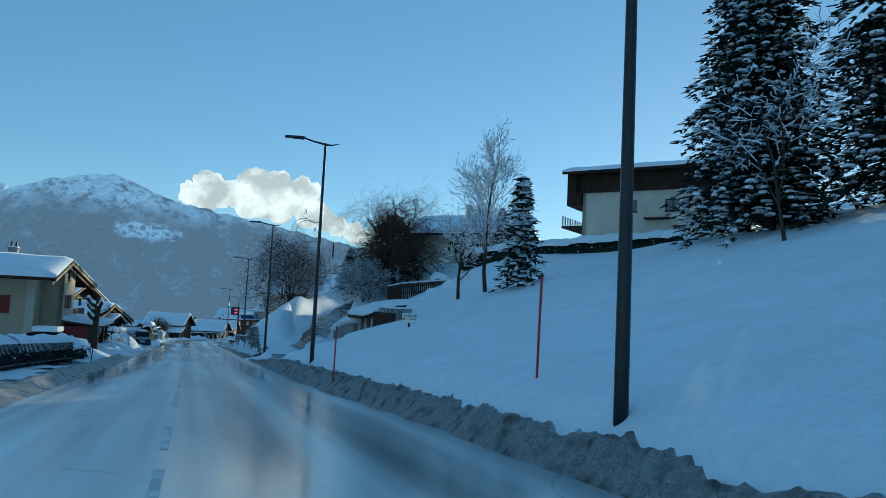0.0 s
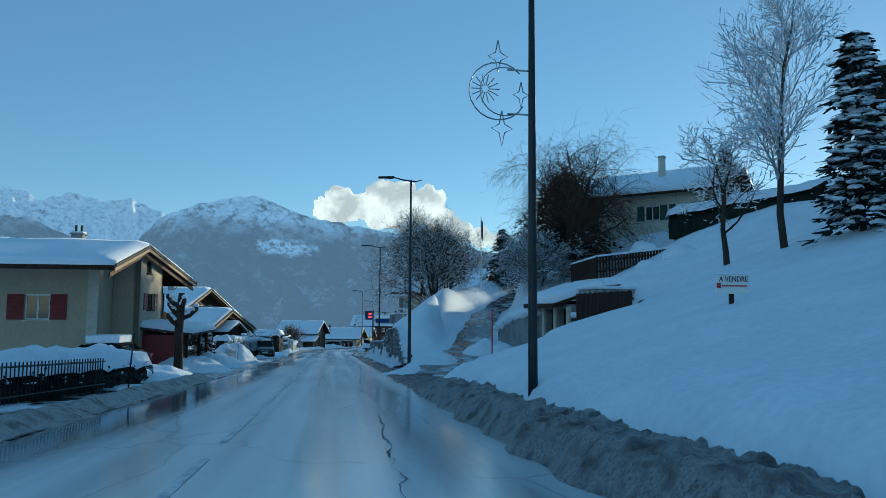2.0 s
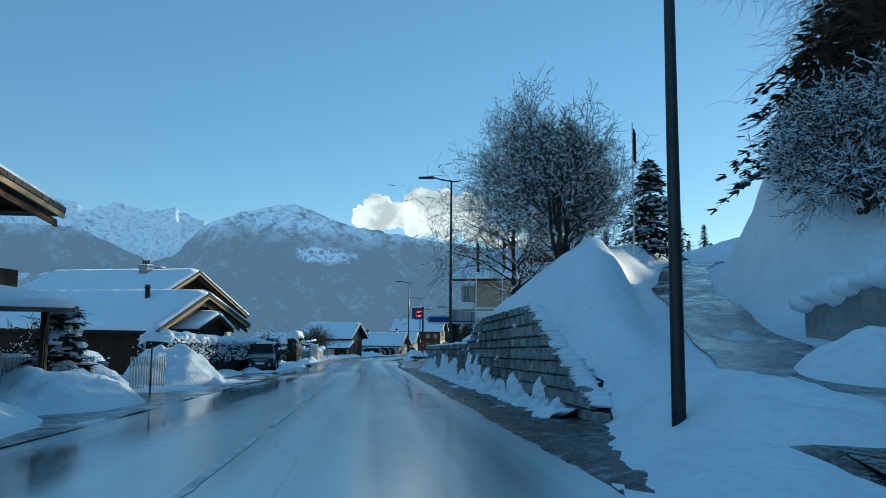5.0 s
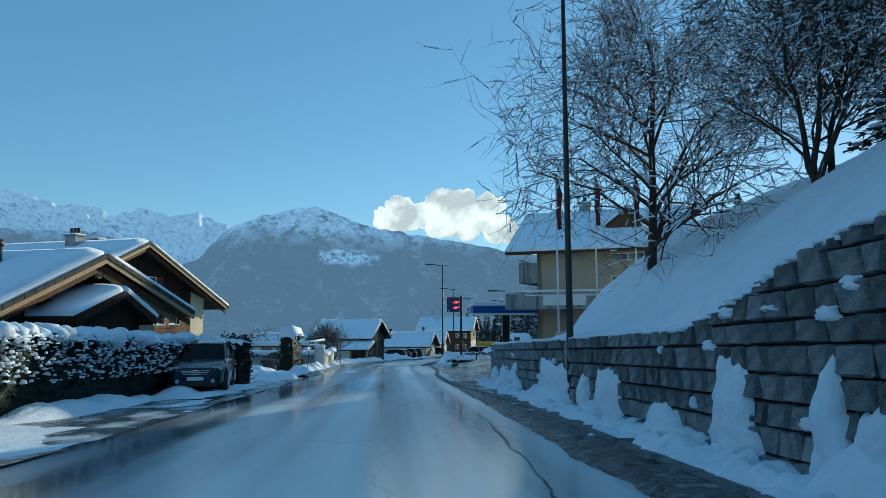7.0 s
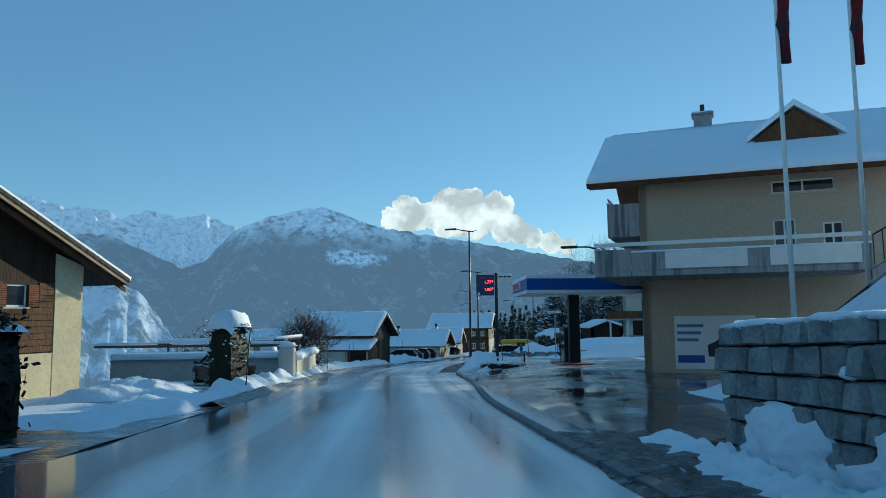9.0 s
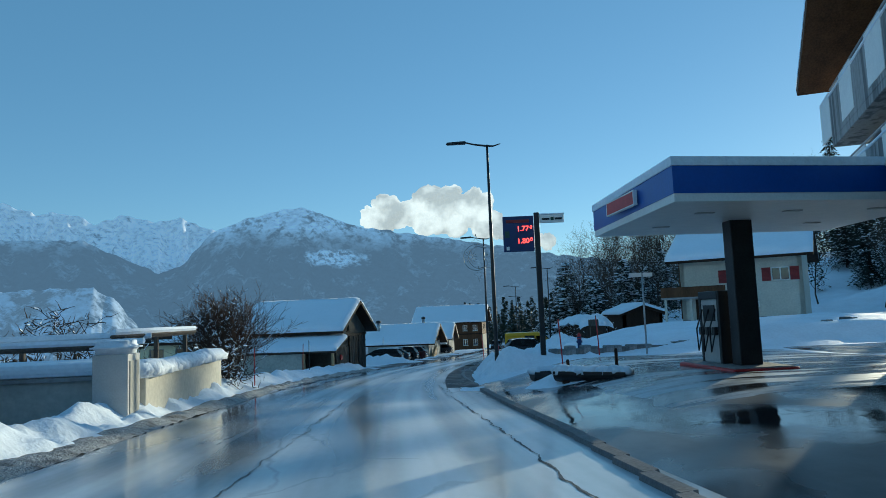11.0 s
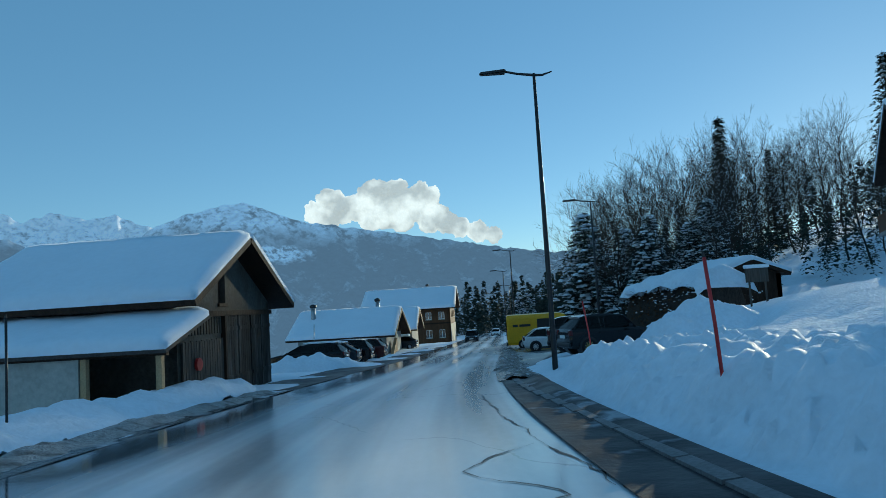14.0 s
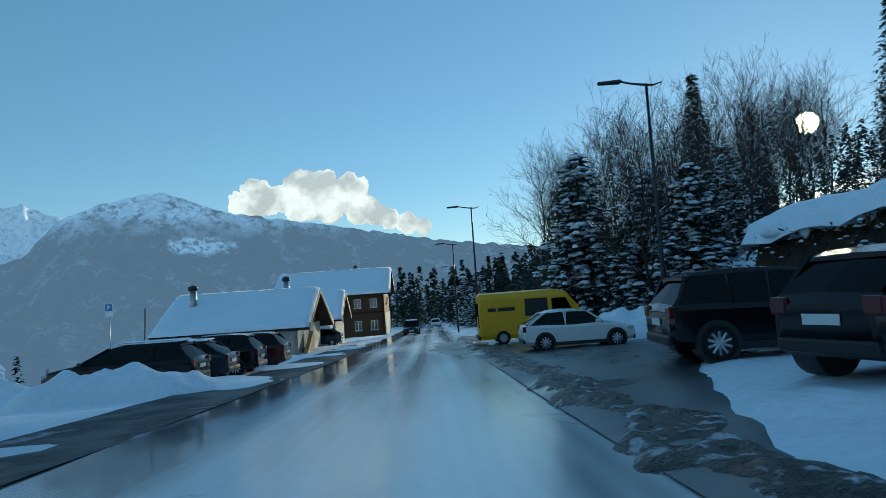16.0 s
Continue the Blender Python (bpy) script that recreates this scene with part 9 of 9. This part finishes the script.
part("windscreen", prism([(1.52, 2.46), (2.12, 1.76), (2.16, 1.78), (1.56, 2.48)], "y", -0.85, 0.85), GLASS, van)
for a in (-1, 1):
    part("rear_window", box(-2.945, a * 0.42 - 0.3, 1.45, -2.9, a * 0.42 + 0.3, 2.1), GLASS, van)
part("writing", box(-2.45, -1.02, 1.66, -2.05, -1.004, 1.84), BLACK, van, "dark bar of writing")
part("writing", box(-1.95, -1.02, 1.66, -1.1, -1.004, 1.84), BLACK, van, "dark bar of writing")
part("bumper", box(-3.0, -0.95, 0.3, -2.85, 0.95, 0.5, 0.03), BLACK, van)
part("bumper", box(2.8, -0.85, 0.3, 3.02, 0.85, 0.55, 0.03), BLACK, van)

# ---- winter street decorations ----
def arc(cx0, cz0, r, a0, a1, n=18):
    return [(cx0 + r * math.cos(radians(a0 + (a1 - a0) * k / n)), 0, cz0 + r * math.sin(radians(a0 + (a1 - a0) * k / n))) for k in range(n + 1)]


def decoration(x, y, z, yaw):
    """Wire star and crescent hung on a lamp post, to the post's road side; origin at the post."""
    ob = thing("street_decoration", x, y, z, yaw, "wire star and crescent decoration with small lamps", "decoration", "winter decorations on the lamp posts")
    for hz in (-0.45, 0.35):
        part("bracket", rod([(0, 0, hz), (-0.45, 0, hz)], 0.018, 5), METAL_G, ob)
    part("crescent", rod(arc(-0.62, -0.05, 0.52, 40, 330), 0.014, 5), METAL_G, ob)
    part("crescent", rod(arc(-0.50, -0.05, 0.44, 70, 290), 0.012, 5), METAL_G, ob)
    star = bmesh.new()
    for k in range(14):
        a = k * 2 * math.pi / 14
        rod([(-0.85 + 0.06 * math.cos(a), 0, -0.02 + 0.06 * math.sin(a)), (-0.85 + 0.26 * math.cos(a), 0, -0.02 + 0.26 * math.sin(a))], 0.009, 4, bm=star)
    part("burst", star, METAL_G, ob, "ring of thin metal rays")
    for sx, sz, r in ((-0.62, 0.58, 0.3), (-0.55, -0.72, 0.32), (-0.2, -0.1, 0.24)):
        pts = []
        for k in range(9):
            a = k * math.pi / 4 + math.pi / 2
            rr2 = r if k % 2 == 0 else r * 0.35
            pts.append((sx + rr2 * 0.6 * math.cos(a), 0, sz + rr2 * math.sin(a)))
        part("star", rod(pts, 0.011, 4), METAL_G, ob)
    return ob


decoration(4.0, 27.6, 8.3, 0)
decoration(5.28, 126.57, 2.4, -4)
decoration(31.0, 240.0, -2.0, -14)

# sale board on the meadow
board = thing("sale_board", 8.2, 28.35, None, -12, "small white sale board on a short post in the snow", "sign")
gh = 4.9 - H(8.2, 28.35)
part("post", box(-0.03, -0.03, -0.3, 0.05, 0.03, gh - 0.1), WOOD_D, board)
part("panel", box(-0.3, -0.05, gh - 0.17, 0.33, -0.03, gh + 0.2, 0.008), WHITE, board)
letters(board, "A VENDRE", 0.15, pose(0.04, -0.058, gh + 0.11, 90, 0, 0), BLACK, "lettering", 0.003, 0.78)
part("mark", box(-0.28, -0.058, gh - 0.06, -0.2, -0.052, gh + 0.04), RED, board, "red mark")
part("stripe", box(-0.18, -0.058, gh - 0.03, 0.3, -0.052, gh - 0.005), RED, board, "pale red bar of writing")
part("snow", box(-0.32, -0.08, gh + 0.2, 0.35, 0.04, gh + 0.23, 0.012), SNOW, board)

# ---- stone retaining wall, piece by piece ----
swall = tagged(new("stone_wall"), "rough grey stone retaining wall with snow clinging to it", "wall", kind="structure")
verts, faces = [], []
for k in range(69):
    y = 53.3 + 34.9 * k / 68
    t = max(0.0, walltop(y) - 0.08)
    for x in (4.62, 5.3):
        verts += [(x, y, zr(y) - 0.5), (x, y, zr(y) + t)]
for k in range(68):
    a = k * 4
    faces += [(a, a + 4, a + 5, a + 1), (a + 1, a + 5, a + 7, a + 3), (a + 2, a + 3, a + 7, a + 6)]
faces += [(0, 1, 3, 2), (272, 274, 275, 273)]
part_data("backing", verts, faces, MORTAR, swall, "dark joints behind the stones")
rs = random.Random(4)
variants = []
for q in range(12):
    bm = box(-0.11, -0.5, -0.5, 0.11, 0.5, 0.5)
    bmesh.ops.bevel(bm, geom=bm.edges, offset=0.075, segments=1, affect="EDGES")
    for v in bm.verts:
        v.co.y *= 0.92 if v.co.x < -0.1 else 1.0
        v.co += Vector((rs.uniform(-0.04, 0.03) if v.co.x < 0 else 0, rs.uniform(-0.025, 0.025), rs.uniform(-0.025, 0.025)))
    me = bpy.data.meshes.new("stone")
    bm.to_mesh(me)
    bm.free()
    me.materials.append(STONE)
    variants.append(me)
ROWS = (0.24, 0.28, 0.26, 0.28, 0.30, 0.24, 0.30, 0.28, 0.30)
rest = ([], [])
singles = 0
for row in range(9):
    z0, z1 = sum(ROWS[:row]) - 0.02, sum(ROWS[:row + 1]) - 0.02
    y = 53.4 + rs.random() * 0.3
    while y < 88.0:
        w = rs.uniform(0.27, 0.50) * (1.25 if row < 2 else 1.0)
        if y < 75.85 < y + w + 0.12:
            w = 75.85 - y
        mid = y + w / 2
        lim = walltop(mid) - 0.02
        top = lim if lim - z1 < 0.13 else z1
        if z0 + 0.09 < lim:
            m = Matrix.Translation((4.60 + rs.uniform(-0.025, 0.025), mid, zr(mid) + (z0 + top) / 2)) @ Euler((math.atan(zr(mid + 1) - zr(mid)), rs.uniform(-0.05, 0.05), rs.uniform(-0.07, 0.07))).to_matrix().to_4x4() @ Matrix.Diagonal((1, w - 0.04, top - z0 - 0.018, 1))
            me = rs.choice(variants)
            if 60.5 < y < 79.5 and row > 1 and singles < 300:
                st = new("stone", me)
                st.parent = swall
                st.matrix_local = m
                singles += 1
            else:
                k = len(rest[0])
                rest[0].extend(m @ v.co for v in me.vertices)
                rest[1].extend(tuple(k + q for q in p.vertices) for p in me.polygons)
        y += w
        if 75.8 < y < 76.0:
            y = 76.55
tagged(part_data("stones", rest[0], rest[1], STONE, swall), "more rough grey stones of the wall", kind="stuff")
part("recess_slab", box(4.57, 76.16, zr(76.3) - 0.3, 4.66, 76.53, zr(76.3) + 1.5, 0.01), CONCRETE, swall, "concrete slab in the recess of the lamp post")
# snow caught at the foot, on the ledges and along the top


def foot(u, y):
    n = noise.noise(Vector((y * 0.75, 0, 3))) + 0.5 * noise.noise(Vector((y * 2.1, 0, 5)))
    h = 0.14 + 0.62 * max(0.0, n) + 0.1 * noise.noise(Vector((u * 3, y * 3, 4)))
    return -0.04 + h * step(4.15 - 0.2 * max(0, n), 4.95, u) ** 1.6 + 0.07 * step(4.05, 4.25, u) * (0.6 + noise.noise(Vector((u * 3.5, y * 2.5, 11)))) + 0.05 * noise.noise(Vector((u * 5, y * 5, 1)))


tagged(new("foot_snow", strip("foot_snow", spaced(3.8, 5.0, 0.08) + [5.0], 54.5, 90, 0.1, SNOW, foot)), "ragged snow lying along the foot of the stone wall", "snow bank", kind="structure")


def cake(sv, sf, y, z, w, h, thick, seed):
    """A ragged patch of snow stuck to the wall's face, thin at its edges."""
    k, rings, n = len(sv), 8, 44
    for r in range(1, rings + 1):
        f = r / rings
        for q in range(n):
            a = 2 * math.pi * q / n
            rag = 1 + (0.30 * noise.noise(Vector((math.cos(a) * 1.6, math.sin(a) * 1.6, seed))) + 0.20 * noise.noise(Vector((math.cos(a) * 4.5, math.sin(a) * 4.5, seed + 9)))) * f
            low = 1.35 if math.sin(a) < 0 else 1.0
            ca, sa = math.cos(a), math.sin(a)
            rag += 0.07 * f * noise.noise(Vector((ca * 11, sa * 11, seed + 4)))
            py, pz = w * f * rag * math.copysign(abs(ca) ** 0.75, ca) * low, h * f * rag * math.copysign(abs(sa) ** 0.75, sa)
            bulge = thick * (1 - f ** 2.5) * (1 + 0.5 * noise.noise(Vector((py * 5, pz * 5, seed)))) - (0.04 if r == rings else 0)
            sv.append(Vector((4.49 - bulge, y + py, z + pz)))
    sv.append(Vector((4.49 - thick, y, z)))
    top = len(sv) - 1
    for q in range(n):
        sf.append((top, k + (q + 1) % n, k + q))
        for r in range(rings - 1):
            a, b = k + r * n + q, k + r * n + (q + 1) % n
            sf.append((a, b, b + n, a + n))


sv, sf = [], []
for q, (cy, ch, cw) in enumerate(((57.4, 0.6, 0.4), (60.3, 0.7, 0.55), (62.1, 0.5, 0.5), (64.4, 0.8, 0.45), (66.0, 0.74, 0.27), (66.6, 1.04, 0.2), (68.35, 1.15, 0.45), (70.6, 0.55, 0.45), (73.1, 1.1, 0.62), (74.5, 0.8, 0.22), (77.5, 1.12, 1.45), (82.6, 0.95, 0.3), (84.6, 0.85, 1.1), (86.8, 0.7, 0.8))):
    cake(sv, sf, cy, zr(cy) + ch * 0.40, cw, ch * 0.62, 0.16, q * 3.7)
for cy, ch in ((68.97, 1.34), (68.5, 1.71), (66.6, 1.6), (66.25, 1.83)):
    cake(sv, sf, cy, zr(cy) + ch, 0.14, 0.07, 0.04, cy)
for k in range(14):
    y = rs.uniform(55.5, 86)
    cake(sv, sf, y, zr(y) + rs.uniform(0.5, walltop(y) - 0.3), rs.uniform(0.05, 0.16), rs.uniform(0.03, 0.08), 0.04, 50 + k * 2.3)
for k in range(240):
    y = 54 + 34.2 * k / 240
    blob(sv, sf, Vector((4.74 + rs.uniform(-0.05, 0.05), y, zr(y) + walltop(y) - 0.05)), 0.24, 0.24, 0.05 + 0.05 * rs.random(), rs, 8)
snow_heap(4.4, 77.2, 0.55, 1.7, 0.5, 61, "large heap of cleared snow against the stone wall", z=zr(77.0))
tagged(part_data("snow", sv, sf, SNOW, swall, smooth=True), "patches of snow stuck to the stones", kind="stuff")
